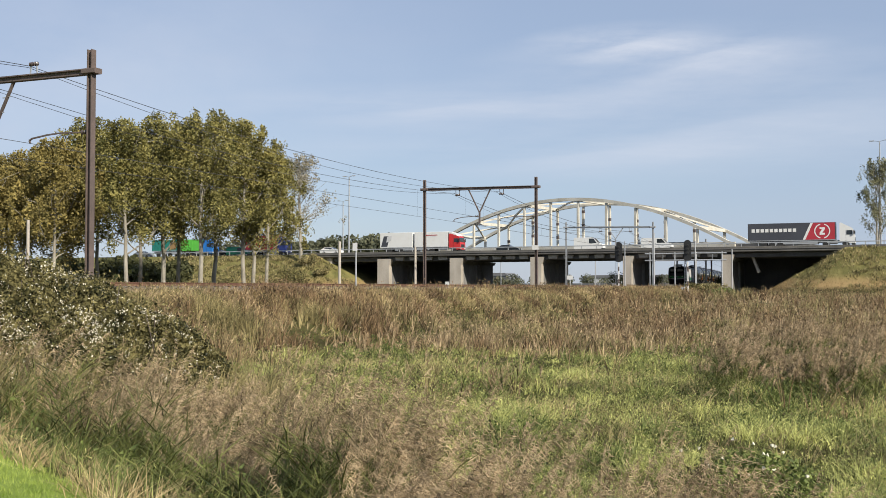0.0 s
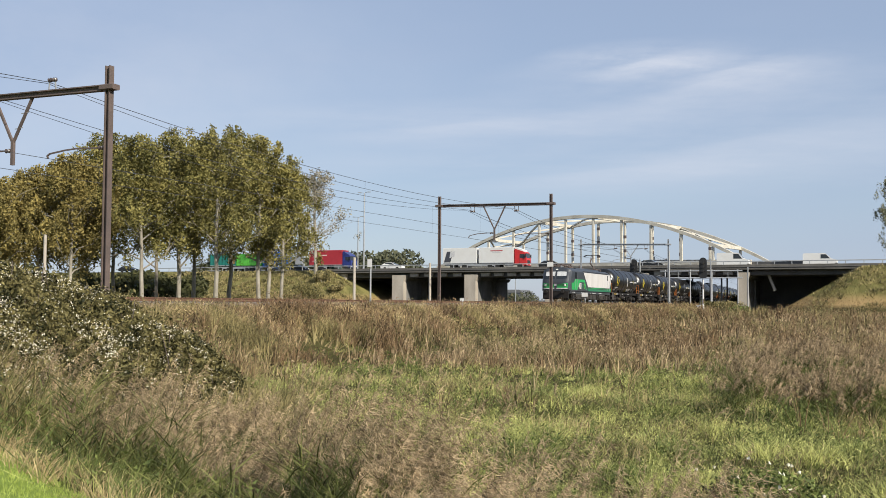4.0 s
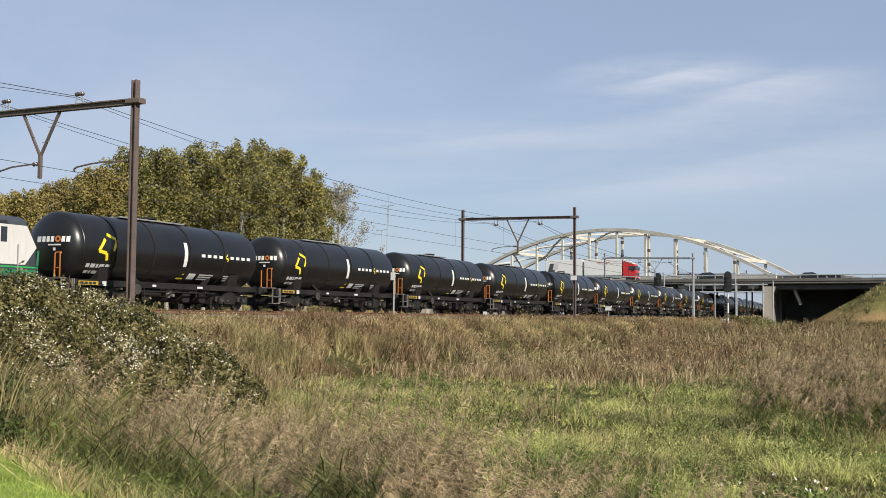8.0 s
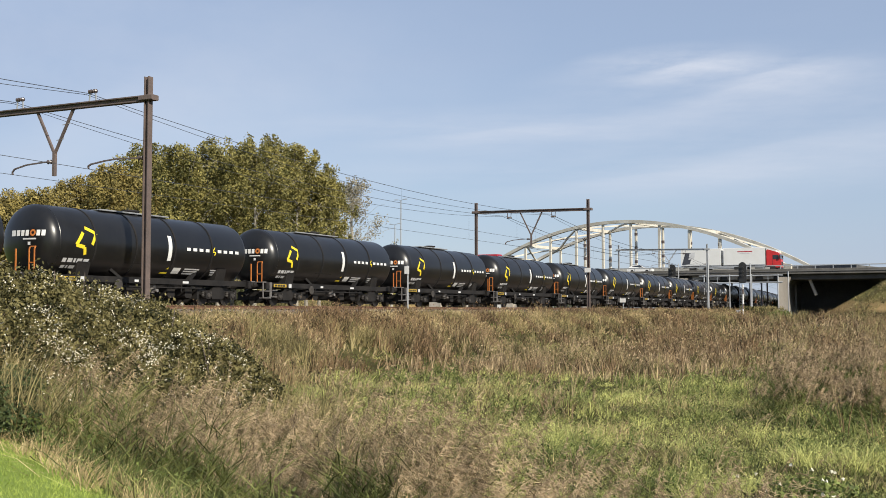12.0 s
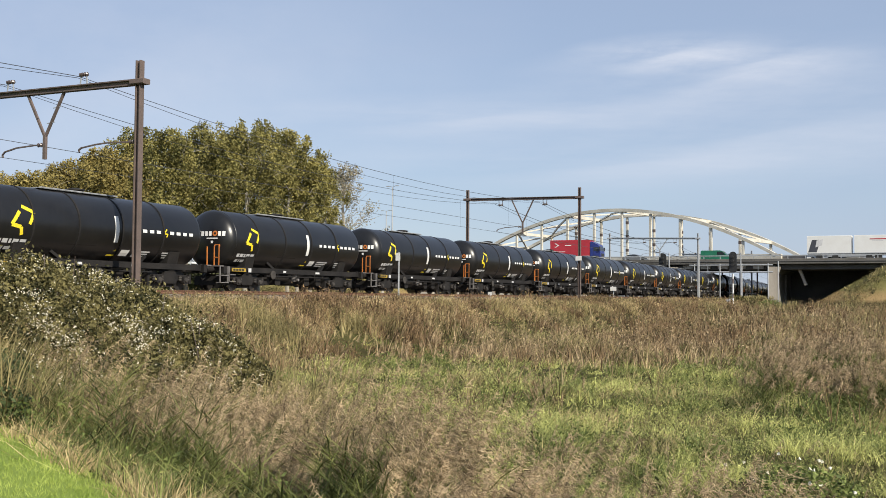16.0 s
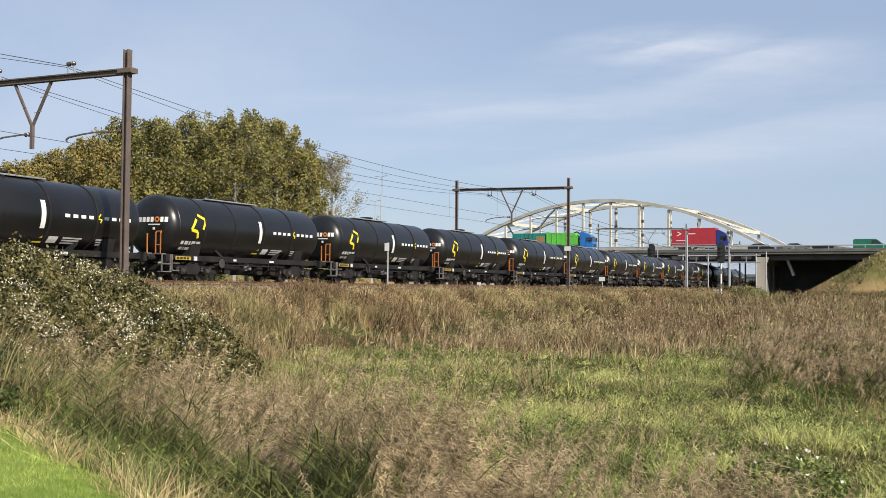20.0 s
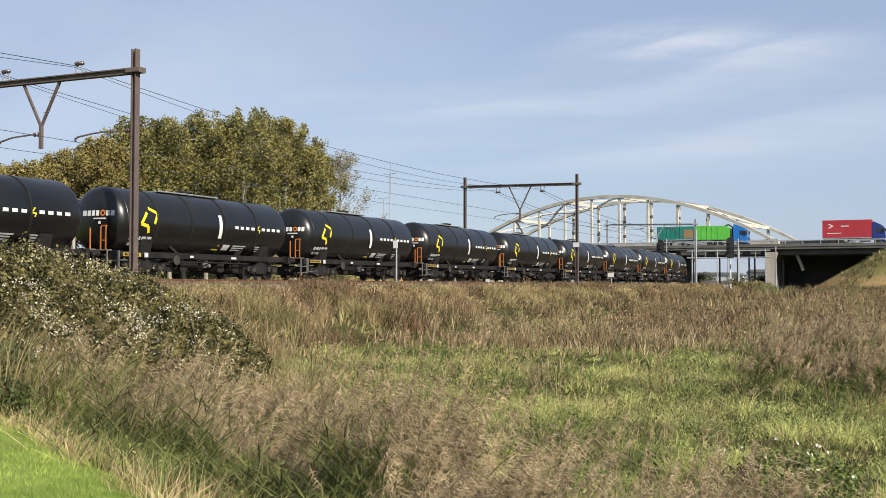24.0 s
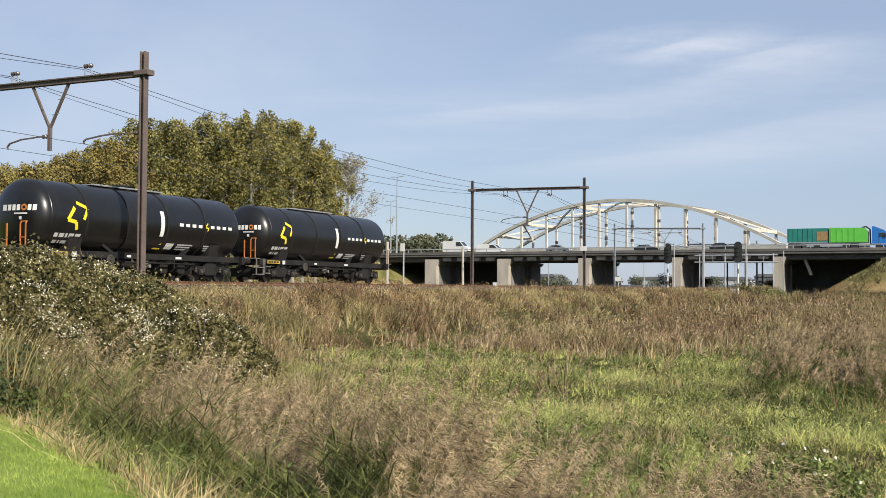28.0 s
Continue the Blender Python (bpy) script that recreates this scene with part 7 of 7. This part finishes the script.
def lorry_curtain():
    v = thing("articulated_lorry", "articulated lorry with slate and red curtain trailer and white cab", "lorry")
    chassis(v, -16.3, -0.6)
    b = box_body(v, -16.5, -2.9, 1.1, 4.0, M_SLATE, label="slate grey curtain side")
    part("mark", Mesh().prism([(-7.6, 1.25), (-3.0, 1.25), (-3.0, 3.95), (-6.4, 3.95)], -1.266, -1.257, "y"), M_CRIMSON, b, "red curtain panel")
    part("mark", Mesh().prism([(-7.9, 1.25), (-7.5, 1.25), (-6.3, 3.95), (-6.7, 3.95)], -1.268, -1.258, "y"), M_WHITE, b, "white slanting line")
    for i in range(10):
        part("mark", Mesh().box(-15.9 + i * 0.72, -15.38 + i * 0.72, -1.268, -1.257, 2.55, 3.1), M_WHITE, b, "white bar of lettering")
    for k, (a, bb) in enumerate(((0.95, 1.25),)):
        ring = Mesh()
        n = 24
        for r0, r1, g0, g1 in ((1.05, 1.22, 0.5, 5.78), (0.0, 0.0, 0, 0)):
            if r1 == 0:
                continue
            for i in range(n):
                t0, t1 = 6.2832 * i / n, 6.2832 * (i + 1) / n
                if abs(math.cos((t0 + t1) / 2)) < 0.35:
                    continue
                ring.poly([(-4.9 + r0 * math.cos(t0), -1.275, 2.6 + r0 * math.sin(t0)), (-4.9 + r1 * math.cos(t0), -1.275, 2.6 + r1 * math.sin(t0)), (-4.9 + r1 * math.cos(t1), -1.275, 2.6 + r1 * math.sin(t1)), (-4.9 + r0 * math.cos(t1), -1.275, 2.6 + r0 * math.sin(t1))], [(0, 1, 2, 3)])
        part("mark", ring, M_WHITE, b, "white broken ring")
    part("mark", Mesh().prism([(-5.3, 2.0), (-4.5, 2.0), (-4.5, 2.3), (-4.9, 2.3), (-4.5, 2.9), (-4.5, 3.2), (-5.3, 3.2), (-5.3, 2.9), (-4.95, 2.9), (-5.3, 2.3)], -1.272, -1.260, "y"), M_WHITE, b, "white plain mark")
    cab(v, 0, M_WHITE, 3.9)
    wheel_pair(v, (-1.4, -4.4, -11.4, -12.7, -14.0), 0.5, 1.23)
    return v


def lorry_red():
    v = thing("lorry", "red box lorry with navy blue cab", "lorry")
    chassis(v, -9.3, -0.6)
    b = box_body(v, -9.4, -2.0, 1.05, 4.0, M_CRIMSON, label="crimson box body")
    part("mark", Mesh().prism([(-8.6, 3.4), (-8.3, 3.4), (-7.7, 3.05), (-8.3, 2.7), (-8.6, 2.7), (-8.0, 3.05)], -1.268, -1.257, "y"), M_WHITE, b, "white arrow mark")
    side_mark(b, -6.6, -5.4, 2.95, 3.1, M_WHITE)
    side_mark(b, -8.7, -6.6, 1.85, 1.95, M_WHITE)
    cab(v, 0, M_NAVY, 3.7, 1.9)
    wheel_pair(v, (-1.2, -6.6, -7.8), 0.5, 1.23)
    return v


def lorry_green():
    v = thing("container_lorry", "lorry with blue cab, lime green and teal skip containers", "lorry")
    chassis(v, -15.2, -0.6)
    b = box_body(v, -15.2, -8.9, 1.2, 3.55, M_TEAL, "container", "teal skip container")
    part("board", Mesh().box(-10.6, -9.0, -1.275, -1.258, 1.55, 3.0), M_BROWN, b, "brown board with wooden rim")
    for i in range(6):
        part("rib", Mesh().box(-15.0 + i * 0.75, -14.9 + i * 0.75, -1.30, -1.25, 1.3, 3.5), M_TEAL, b)
    c = part("container", Mesh().prism([(-8.7, 1.2), (-2.9, 1.2), (-2.9, 2.9), (-3.4, 3.5), (-8.7, 3.6)], -1.25, 1.25, "y"), M_LIME, v, "lime green skip container")
    for i in range(5):
        part("rib", Mesh().box(-8.5 + i * 0.9, -8.4 + i * 0.9, -1.30, -1.25, 1.3, 3.4), M_LIME, c)
    part("hook_arm", Mesh().line([(-2.6, 0, 1.1), (-2.65, 0, 3.3), (-3.3, 0, 3.75), (-3.9, 0, 3.55)], 0.22), M_BLACK, v)
    cab(v, 0, M_BLUE, 3.75)
    wheel_pair(v, (-1.3, -4.9, -6.2, -10.6, -13.6), 0.5, 1.23)
    return v


def van(paint, label, roof=2.5):
    v = thing("van", label, "van")
    r = roof
    sill = 0.45 + (r - 0.45) * 0.5
    prof = [(-5.3, 0.45), (-5.3, r - 0.15), (-5.1, r), (-2.0, r), (-1.7, r - 0.08), (-0.85, sill), (-0.1, sill - 0.2), (0, 0.75), (0, 0.45)]
    b = part("body", Mesh().prism(prof, -0.98, 0.98, "y"), paint, v)
    part("windscreen", Mesh().poly([(-1.66, -0.85, r - 0.11), (-1.66, 0.85, r - 0.11), (-0.86, 0.85, sill + 0.01), (-0.86, -0.85, sill + 0.01)], [(0, 1, 2, 3)]), M_GLASS, b)
    for s in (-1, 1):
        part("side_window", Mesh().prism([(-2.5, sill), (-1.05, sill), (-1.68, r - 0.2), (-2.5, r - 0.2)], s * 0.99 - 0.006, s * 0.99 + 0.006, "y"), M_GLASS, b)
        part("headlamp", Mesh().box(-0.12, 0.01, s * 0.75 - 0.14, s * 0.75 + 0.14, 0.85, 1.05), M_LAMP, b)
    part("bumper", Mesh().box(-0.25, 0.05, -0.98, 0.98, 0.35, 0.6, 0.05, "y"), M_BLACK, v)
    wheel_pair(v, (-0.95, -4.35), 0.34, 0.97, 0.22)
    return v


def car(paint, label):
    v = thing("car", label, "car")
    prof = [(-4.4, 0.35), (-4.45, 0.85), (-4.2, 0.98), (-3.5, 1.42), (-2.2, 1.47), (-1.2, 1.0), (-0.2, 0.82), (0, 0.6), (0, 0.35)]
    m = Mesh()
    n = len(prof)
    wid = [0.88, 0.9, 0.88, 0.62, 0.62, 0.86, 0.84, 0.8, 0.82]
    pts = [(x, -w, z) for (x, z), w in zip(prof, wid)] + [(x, w, z) for (x, z), w in zip(prof, wid)]
    m.poly(pts, [(i, (i + 1) % n, n + (i + 1) % n, n + i) for i in range(n)] + [tuple(range(n - 1, -1, -1)), tuple(range(n, 2 * n))])
    b = part("body", m, paint, v)
    for s in (-1, 1):
        part("side_window", Mesh().poly([(-3.9, s * 0.83, 1.02), (-1.45, s * 0.86, 1.02), (-2.2, s * 0.67, 1.40), (-3.45, s * 0.67, 1.36)], [(0, 1, 2, 3)]), M_GLASS, b)
        part("headlamp", Mesh().box(-0.16, 0.0, s * 0.62 - 0.14, s * 0.62 + 0.14, 0.6, 0.72), M_LAMP, b)
    part("windscreen", Mesh().poly([(-2.15, -0.6, 1.455), (-2.15, 0.6, 1.455), (-1.25, 0.78, 1.03), (-1.25, -0.78, 1.03)], [(0, 1, 2, 3)]), M_GLASS, b)
    wheel_pair(v, (-0.85, -3.5), 0.31, 0.88, 0.2)
    return v


# each vehicle with the places of its front along the road, (seconds, y)
M_CARGREEN = mat("green_car_paint", (0.02, 0.16, 0.09), 0.35, 0, None, 1, 6)
M_CARGREY = mat("grey_car_paint", (0.22, 0.23, 0.24), 0.3, 0.3, None, 1, 6)
TRAFFIC = [
    (lorry_white_red(), 0.0, ((0, 76.0), (3, 68.6), (6, 59.4), (8, 50.2), (12, 28.3), (15, 11.8), (20, -17), (28, -64))),
    (lorry_curtain(), 0.0, ((0, 8.1), (0.5, 5.1), (1, 1.3), (2, -5.9), (3, -13.7), (6, -37.5), (12, -82), (28, -150))),
    (van(M_WHITE, "white panel van on the viaduct"), 3.6, ((0, 50.2), (1, 46.2), (2, 40), (3, 33.6), (3.5, 30.7), (6, 14.0), (10, -12), (28, -128))),
    (van(M_WHITE, "white panel van with a low roof", 2.2), 3.6, ((0, 38.0), (1, 31.6), (2, 26.2), (3, 19.9), (3.5, 16.8), (6, 0), (28, -140))),
    (lorry_red(), 0.0, ((0, 113.5), (3, 105.0), (8, 90), (15, 63.3), (17, 51.0), (18, 44.5), (20, 33.4), (21, 26.8), (24, 10.5), (28, -12))),
    (lorry_green(), 0.0, ((0, 131), (6, 114.0), (12, 93), (18, 69.2), (20, 56.8), (21, 50.3), (24, 31.7), (25, 26.0), (28, 11.4))),
    (car(M_DARKCAR, "dark saloon car on the viaduct"), 0.0, ((0, 85), (3, 65.5), (6, 47.5), (8, 35.3), (11, 14), (28, -96))),
    (car(M_DARKCAR, "dark estate car on the viaduct"), 3.6, ((0, 66), (3, 48), (8, 19.3), (28, -95))),
    (car(M_WHITE, "white hatchback car on the viaduct"), 0.0, ((0, 101.5), (3, 93.6), (8, 78.5), (12, 50), (18, 3), (28, -70))),
    (car(M_DARKCAR, "dark car with a low roof"), 3.6, ((0, 130), (12, 76), (15, 56.6), (18, 38.0), (20, 26.4), (21, 20), (28, -24))),
    (car(M_CARGREY, "grey car on the viaduct"), 3.6, ((0, 150), (15, 57), (18, 35.6), (20, 20.6), (21, 13.1), (28, -40))),
    (van(M_CARGREEN, "dark green van on the viaduct", 1.98), 3.6, ((0, 125), (12, 64), (15, 42.8), (18, 21.3), (20, 8.8), (28, -45))),
    (van(M_WHITE, "white high-roofed van on the viaduct", 2.45), 0.0, ((0, 235), (20, 134), (28, 84.2))),
    (van(M_WHITE, "small white van on the viaduct", 1.98), 3.6, ((0, 245), (20, 127), (28, 78.9))),
    (car(M_CARGREY, "silver grey car on the viaduct"), 0.0, ((0, 200), (20, 112), (28, 64.3))),
    (car(M_DARKCAR, "black car on the viaduct"), 3.6, ((0, 190), (20, 97), (28, 49.0))),
    (car(M_DARKCAR, "black hatchback car on the viaduct"), 0.0, ((0, 170), (20, 84), (28, 34.9))),
]


def traffic_moves():
    for v, lane, rows in TRAFFIC:
        walk(v, [(t, pose(LANE + lane, y, ROAD_Z + 0.004, 0, 0, -90)) for t, y in rows])


def motions():
    train_moves()
    traffic_moves()


motions()
